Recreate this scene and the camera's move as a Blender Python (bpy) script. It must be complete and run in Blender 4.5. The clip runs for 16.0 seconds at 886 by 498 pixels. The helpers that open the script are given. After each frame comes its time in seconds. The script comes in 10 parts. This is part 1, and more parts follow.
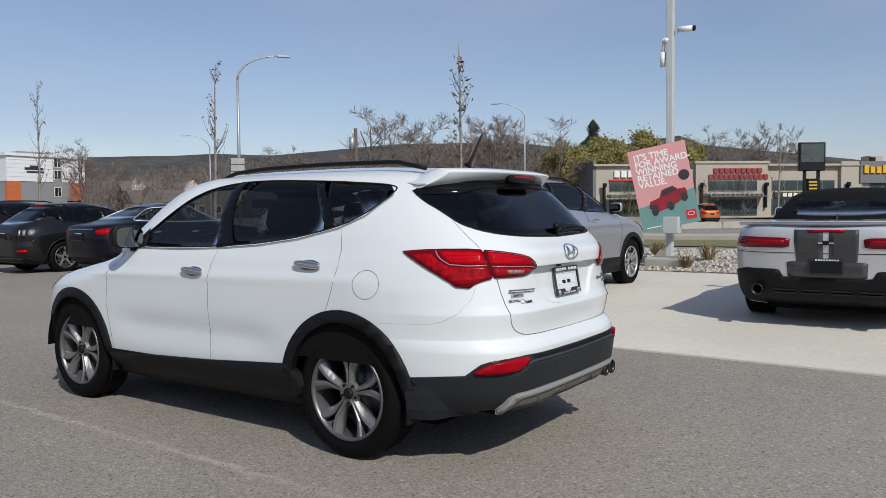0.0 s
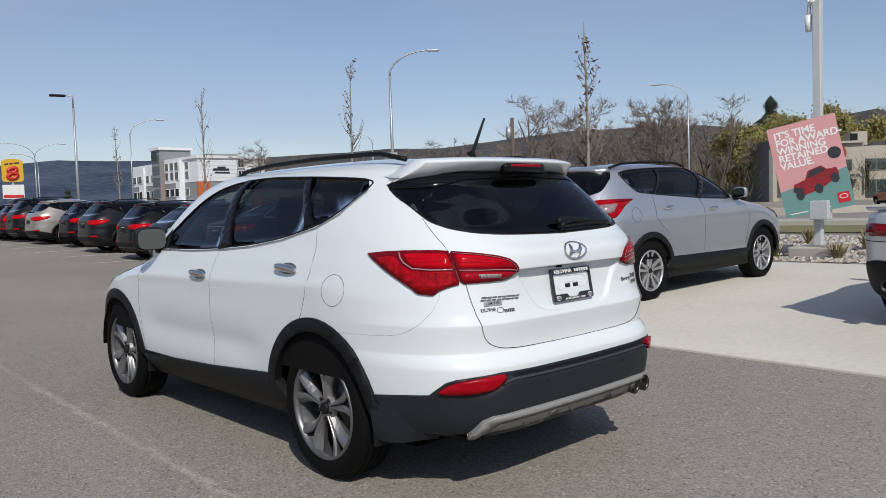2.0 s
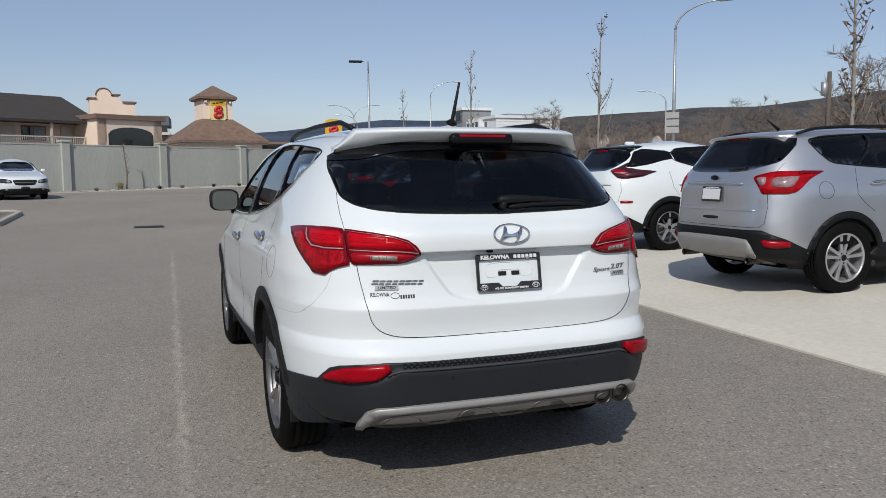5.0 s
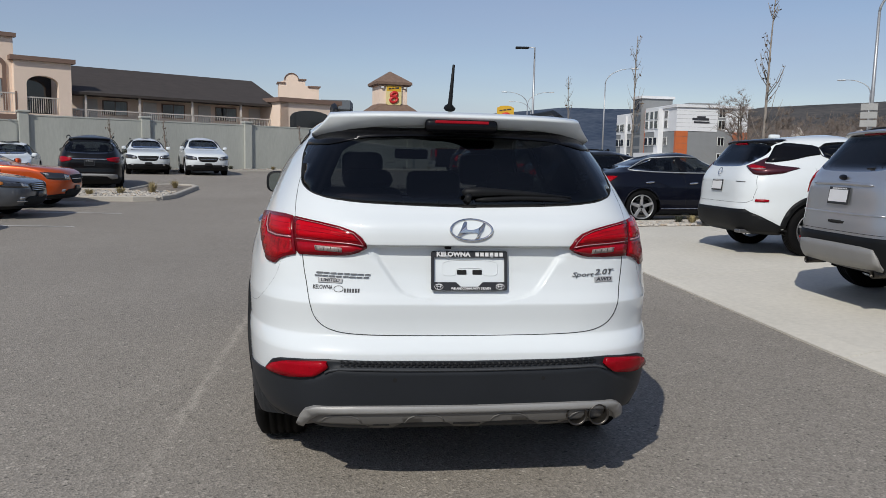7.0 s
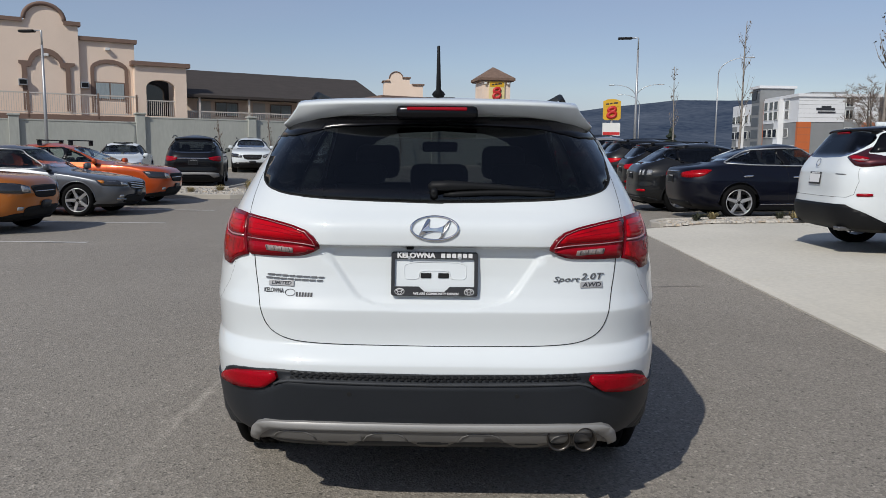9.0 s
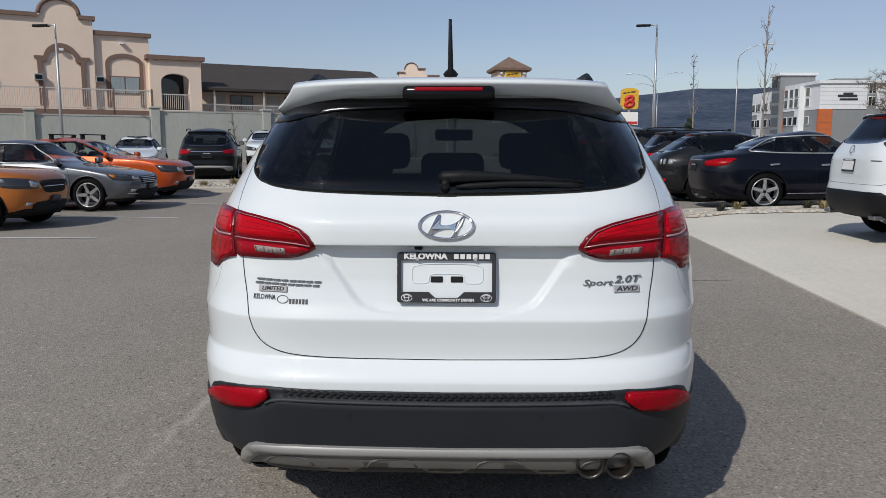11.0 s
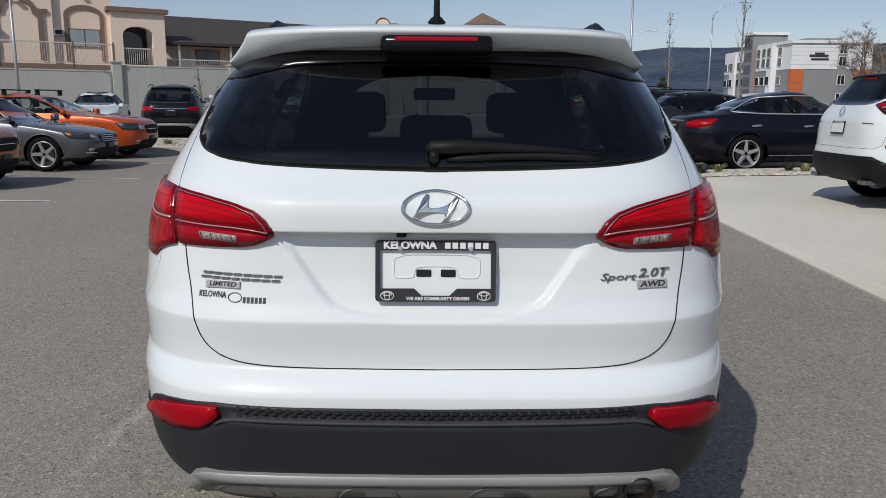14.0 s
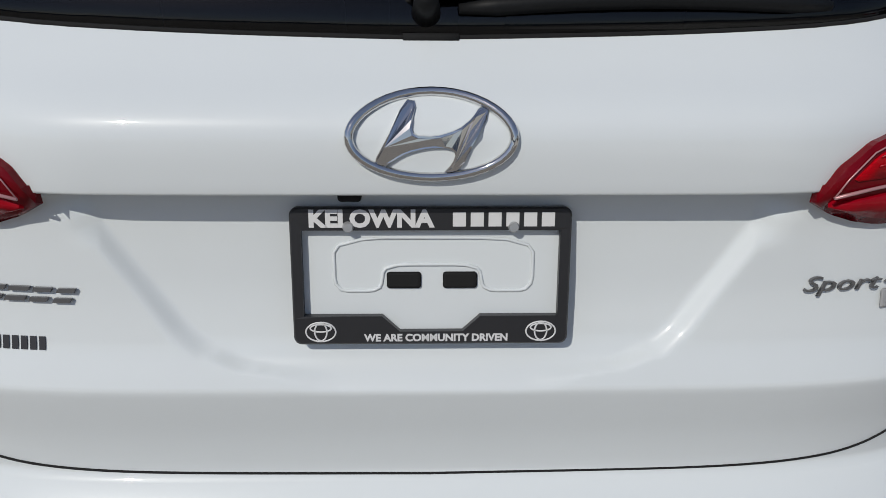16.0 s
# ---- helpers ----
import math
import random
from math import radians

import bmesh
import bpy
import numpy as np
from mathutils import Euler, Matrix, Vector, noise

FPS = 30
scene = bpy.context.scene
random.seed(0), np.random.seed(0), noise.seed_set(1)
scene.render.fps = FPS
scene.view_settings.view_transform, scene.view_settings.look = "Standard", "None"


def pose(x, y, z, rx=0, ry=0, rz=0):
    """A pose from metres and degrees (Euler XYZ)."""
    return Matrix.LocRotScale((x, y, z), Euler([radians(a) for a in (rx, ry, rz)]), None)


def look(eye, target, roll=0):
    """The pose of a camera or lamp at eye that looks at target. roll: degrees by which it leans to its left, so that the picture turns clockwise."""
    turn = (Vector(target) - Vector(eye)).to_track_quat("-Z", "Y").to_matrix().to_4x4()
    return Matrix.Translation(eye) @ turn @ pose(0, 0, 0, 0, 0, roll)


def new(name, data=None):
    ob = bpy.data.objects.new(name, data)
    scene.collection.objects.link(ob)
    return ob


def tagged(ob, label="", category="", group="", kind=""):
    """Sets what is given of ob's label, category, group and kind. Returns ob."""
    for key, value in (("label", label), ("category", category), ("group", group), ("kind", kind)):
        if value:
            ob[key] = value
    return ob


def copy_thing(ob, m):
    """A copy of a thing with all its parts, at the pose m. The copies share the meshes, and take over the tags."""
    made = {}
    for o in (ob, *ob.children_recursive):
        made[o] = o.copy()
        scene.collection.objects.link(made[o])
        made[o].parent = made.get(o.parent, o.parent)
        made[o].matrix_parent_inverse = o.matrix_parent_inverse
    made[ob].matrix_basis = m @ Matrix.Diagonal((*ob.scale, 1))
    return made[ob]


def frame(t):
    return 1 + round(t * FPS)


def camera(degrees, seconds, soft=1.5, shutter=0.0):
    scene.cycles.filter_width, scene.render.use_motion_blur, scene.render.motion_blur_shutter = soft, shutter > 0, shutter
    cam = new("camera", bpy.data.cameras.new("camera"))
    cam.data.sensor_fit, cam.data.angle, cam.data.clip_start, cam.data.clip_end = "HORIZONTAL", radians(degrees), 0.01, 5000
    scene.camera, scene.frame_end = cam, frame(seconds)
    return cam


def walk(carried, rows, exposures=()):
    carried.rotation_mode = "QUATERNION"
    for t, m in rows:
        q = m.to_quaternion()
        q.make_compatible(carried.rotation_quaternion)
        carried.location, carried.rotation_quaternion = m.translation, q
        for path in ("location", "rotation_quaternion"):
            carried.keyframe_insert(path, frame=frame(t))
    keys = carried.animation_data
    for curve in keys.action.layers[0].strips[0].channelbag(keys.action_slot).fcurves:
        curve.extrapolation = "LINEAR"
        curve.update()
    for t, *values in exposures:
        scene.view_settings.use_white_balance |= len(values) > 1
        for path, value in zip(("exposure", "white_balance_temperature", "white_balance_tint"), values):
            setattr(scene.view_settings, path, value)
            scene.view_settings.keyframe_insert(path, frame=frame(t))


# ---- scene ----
cam = camera(59.9, 16.0, soft=0.85)
PATH = [
    (0, (-4.109, -2.879, 1.37), (-2.465, -1.743, 1.279), -0.5),
    (0.5, (-3.858, -2.944, 1.364), (-2.27, -1.732, 1.268), -1.0),
    (1, (-3.606, -3.12, 1.392), (-2.086, -1.824, 1.291), -1.4),
    (1.5, (-3.378, -3.224, 1.382), (-1.934, -1.844, 1.278), -1.6),
    (2, (-3.095, -3.311, 1.383), (-1.737, -1.847, 1.274), -1.9),
    (2.5, (-2.848, -3.534, 1.392), (-1.582, -1.99, 1.276), -2.1),
    (3, (-2.617, -3.727, 1.404), (-1.455, -2.104, 1.276), -2.3),
    (3.5, (-2.319, -3.766, 1.393), (-1.268, -2.07, 1.247), -2.3),
    (4, (-2.009, -3.804, 1.401), (-1.073, -2.044, 1.239), -1.9),
    (4.5, (-1.701, -3.931, 1.417), (-0.879, -2.117, 1.238), -1.3),
    (5, (-1.468, -3.983, 1.414), (-0.765, -2.121, 1.218), -0.5),
    (5.2, (-1.364, -3.971, 1.401), (-0.708, -2.092, 1.201), -0.2),
    (7.3, (-0.426, -3.974, 1.427), (-0.211, -1.999, 1.194), 1.2),
    (7.5, (-0.367, -3.912, 1.425), (-0.186, -1.934, 1.192), 1.1),
    (8, (-0.253, -3.809, 1.417), (-0.144, -1.826, 1.183), 1.0),
    (8.5, (-0.107, -3.734, 1.417), (-0.062, -1.748, 1.181), 0.8),
    (9, (0.044, -3.684, 1.411), (0.034, -1.699, 1.166), 0.6),
    (9.5, (0.094, -3.671, 1.401), (0.045, -1.689, 1.143), 0.3),
    (9.7, (0.097, -3.671, 1.393), (0.039, -1.689, 1.132), 0.3),
    (11.8, (-0.017, -3.13, 1.397), (-0.055, -1.149, 1.12), -0.4),
    (12, (-0.032, -3.121, 1.401), (-0.059, -1.143, 1.112), -0.3),
    (12.5, (-0.032, -3.113, 1.401), (-0.056, -1.137, 1.095), -0.2),
    (13, (-0.035, -3.12, 1.4), (-0.05, -1.146, 1.078), -0.2),
    (13.5, (-0.033, -3.072, 1.396), (-0.033, -1.101, 1.058), 0.1),
    (14, (-0.001, -2.883, 1.408), (0.019, -0.918, 1.036), 0.4),
    (14.5, (0.038, -2.63, 1.422), (0.078, -0.675, 1.002), 0.5),
    (15, (0.025, -2.363, 1.4), (0.088, -0.436, 0.867), 0.7),
    (15.5, (-0.009, -2.009, 1.37), (0.063, -0.114, 0.734), 0.7),
    (16, (-0.01, -1.711, 1.349), (0.044, 0.127, 0.563), 0.5),
]
walk(cam, [(t, look(eye, target, roll)) for t, eye, target, roll in PATH], [(0, 0.14), (2.5, 0.12), (5, 0.07), (9, 0.0), (13.5, 0.0), (14.5, -0.08), (15.5, -0.18), (16, -0.36)])

# ---- light ----
SUN_TO = Vector((-0.60, -1.0, 1.0)).normalized()
world = bpy.data.worlds.new("sky_world")
scene.world = world
world.use_nodes = True
wn = world.node_tree.nodes
sky = wn.new("ShaderNodeTexSky")
sky.sky_type = "NISHITA"
sky.sun_disc = False
sky.sun_elevation = math.asin(SUN_TO.z)
sky.sun_rotation = math.atan2(SUN_TO.x, SUN_TO.y)
sky.air_density, sky.dust_density, sky.ozone_density = 1.0, 0.5, 2.6
tint = wn.new("ShaderNodeVectorMath")
tint.operation = "MULTIPLY"
tint.inputs[1].default_value = (1.08, 1.0, 1.015)
world.node_tree.links.new(sky.outputs[0], tint.inputs[0])
# thin high cloud, drawn out along the sky
wl = world.node_tree.links
wtc, wmap, cirrus, veil = wn.new("ShaderNodeTexCoord"), wn.new("ShaderNodeMapping"), wn.new("ShaderNodeTexNoise"), wn.new("ShaderNodeMapRange")
wmap.inputs["Scale"].default_value = (1.6, 2.4, 9.0)
wmap.inputs["Rotation"].default_value = (0.0, 0.12, 0.4)
cirrus.inputs["Scale"].default_value, cirrus.inputs["Detail"].default_value = 1.3, 6.0
veil.inputs[1].default_value, veil.inputs[2].default_value, veil.inputs[3].default_value, veil.inputs[4].default_value = 0.36, 0.70, 0.12, 0.42
wl.new(wtc.outputs["Generated"], wmap.inputs[0])
wl.new(wmap.outputs[0], cirrus.inputs["Vector"])
wl.new(cirrus.outputs[0], veil.inputs[0])
haze = wn.new("ShaderNodeMix")
haze.data_type = "RGBA"
haze.inputs[7].default_value = (4.15, 4.75, 6.5, 1)
wl.new(veil.outputs[0], haze.inputs[0])
wl.new(tint.outputs[0], haze.inputs[6])
wl.new(haze.outputs[2], wn["Background"].inputs[0])
wn["Background"].inputs[1].default_value = 0.088
sun_data = bpy.data.lights.new("sun", "SUN")
sun_data.energy, sun_data.angle, sun_data.color = 3.3, radians(0.55), (1.0, 0.965, 0.89)
sun = new("sun", sun_data)
sun.matrix_world = look(SUN_TO * 60, (0, 0, 0))


# ---- materials ----
def mat(name, col, rough=0.5, metal=0.0, coat=0.0, var=0.12, scale=6.0, fine=60.0, bump=0.0, col2=None, spec=0.5, coatr=0.03, stretch=(1, 1, 1), big=0.0, detail=4.0):
    m = bpy.data.materials.new(name)
    m.use_nodes = True
    nt = m.node_tree
    n, l = nt.nodes, nt.links
    b = n["Principled BSDF"]
    b.inputs["Roughness"].default_value = rough
    b.inputs["Metallic"].default_value = metal
    b.inputs["Coat Weight"].default_value = coat
    b.inputs["Coat Roughness"].default_value = coatr
    b.inputs["Specular IOR Level"].default_value = spec
    c2 = col2 if col2 else tuple(max(0.0, c * (1 - 2 * var)) for c in col)
    tc = n.new("ShaderNodeTexCoord")
    mp = n.new("ShaderNodeMapping")
    mp.inputs["Scale"].default_value = stretch
    l.new(tc.outputs["Object"], mp.inputs["Vector"])
    n1, n2 = n.new("ShaderNodeTexNoise"), n.new("ShaderNodeTexNoise")
    n1.inputs["Scale"].default_value, n2.inputs["Scale"].default_value = scale, fine
    n1.inputs["Detail"].default_value, n2.inputs["Detail"].default_value = detail, 3.0
    l.new(mp.outputs[0], n1.inputs["Vector"])
    l.new(mp.outputs[0], n2.inputs["Vector"])
    mixf = n.new("ShaderNodeMath")
    mixf.operation = "MULTIPLY_ADD"
    mixf.inputs[1].default_value = 0.55
    half = n.new("ShaderNodeMath")
    half.operation = "MULTIPLY"
    half.inputs[1].default_value = 0.45
    l.new(n2.outputs[0], half.inputs[0])
    l.new(n1.outputs[0], mixf.inputs[0])
    l.new(half.outputs[0], mixf.inputs[2])
    mr = n.new("ShaderNodeMapRange")
    mr.inputs[1].default_value, mr.inputs[2].default_value = 0.32, 0.68
    l.new(mixf.outputs[0], mr.inputs[0])
    mx = n.new("ShaderNodeMix")
    mx.data_type = "RGBA"
    mx.inputs[6].default_value = (*col, 1)
    mx.inputs[7].default_value = (*c2, 1)
    l.new(mr.outputs[0], mx.inputs[0])
    l.new(mx.outputs[2], b.inputs["Base Color"])
    if bump:
        bp = n.new("ShaderNodeBump")
        bp.inputs["Strength"].default_value = bump
        bp.inputs["Distance"].default_value = 0.01
        l.new(mixf.outputs[0], bp.inputs["Height"])
        l.new(bp.outputs[0], b.inputs["Normal"])
    return m


def tree_of(m):
    return m.node_tree.nodes, m.node_tree.links, m.node_tree.nodes["Principled BSDF"]


def glassy(name, tint, mix=1.0, rough=0.0):
    """Tinted sheet glass: light passes coloured, with a fresnel reflection."""
    m = bpy.data.materials.new(name)
    m.use_nodes = True
    n, l = m.node_tree.nodes, m.node_tree.links
    n.remove(n["Principled BSDF"])
    t, g, f, x = n.new("ShaderNodeBsdfTransparent"), n.new("ShaderNodeBsdfGlossy"), n.new("ShaderNodeLayerWeight"), n.new("ShaderNodeMixShader")
    t.inputs[0].default_value = (*tint, 1)
    g.inputs["Roughness"].default_value = rough
    g.inputs[0].default_value = (0.85, 0.87, 0.89, 1)
    f.inputs[0].default_value = 0.5
    p5, sch = n.new("ShaderNodeMath"), n.new("ShaderNodeMath")
    p5.operation, p5.inputs[1].default_value = "POWER", 5.0
    sch.operation, sch.inputs[1].default_value, sch.inputs[2].default_value = "MULTIPLY_ADD", 0.96, 0.04
    l.new(f.outputs["Facing"], p5.inputs[0])
    l.new(p5.outputs[0], sch.inputs[0])
    l.new(sch.outputs[0], x.inputs[0])
    l.new(t.outputs[0], x.inputs[1])
    l.new(g.outputs[0], x.inputs[2])
    l.new(x.outputs[0], n["Material Output"].inputs[0])
    return m


def paint(name, col, metal=0.0, rough=0.35, coat=1.0):
    m = mat(name, col, rough, metal, coat=coat, var=0.012, scale=1.2, fine=9.0, spec=0.15)
    return m


def asphalt_material():
    m = mat("asphalt", (0.262, 0.236, 0.201), 0.9, var=0.06, scale=0.35, fine=2.2, detail=6.0)
    n, l, b = tree_of(m)
    base = b.inputs["Base Color"].links[0].from_socket
    tc = n.new("ShaderNodeTexCoord")
    v = n.new("ShaderNodeTexVoronoi")
    v.inputs["Scale"].default_value = 92.0
    v2 = n.new("ShaderNodeTexNoise")
    v2.inputs["Scale"].default_value, v2.inputs["Detail"].default_value = 260.0, 2.0
    for q in (v, v2):
        l.new(tc.outputs["Object"], q.inputs["Vector"])
    ramp = n.new("ShaderNodeMapRange")
    ramp.inputs[1].default_value, ramp.inputs[2].default_value, ramp.inputs[3].default_value, ramp.inputs[4].default_value = 0.0, 1.0, 0.62, 1.36
    l.new(v.outputs["Color"], ramp.inputs[0])
    r2 = n.new("ShaderNodeMapRange")
    r2.inputs[1].default_value, r2.inputs[2].default_value, r2.inputs[3].default_value, r2.inputs[4].default_value = 0.3, 0.7, 0.86, 1.14
    l.new(v2.outputs[0], r2.inputs[0])
    mul = n.new("ShaderNodeMath")
    mul.operation = "MULTIPLY"
    l.new(ramp.outputs[0], mul.inputs[0])
    l.new(r2.outputs[0], mul.inputs[1])
    # scattered pale chips and dark pits among the grains
    chip = n.new("ShaderNodeTexVoronoi")
    chip.inputs["Scale"].default_value = 46.0
    l.new(tc.outputs["Object"], chip.inputs["Vector"])
    csep = n.new("ShaderNodeSeparateColor")
    l.new(chip.outputs["Color"], csep.inputs[0])
    for k, (lo, hi, amount) in enumerate(((0.89, 0.92, 0.55), (0.90, 0.93, -0.45))):
        pick = n.new("ShaderNodeMapRange")
        pick.inputs[1].default_value, pick.inputs[2].default_value, pick.inputs[3].default_value, pick.inputs[4].default_value = lo, hi, 0.0, amount
        l.new(csep.outputs[k], pick.inputs[0])
        core = n.new("ShaderNodeMapRange")
        core.inputs[1].default_value, core.inputs[2].default_value, core.inputs[3].default_value, core.inputs[4].default_value = 0.25, 0.55, 1.0, 0.0
        l.new(chip.outputs["Distance"], core.inputs[0])
        grain = n.new("ShaderNodeMath")
        grain.operation = "MULTIPLY"
        l.new(pick.outputs[0], grain.inputs[0])
        l.new(core.outputs[0], grain.inputs[1])
        more = n.new("ShaderNodeMath")
        more.operation = "ADD"
        l.new(mul.outputs[0], more.inputs[0])
        l.new(grain.outputs[0], more.inputs[1])
        mul = more
    # worn pale lanes and darker oil stains
    big = n.new("ShaderNodeTexNoise")
    big.inputs["Scale"].default_value, big.inputs["Detail"].default_value = 0.12, 5.0
    l.new(tc.outputs["Object"], big.inputs["Vector"])
    r3 = n.new("ShaderNodeMapRange")
    r3.inputs[1].default_value, r3.inputs[2].default_value, r3.inputs[3].default_value, r3.inputs[4].default_value = 0.3, 0.7, 0.86, 1.14
    l.new(big.outputs[0], r3.inputs[0])
    mul2 = n.new("ShaderNodeMath")
    mul2.operation = "MULTIPLY"
    l.new(mul.outputs[0], mul2.inputs[0])
    l.new(r3.outputs[0], mul2.inputs[1])
    # a pale worn seam along the lane
    sep = n.new("ShaderNodeSeparateXYZ")
    l.new(tc.outputs["Object"], sep.inputs[0])
    wob, patchy = n.new("ShaderNodeTexNoise"), n.new("ShaderNodeTexNoise")
    wob.inputs["Scale"].default_value, wob.inputs["Detail"].default_value = 5.0, 5.0
    patchy.inputs["Scale"].default_value, patchy.inputs["Detail"].default_value = 1.1, 4.0
    for q in (wob, patchy):
        l.new(tc.outputs["Object"], q.inputs["Vector"])

    def step(op, a, b, c=None):
        k = n.new("ShaderNodeMath")
        k.operation = op
        for i, v_ in enumerate((a, b, c)):
            if v_ is None:
                continue
            if isinstance(v_, float):
                k.inputs[i].default_value = v_
            else:
                l.new(v_, k.inputs[i])
        return k.outputs[0]
    off = step("MULTIPLY_ADD", sep.outputs[1], -0.019, sep.outputs[0])
    off = step("ADD", off, 1.31)
    off = step("ABSOLUTE", step("MULTIPLY_ADD", wob.outputs[0], 0.12, off), None)
    edge = n.new("ShaderNodeMapRange")
    edge.inputs[1].default_value, edge.inputs[2].default_value, edge.inputs[3].default_value, edge.inputs[4].default_value = 0.008, 0.045, 1.0, 0.0
    l.new(off, edge.inputs[0])
    worn = n.new("ShaderNodeMapRange")
    worn.inputs[1].default_value, worn.inputs[2].default_value, worn.inputs[3].default_value, worn.inputs[4].default_value = 0.35, 0.62, 0.08, 0.42
    l.new(patchy.outputs[0], worn.inputs[0])
    ends = n.new("ShaderNodeMapRange")
    ends.inputs[1].default_value, ends.inputs[2].default_value, ends.inputs[3].default_value, ends.inputs[4].default_value = 9.0, 12.0, 1.0, 0.0
    l.new(sep.outputs[1], ends.inputs[0])
    seam = step("MULTIPLY", step("MULTIPLY", edge.outputs[0], worn.outputs[0]), ends.outputs[0])
    mul3 = n.new("ShaderNodeMath")
    mul3.operation = "MULTIPLY_ADD"
    l.new(mul2.outputs[0], mul3.inputs[0])
    l.new(seam, mul3.inputs[1])
    l.new(mul2.outputs[0], mul3.inputs[2])
    mul2 = mul3
    vm = n.new("ShaderNodeVectorMath")
    vm.operation = "SCALE"
    l.new(base, vm.inputs[0])
    l.new(mul2.outputs[0], vm.inputs["Scale"])
    l.new(vm.outputs[0], b.inputs["Base Color"])
    bp = n.new("ShaderNodeBump")
    bp.inputs["Strength"].default_value, bp.inputs["Distance"].default_value = 0.5, 0.006
    l.new(v.outputs["Distance"], bp.inputs["Height"])
    l.new(bp.outputs[0], b.inputs["Normal"])
    return m


M_ASPHALT = asphalt_material()
M_CONCRETE = mat("concrete", (0.625, 0.59, 0.51), 0.85, var=0.10, scale=0.7, fine=20, bump=0.08, stretch=(1, 0.8, 1), detail=9.0)
M_KERB = mat("kerb_concrete", (0.42, 0.39, 0.34), 0.85, var=0.08, scale=2, fine=50, bump=0.1)
M_LINE = mat("road_line_paint", (0.62, 0.61, 0.58), 0.7, var=0.12, scale=5, fine=60)
M_IRON = mat("cast_iron", (0.05, 0.048, 0.045), 0.6, metal=0.4, var=0.2)
M_WHITE = paint("white_car_paint", (0.655, 0.690, 0.700))
M_SILVERLIGHT = paint("bright_silver_paint", (0.60, 0.61, 0.63), metal=0.4, rough=0.4)
M_SILVER = paint("silver_car_paint", (0.52, 0.53, 0.55), metal=0.8, rough=0.34)
M_BLACKPAINT = paint("black_car_paint", (0.003, 0.003, 0.004), coat=0.45)
M_CHARCOAL = paint("charcoal_car_paint", (0.007, 0.0075, 0.0085), coat=0.6)
M_NAVY = paint("navy_car_paint", (0.0014, 0.0020, 0.0065), coat=0.42)
M_GREY = paint("grey_car_paint", (0.115, 0.122, 0.135), metal=0.6)
M_ORANGE = paint("orange_car_paint", (0.46, 0.070, 0.012), metal=0.25)
M_AMBER = paint("amber_car_paint", (0.44, 0.135, 0.020), metal=0.35)
M_WINE = paint("wine_car_paint", (0.05, 0.006, 0.010), metal=0.3)
M_CHAMPAGNE = paint("champagne_car_paint", (0.33, 0.31, 0.28), metal=0.5)
M_STRIPE = paint("grey_stripe_paint", (0.045, 0.045, 0.048), rough=0.4)
M_TRIM = mat("black_plastic", (0.0075, 0.008, 0.009), 0.55, var=0.1, scale=12, fine=220, bump=0.05, spec=0.2)
M_BUMPER = mat("dusty_black_plastic", (0.017, 0.0195, 0.0235), 0.5, var=0.14, scale=3, fine=240, bump=0.04, spec=0.25, detail=6.0)
M_STEPEDGE = mat("scuffed_plastic", (0.062, 0.066, 0.072), 0.6, var=0.25, scale=7, fine=160, spec=0.2)
M_GAP = mat("panel_gap", (0.005, 0.005, 0.005), 0.9, var=0.0)
M_RUBBER = mat("tyre_rubber", (0.0038, 0.0038, 0.0041), 0.75, var=0.15, scale=18, fine=120, bump=0.06, spec=0.12)
M_ALLOY = mat("machined_alloy", (0.50, 0.50, 0.505), 0.36, metal=0.75, var=0.04, scale=8, fine=90)
M_CANVAS = mat("black_canvas", (0.008, 0.008, 0.009), 0.85, var=0.2, scale=6, fine=260, bump=0.08, spec=0.12)
M_HYPER = mat("grey_alloy", (0.27, 0.265, 0.265), 0.44, metal=0.8, var=0.04, scale=8, fine=90)
M_ALLOYDARK = mat("painted_alloy", (0.16, 0.16, 0.165), 0.4, metal=0.7, var=0.06)
M_CHROME = mat("chrome", (0.66, 0.655, 0.65), 0.06, metal=1.0, var=0.01)
M_SKIDLIP = mat("pale_silver_plastic", (0.29, 0.285, 0.275), 0.45, metal=0.25, var=0.05, scale=6, fine=140)
# Darker twin of the lip plastic: a down-facing plate's shade painted in.
M_SKID = mat("silver_plastic", (0.135, 0.13, 0.122), 0.5, metal=0.15, var=0.05, scale=6, fine=140)
M_EXHAUST = mat("sooty_steel", (0.10, 0.09, 0.08), 0.34, metal=0.85, var=0.3, scale=14, fine=60)
M_STEEL = mat("galvanised_steel", (0.44, 0.45, 0.46), 0.45, metal=0.6, var=0.1, scale=4, fine=60)
M_REFLECTOR = mat("red_reflector", (0.36, 0.002, 0.010), 0.25, coat=0.1, var=0.22, scale=8, fine=160, spec=0.08)
M_RED = mat("red_lamp_lens", (0.52, 0.002, 0.010), 0.22, coat=0.12, var=0.20, scale=9, fine=120, spec=0.08, stretch=(1, 1, 6))
M_REDFRAME = mat("deep_red_lens", (0.16, 0.001, 0.006), 0.2, coat=0.15, var=0.12, scale=12, fine=120, spec=0.15)
M_REDMOTTLE = mat("mottled_red_lens", (0.46, 0.002, 0.008), 0.25, coat=0.12, var=0.38, scale=34, fine=150, spec=0.15)
M_LAMPBAR = mat("pale_lamp_bar", (0.52, 0.27, 0.28), 0.25, metal=0.3, var=0.05, scale=20, fine=90)
M_REDDARK = mat("dark_red_lens", (0.31, 0.002, 0.010), 0.25, coat=0.2, spec=0.12, var=0.1, scale=30, fine=160)
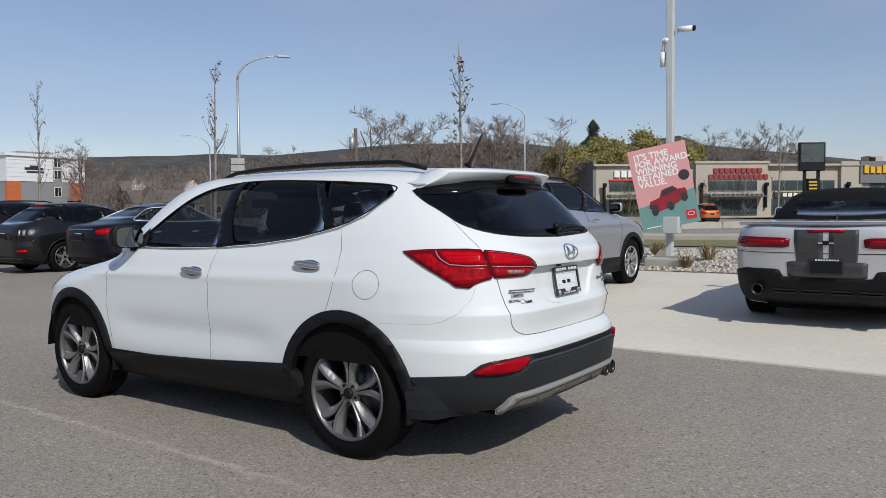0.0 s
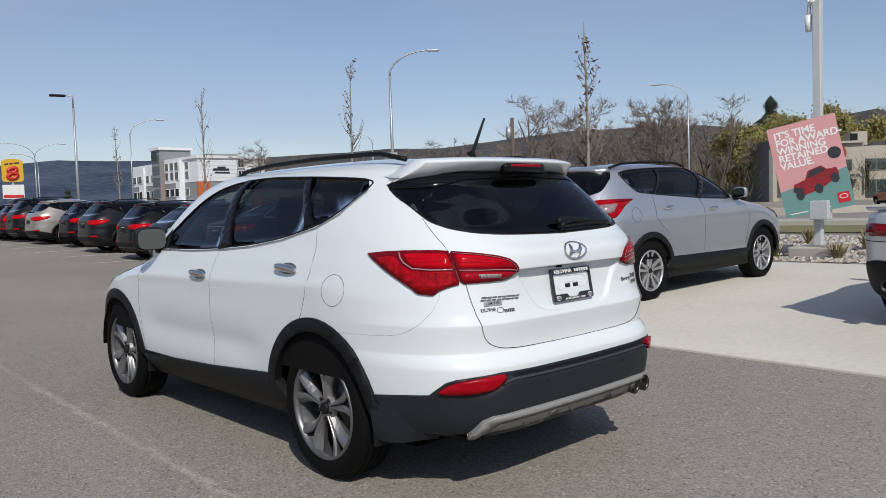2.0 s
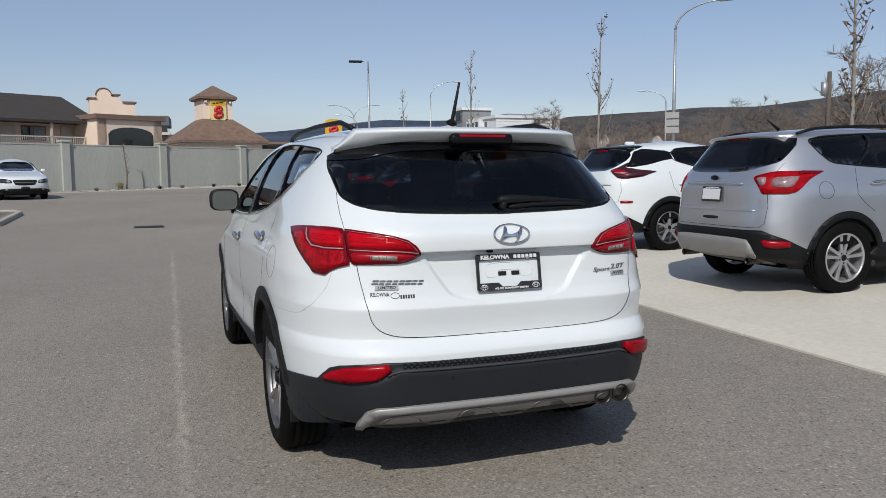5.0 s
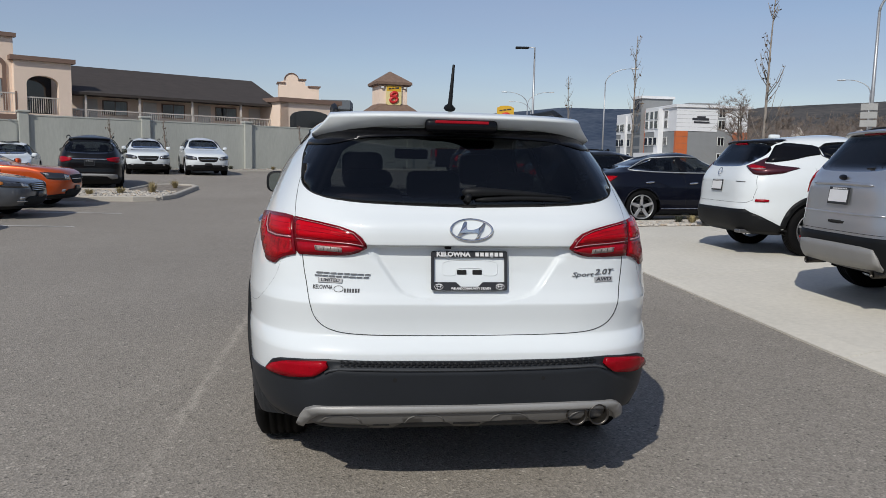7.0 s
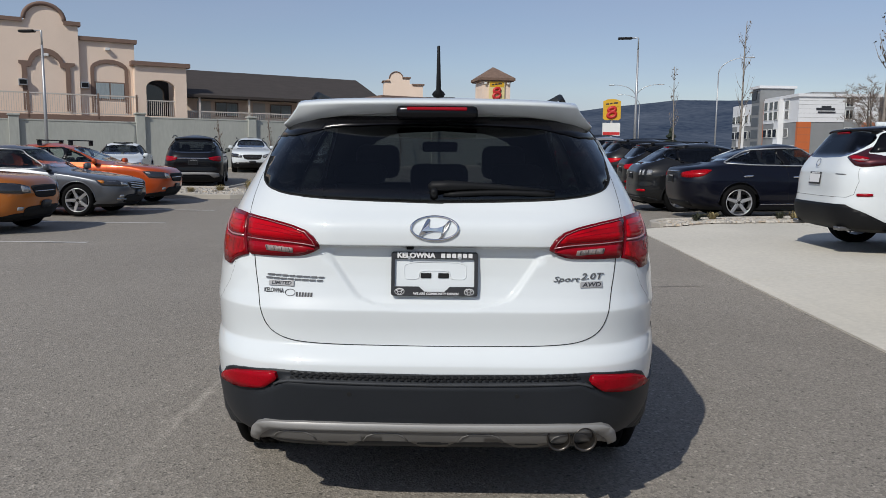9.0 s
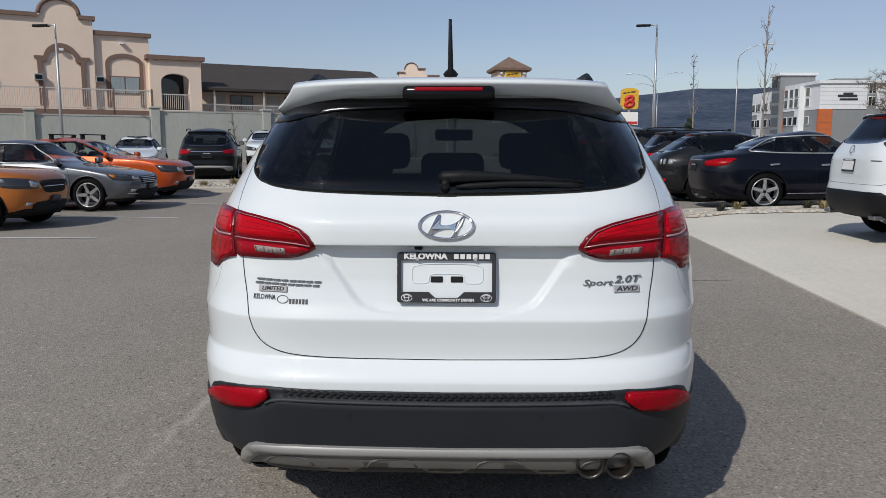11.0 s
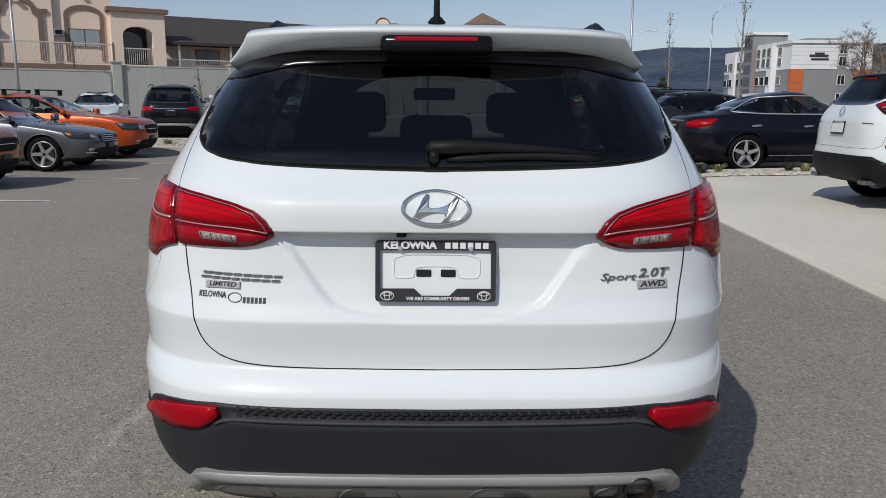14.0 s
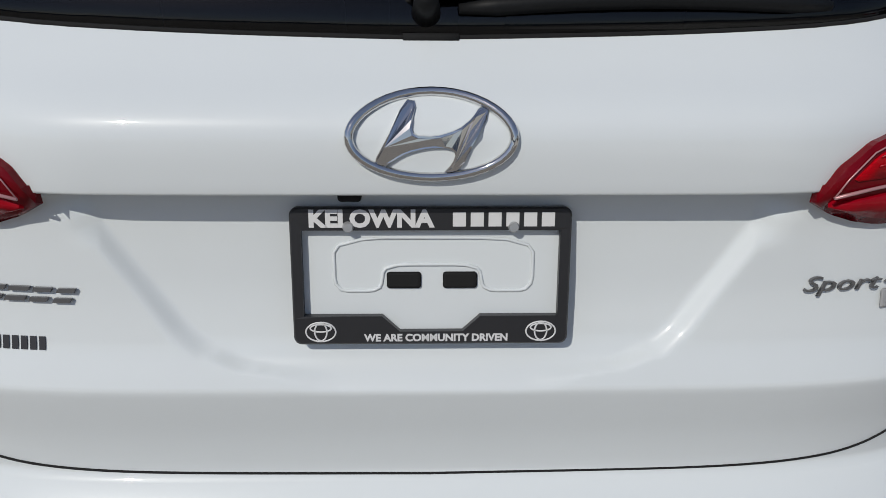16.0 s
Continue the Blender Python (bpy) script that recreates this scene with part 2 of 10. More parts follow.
M_LAMPCLEAR = mat("pink_clear_lens", (0.44, 0.29, 0.30), 0.2, metal=0.2, coat=0.5, var=0.3, scale=30, fine=160)
M_CLEAR = mat("clear_lamp_lens", (0.55, 0.55, 0.55), 0.15, metal=0.5, coat=1.0, var=0.25, scale=40, fine=200)
M_REVERSE = mat("reversing_lens", (0.36, 0.29, 0.27), 0.35, coat=0.2, var=0.3, scale=90, fine=260)
M_AMBERLENS = mat("amber_lens", (0.55, 0.17, 0.01), 0.15, coat=1.0, var=0.1)
M_DARKLENS = mat("dark_lamp", (0.03, 0.03, 0.032), 0.1, coat=1.0, var=0.2)
M_FRIT = mat("black_glass_border", (0.004, 0.004, 0.005), 0.18, coat=0.0, var=0.0, spec=0.22)
M_GLASSFRONT = glassy("green_side_glass", (0.50, 0.56, 0.55))
M_GLASS = glassy("tinted_glass", (0.20, 0.22, 0.24))
M_GLASSDARK = glassy("privacy_glass", (0.11, 0.12, 0.135))
M_GLASSREAR = glassy("rear_privacy_glass", (0.13, 0.14, 0.15))
M_GLASSLIGHT = glassy("windscreen_glass", (0.74, 0.80, 0.78))
M_SEAT = mat("dark_seat", (0.012, 0.012, 0.013), 0.75, var=0.15, scale=20, fine=150)
M_LINING = mat("cabin_lining", (0.007, 0.007, 0.0075), 0.9, var=0.1, spec=0.1)
M_CUP = mat("dull_chrome_cup", (0.20, 0.20, 0.205), 0.3, metal=0.7, var=0.1, scale=20, fine=90)
M_MIRROR = mat("mirror_glass", (0.26, 0.30, 0.295), 0.02, metal=1.0, var=0.0)
M_UNDER = mat("underbody", (0.004, 0.004, 0.004), 0.9, var=0.2, spec=0.05)
M_PLATEWHITE = mat("plate_white", (0.74, 0.74, 0.74), 0.4, coat=0.3, var=0.02)
M_PLATEFRAME = mat("plate_frame_black", (0.018, 0.018, 0.02), 0.4, var=0.05)
M_LETTER = mat("white_lettering", (0.62, 0.62, 0.62), 0.5, var=0.0)
M_BADGEPLATE = mat("grey_badge_plate", (0.42, 0.42, 0.42), 0.4, metal=0.3, var=0.05)
# Chrome badges: the dark ground they mirror is put into the colour.
M_BADGE = mat("dark_badge_plate", (0.17, 0.17, 0.175), 0.3, metal=0.6, var=0.05)
M_STICKER = mat("black_decal", (0.03, 0.03, 0.035), 0.4, var=0.0)


# ---- mesh helpers ----
def mesh_part(name, verts, faces, material, parent=None, label="", smooth=True, mats=None, index=None):
    me = bpy.data.meshes.new(name)
    me.from_pydata([tuple(map(float, v)) for v in verts], [], faces)
    for mm in (mats or [material]):
        me.materials.append(mm)
    if index is not None:
        me.polygons.foreach_set("material_index", index)
    me.polygons.foreach_set("use_smooth", smooth if isinstance(smooth, list) else [smooth] * len(me.polygons))
    me.update()
    ob = new(name, me)
    if parent is not None:
        ob.parent = parent
    if label:
        tagged(ob, label)
    return ob


def part(name, bm, material, parent=None, label="", smooth=False):
    me = bpy.data.meshes.new(name)
    bm.to_mesh(me)
    bm.free()
    me.materials.append(material)
    if smooth is not None:
        me.polygons.foreach_set("use_smooth", [smooth] * len(me.polygons))
    ob = new(name, me)
    if parent is not None:
        ob.parent = parent
    if label:
        tagged(ob, label)
    return ob


def thing(name, m, label, category, group="", kind=""):
    ob = new(name)
    ob.empty_display_size = 0.2
    ob.matrix_world = m
    return tagged(ob, label, category, group, kind)


def box(bm, x0, y0, z0, x1, y1, z1, bevel=0.0, m=None):
    g = bmesh.ops.create_cube(bm, size=1.0)
    vs = g["verts"]
    t = Matrix.Translation(((x0 + x1) / 2, (y0 + y1) / 2, (z0 + z1) / 2)) @ Matrix.Diagonal((x1 - x0, y1 - y0, z1 - z0, 1))
    bmesh.ops.transform(bm, matrix=t, verts=vs)
    if bevel:
        es = list({e for v in vs for e in v.link_edges})
        r = bmesh.ops.bevel(bm, geom=es, offset=bevel, segments=2, affect="EDGES", profile=0.5)
        vs = list({v for f in r["faces"] for v in f.verts} | {v for v in vs if v.is_valid})
    if m is not None:
        bmesh.ops.transform(bm, matrix=m, verts=vs)
    return vs


def box_part(name, lo, hi, material, parent, bevel=0.0, m=None, label=""):
    bm = bmesh.new()
    box(bm, *lo, *hi, bevel, m)
    return part(name, bm, material, parent, label)


def lathe(profile, seg=32, axis="x", centre=(0, 0, 0)):
    """Turns (along, radius) pairs round an axis; gives verts and faces."""
    vs, fs = [], []
    k = len(profile)
    for i in range(seg):
        a = 2 * math.pi * i / seg
        c, s = math.cos(a), math.sin(a)
        for d, r in profile:
            p = (d, r * c, r * s) if axis == "x" else ((r * c, d, r * s) if axis == "y" else (r * c, r * s, d))
            vs.append((p[0] + centre[0], p[1] + centre[1], p[2] + centre[2]))
    for i in range(seg):
        j = (i + 1) % seg
        for a in range(k - 1):
            q = (i * k + a, i * k + a + 1, j * k + a + 1, j * k + a)
            fs.append(q if axis != "y" else q[::-1])
    return vs, fs


def tube(points, r, seg=8, closed=False, radii=None):
    """A round tube along points; gives verts and faces."""
    pts = [Vector(p) for p in points]
    n = len(pts)
    vs, fs = [], []
    up = None
    for i, p in enumerate(pts):
        a = pts[(i - 1) % n] if (closed or i) else p
        b = pts[(i + 1) % n] if (closed or i < n - 1) else p
        d = (b - a).normalized()
        if up is None:
            up = Vector((0, 0, 1)) if abs(d.z) < 0.9 else Vector((1, 0, 0))
        side = d.cross(up)
        if side.length < 1e-5:
            side = d.orthogonal()
        side.normalize()
        up = side.cross(d).normalized()
        rr = radii[i] if radii else r
        for k in range(seg):
            an = 2 * math.pi * k / seg
            vs.append(p + (side * math.cos(an) + up * math.sin(an)) * rr)
    for i in range(n if closed else n - 1):
        j = (i + 1) % n
        for k in range(seg):
            k2 = (k + 1) % seg
            fs.append((i * seg + k, i * seg + k2, j * seg + k2, j * seg + k))
    if not closed:
        fs.append(tuple(range(seg))[::-1])
        fs.append(tuple((n - 1) * seg + k for k in range(seg)))
    return vs, fs


def tube_part(name, points, r, material, parent=None, label="", seg=8, closed=False, radii=None):
    vs, fs = tube(points, r, seg, closed, radii)
    return mesh_part(name, vs, fs, material, parent, label)


def lettering(name, text, size, m, material, parent, depth=0.002, label="", shear=0.0, wide=1.0, bold=0.022):
    cu = bpy.data.curves.new(name, "FONT")
    cu.body, cu.size, cu.extrude, cu.align_x, cu.align_y, cu.shear = text, size, depth, "CENTER", "CENTER", shear
    cu.resolution_u, cu.offset = 3, size * bold
    tmp = bpy.data.objects.new(name, cu)
    me = bpy.data.meshes.new_from_object(tmp)
    bpy.data.objects.remove(tmp)
    me.name = name
    me.materials.clear()
    me.materials.append(material)
    ob = new(name, me)
    ob.parent = parent
    ob.matrix_local = m @ Matrix.Diagonal((wide, 1, 1, 1))
    if label:
        tagged(ob, label)
    return ob


def pchip(xs, ys):
    """A monotone cubic through the points, for arrays."""
    keep = [i for i in range(len(xs)) if i == 0 or xs[i] > max(xs[:i]) + 1e-6]
    x, y = np.array([xs[i] for i in keep], float), np.array([ys[i] for i in keep], float)
    h, d = np.diff(x), np.diff(y) / np.diff(x)
    s = np.zeros(len(x))
    for i in range(1, len(x) - 1):
        if d[i - 1] * d[i] > 0:
            w1, w2 = 2 * h[i] + h[i - 1], h[i] + 2 * h[i - 1]
            s[i] = (w1 + w2) / (w1 / d[i - 1] + w2 / d[i])
    s[0], s[-1] = d[0], d[-1]

    def f(q):
        q = np.clip(np.asarray(q, float), x[0], x[-1])
        i = np.clip(np.searchsorted(x, q) - 1, 0, len(x) - 2)
        t = (q - x[i]) / h[i]
        return (y[i] * (1 + 2 * t) * (1 - t) ** 2 + s[i] * h[i] * t * (1 - t) ** 2 + y[i + 1] * t * t * (3 - 2 * t) + s[i + 1] * h[i] * t * t * (t - 1))
    return f


def smooth01(a, b, v):
    t = np.clip((np.asarray(v, float) - a) / (b - a), 0, 1)
    return t * t * (3 - 2 * t)


def rounded(poly, times=2, cut=0.2):
    """Cuts the corners of a closed outline, so that they come out round."""
    p = [np.array(v, float) for v in poly]
    for _ in range(times):
        o = []
        for i in range(len(p)):
            a, b = p[i], p[(i + 1) % len(p)]
            o += [a + (b - a) * cut, a + (b - a) * (1 - cut)]
        p = o
    return [tuple(v) for v in p]


def inside(px, py, poly):
    c = np.zeros(px.shape, bool)
    n = len(poly)
    for i in range(n):
        x0, y0 = poly[i]
        x1, y1 = poly[(i + 1) % n]
        if y0 == y1:
            continue
        hit = ((y0 > py) != (y1 > py)) & (px < (x1 - x0) * (py - y0) / (y1 - y0) + x0)
        c ^= hit
    return c


def nearest_on(px, py, poly):
    best = np.full(px.shape, 1e9)
    bx, by = px.copy(), py.copy()
    n = len(poly)
    for i in range(n):
        x0, y0 = poly[i]
        x1, y1 = poly[(i + 1) % n]
        dx, dy = x1 - x0, y1 - y0
        t = np.clip(((px - x0) * dx + (py - y0) * dy) / max(dx * dx + dy * dy, 1e-12), 0, 1)
        qx, qy = x0 + t * dx, y0 + t * dy
        d = (qx - px) ** 2 + (qy - py) ** 2
        m = d < best
        best[m], bx[m], by[m] = d[m], qx[m], qy[m]
    return bx, by


def clip_cell(poly, x0, x1, y0, y1):
    for ax, v, keep in ((0, x0, 1), (0, x1, -1), (1, y0, 1), (1, y1, -1)):
        out = []
        n = len(poly)
        for i in range(n):
            a, b = poly[i], poly[(i + 1) % n]
            ia, ib = (a[ax] - v) * keep >= -1e-9, (b[ax] - v) * keep >= -1e-9
            if ia:
                out.append(a)
            if ia != ib:
                t = (v - a[ax]) / (b[ax] - a[ax])
                out.append((a[0] + (b[0] - a[0]) * t, a[1] + (b[1] - a[1]) * t))
        poly = out
        if len(poly) < 3:
            return []
    return poly


def NOSE(z):
    """How far the front corners are drawn back: the nose more than the windscreen."""
    return np.interp(z, [0.70, 0.98, 1.14], [0.56, 0.62, 0.52])


class Shell:
    """A vehicle's skin as level slices: rear and front ends, half width, and how round the corners are. Forward is +y, rear axle at y 0."""
    F = 0.88

    def __init__(s, rear, front, width, corner_r=(0.9, 5.5, 2.2), corner_f=(NOSE, 3.4, 2.2), feature=None, waist=None):
        s.yr, s.yf, s.w = (pchip([p[0] for p in t], [p[1] for p in t]) for t in (rear, front, width))
        s.cr, s.nr, s.mr = corner_r
        s.cf, s.nf, s.mf = corner_f
        s.feature = feature
        s.zlo, s.zhi = width[0][0], width[-1][0]

    def spans(s, z):
        yr, yf, w = s.yr(z), s.yf(z), s.w(z)
        half = (yf - yr) / 2
        cr, cf = np.minimum(s.cr, half), np.minimum(s.cf(z) if callable(s.cf) else s.cf, half)
        kr = 1 - (1 - s.F ** s.nr) ** (1 / s.mr)
        kf = 1 - (1 - s.F ** s.nf) ** (1 / s.mf)
        return yr, yf, w, cr, cf, yr + cr * kr, yf - cf * kf

    def at(s, q, z):
        q, z = np.asarray(q, float), np.asarray(z, float)
        yr, yf, w, cr, cf, a, b = s.spans(z)
        xr = s.F * np.clip(q, 0, 1)
        y0 = yr + cr * (1 - (1 - xr ** s.nr) ** (1 / s.mr))
        y1 = a + (b - a) * np.clip(q - 1, 0, 1)
        kr = np.clip((cr - (y1 - yr)) / cr, 0, 1)
        kf = np.clip((cf - (yf - y1)) / cf, 0, 1)
        x1 = w * np.minimum((1 - kr ** s.mr) ** (1 / s.nr), (1 - kf ** s.mf) ** (1 / s.nf))
        xf = s.F * np.clip(3 - q, 0, 1)
        y2 = yf - cf * (1 - (1 - xf ** s.nf) ** (1 / s.mf))
        x = np.where(q <= 1, w * xr, np.where(q < 2, x1, w * xf))
        y = np.where(q <= 1, y0, np.where(q < 2, y1, y2))
        if s.feature:
            x, y, z = s.feature(x, y, z, q)
        return np.stack([x, y, z * np.ones_like(x)], -1)

    def normal(s, q, z):
        e = 1e-3
        du = s.at(q + e, z) - s.at(q - e, z)
        dz = s.at(q, np.minimum(z + e, s.zhi)) - s.at(q, np.maximum(z - e, s.zlo))
        n = np.cross(du, dz)
        return n / np.maximum(np.linalg.norm(n, axis=-1, keepdims=True), 1e-9)

    def q_of(s, kind, v, z):
        yr, yf, w, cr, cf, a, b = (float(t) for t in s.spans(z))
        if kind == "r":
            return v / (s.F * w)
        if kind == "f":
            return 3 - v / (s.F * w)
        return 1 + (v - a) / (b - a)

    def outline(s, pts, times=2, cut=0.2, fine=0.05):
        p = [(s.q_of(k, v if (v or k == "s") else -0.3, z), z) for k, v, z in pts]
        if times:
            p = rounded(p, times, cut)
        return p

    def u(s, q):
        """Slice position in rough metres, so that outlines can be cut into even cells."""
        q = np.asarray(q, float)
        return np.where(q < 1, q * 0.8, np.where(q < 2, 0.8 + (q - 1) * 3.6, 4.4 + (q - 2) * 0.8))

    def q_from_u(s, u):
        u = np.asarray(u, float)
        return np.where(u < 0.8, u / 0.8, np.where(u < 4.4, 1 + (u - 0.8) / 3.6, 2 + (u - 4.4) / 0.8))

    def body(s, zs, cols, holes, material, parent, name="body", label="", low=None, inset=0.0):
        """The skin with holes cut along outlines, both halves, as one mesh."""
        zs, qs = np.array(zs), np.array(cols)
        Q, Z = np.meshgrid(qs, zs)
        U = s.u(Q)
        U, Z = U.copy(), Z.copy()
        dead = np.zeros((len(zs) - 1, len(qs) - 1), bool)
        for poly in holes:
            pu = [(float(s.u(a)), b) for a, b in poly]
            ins = inside(U, Z, pu)
            cell = ins[:-1, :-1] & ins[1:, :-1] & ins[:-1, 1:] & ins[1:, 1:]
            dead |= cell
            keep = ins
            if keep.any():
                bx, by = nearest_on(U[keep], Z[keep], pu)
                U[keep], Z[keep] = bx, by
        P = s.at(s.q_from_u(U), Z)
        if inset:
            P = P - s.normal(s.q_from_u(U), Z) * inset
            P[..., 0] = np.maximum(P[..., 0], 0.0)
        nr, nc = Z.shape
        vs = [tuple(v) for v in P.reshape(-1, 3)]
        n = len(vs)
        vs += [(-v[0], v[1], v[2]) for v in vs]
        fs = []
        for i in range(nr - 1):
            for j in range(nc - 1):
                if dead[i, j]:
                    continue
                a, b, c, d = i * nc + j, i * nc + j + 1, (i + 1) * nc + j + 1, (i + 1) * nc + j
                fs.append((a, b, c, d))
                fs.append((a + n, d + n, c + n, b + n))
        top = [(nr - 1) * nc + j for j in range(nc)]
        fs.append(tuple(top + [t + n for t in reversed(top)]))
        bm = bmesh.new()
        bv = [bm.verts.new(v) for v in vs]
        for f in fs:
            try:
                bm.faces.new([bv[k] for k in f])
            except ValueError:
                pass
        bmesh.ops.remove_doubles(bm, verts=bm.verts, dist=1e-5)
        if low is None:
            return part(name, bm, material, parent, label, smooth=True)
        for f in bm.faces:
            f.material_index = 1 if f.calc_center_median().z < low else 0
        ob = part(name, bm, material, parent, label, smooth=True)
        ob.data.materials.append(M_TRIM)
        return ob

    def patch(s, poly, material, parent, name, off=0.003, deep=0.006, cell=0.06, label="", mirror=True, sides=(1,), lift=None, joined=False):
        """A thin fitted panel: an outline on the skin, raised by off, its rim turned in by deep. sides: 1, -1 or both."""
        pu = [(float(s.u(a)), b) for a, b in poly]
        if joined:
            pu = clip_cell(pu, 0.0, 5.2, -1, 9)
        x0, x1 = min(p[0] for p in pu), max(p[0] for p in pu)
        y0, y1 = min(p[1] for p in pu), max(p[1] for p in pu)
        nx, ny = max(1, math.ceil((x1 - x0) / cell)), max(1, math.ceil((y1 - y0) / cell))
        key, uv, faces = {}, [], []
        for i in range(nx):
            for j in range(ny):
                c = clip_cell(pu, x0 + (x1 - x0) * i / nx, x0 + (x1 - x0) * (i + 1) / nx, y0 + (y1 - y0) * j / ny, y0 + (y1 - y0) * (j + 1) / ny)
                if not c:
                    continue
                ids = []
                for p in c:
                    k = (round(p[0], 5), round(p[1], 5))
                    if k not in key:
                        key[k] = len(uv)
                        uv.append(k)
                    if key[k] not in ids:
                        ids.append(key[k])
                if len(ids) > 2:
                    faces.append(tuple(ids))
        if not faces:
            return []
        area = 0.0
        for i in range(len(pu)):
            area += pu[i][0] * pu[(i + 1) % len(pu)][1] - pu[(i + 1) % len(pu)][0] * pu[i][1]
        if area < 0:
            faces = [f[::-1] for f in faces]
        U, Z = np.array([p[0] for p in uv]), np.array([p[1] for p in uv])
        Q = s.q_from_u(U)
        P, N = s.at(Q, Z), s.normal(Q, Z)
        o = off if lift is None else off + lift(P)
        P1 = P + N * (o[:, None] if lift is not None else o)
        P0 = P - N * deep
        edges = {}
        for f in faces:
            for i in range(len(f)):
                e = (f[i], f[(i + 1) % len(f)])
                if (e[1], e[0]) in edges:
                    del edges[(e[1], e[0])]
                else:
                    edges[e] = 1
        n = len(uv)
        fs = list(faces)
        used = {}
        rim = []
        for a, b in edges:
            if joined and ((uv[a][0] < 1e-4 and uv[b][0] < 1e-4) or (uv[a][0] > 5.1999 and uv[b][0] > 5.1999)):
                continue
            for v in (a, b):
                if v not in used:
                    used[v] = n + len(used)
                    rim.append(P0[v])
            fs.append((b, a, used[a], used[b]))
        vs = np.concatenate([P1, np.array(rim)]) if rim else P1
        made = []
        if joined:
            k = len(vs)
            both = np.concatenate([vs, vs * np.array([-1, 1, 1])])
            bm = bmesh.new()
            bv = [bm.verts.new(v) for v in both]
            for j, f in enumerate(fs + [tuple(i + k for i in f[::-1]) for f in fs]):
                bm.faces.new([bv[i] for i in f]).smooth = j % len(fs) < len(faces)
            bmesh.ops.remove_doubles(bm, verts=bm.verts, dist=2e-5)
            return [part(name, bm, material, parent, label, smooth=None)]
        for sd in sides:
            v2, f2 = (vs, fs) if sd > 0 else (vs * np.array([-1, 1, 1]), [f[::-1] for f in fs])
            made.append(mesh_part(name, v2, f2, material, parent, label, smooth=[j < len(faces) for j in range(len(fs))]))
        return made

    def line(s, pts, r, material, parent, name="panel_gap", off=0.0, sides=(1, -1), closed=False, steps=14, raw=False, label=""):
        """A thin bead along the skin through points of an outline."""
        if not raw:
            more = []
            for i in range(len(pts) if closed else len(pts) - 1):
                (k, v, z), (k2, v2, z2) = pts[i], pts[(i + 1) % len(pts)]
                m = max(1, int(math.hypot(v2 - v, z2 - z) / 0.04)) if k == k2 else 1
                more += [(k, v + (v2 - v) * t / m, z + (z2 - z) * t / m) for t in range(m)]
            pts = more if closed else more + [pts[-1]]
        p = pts if raw else [(s.q_of(k, v, z), z) for k, v, z in pts]
        dense = []
        n = len(p)
        for i in range(n if closed else n - 1):
            a, b = np.array(p[i]), np.array(p[(i + 1) % n])
            k = max(1, int(math.hypot(float(s.u(b[0]) - s.u(a[0])), b[1] - a[1]) / 0.03))
            for t in range(k):
                dense.append(a + (b - a) * t / k)
        if not closed:
            dense.append(np.array(p[-1]))
        D = np.array([d for d in dense if -1e-6 <= d[0] <= 3])
        P = s.at(D[:, 0], D[:, 1]) + s.normal(D[:, 0], D[:, 1]) * off
        for sd in sides:
            vs, fs = tube([(v[0] * sd, v[1], v[2]) for v in P], r, 5, closed)
            mesh_part(name, vs, fs, material, parent, label)


BOTH = (1, -1)


def dens(*runs):
    """Joined even runs: (start, end, steps)."""
    o = []
    for a, b, n in runs:
        o += [a + (b - a) * i / n for i in range(n)]
    o.append(runs[-1][1])
    return o


COLS = dens((0, 0.9, 14), (0.9, 1.0, 4), (1, 1.15, 8), (1.15, 1.85, 34), (1.85, 2, 6), (2, 2.1, 4), (2.1, 3, 10))


# ---- wheels ----
WHEELS = {}


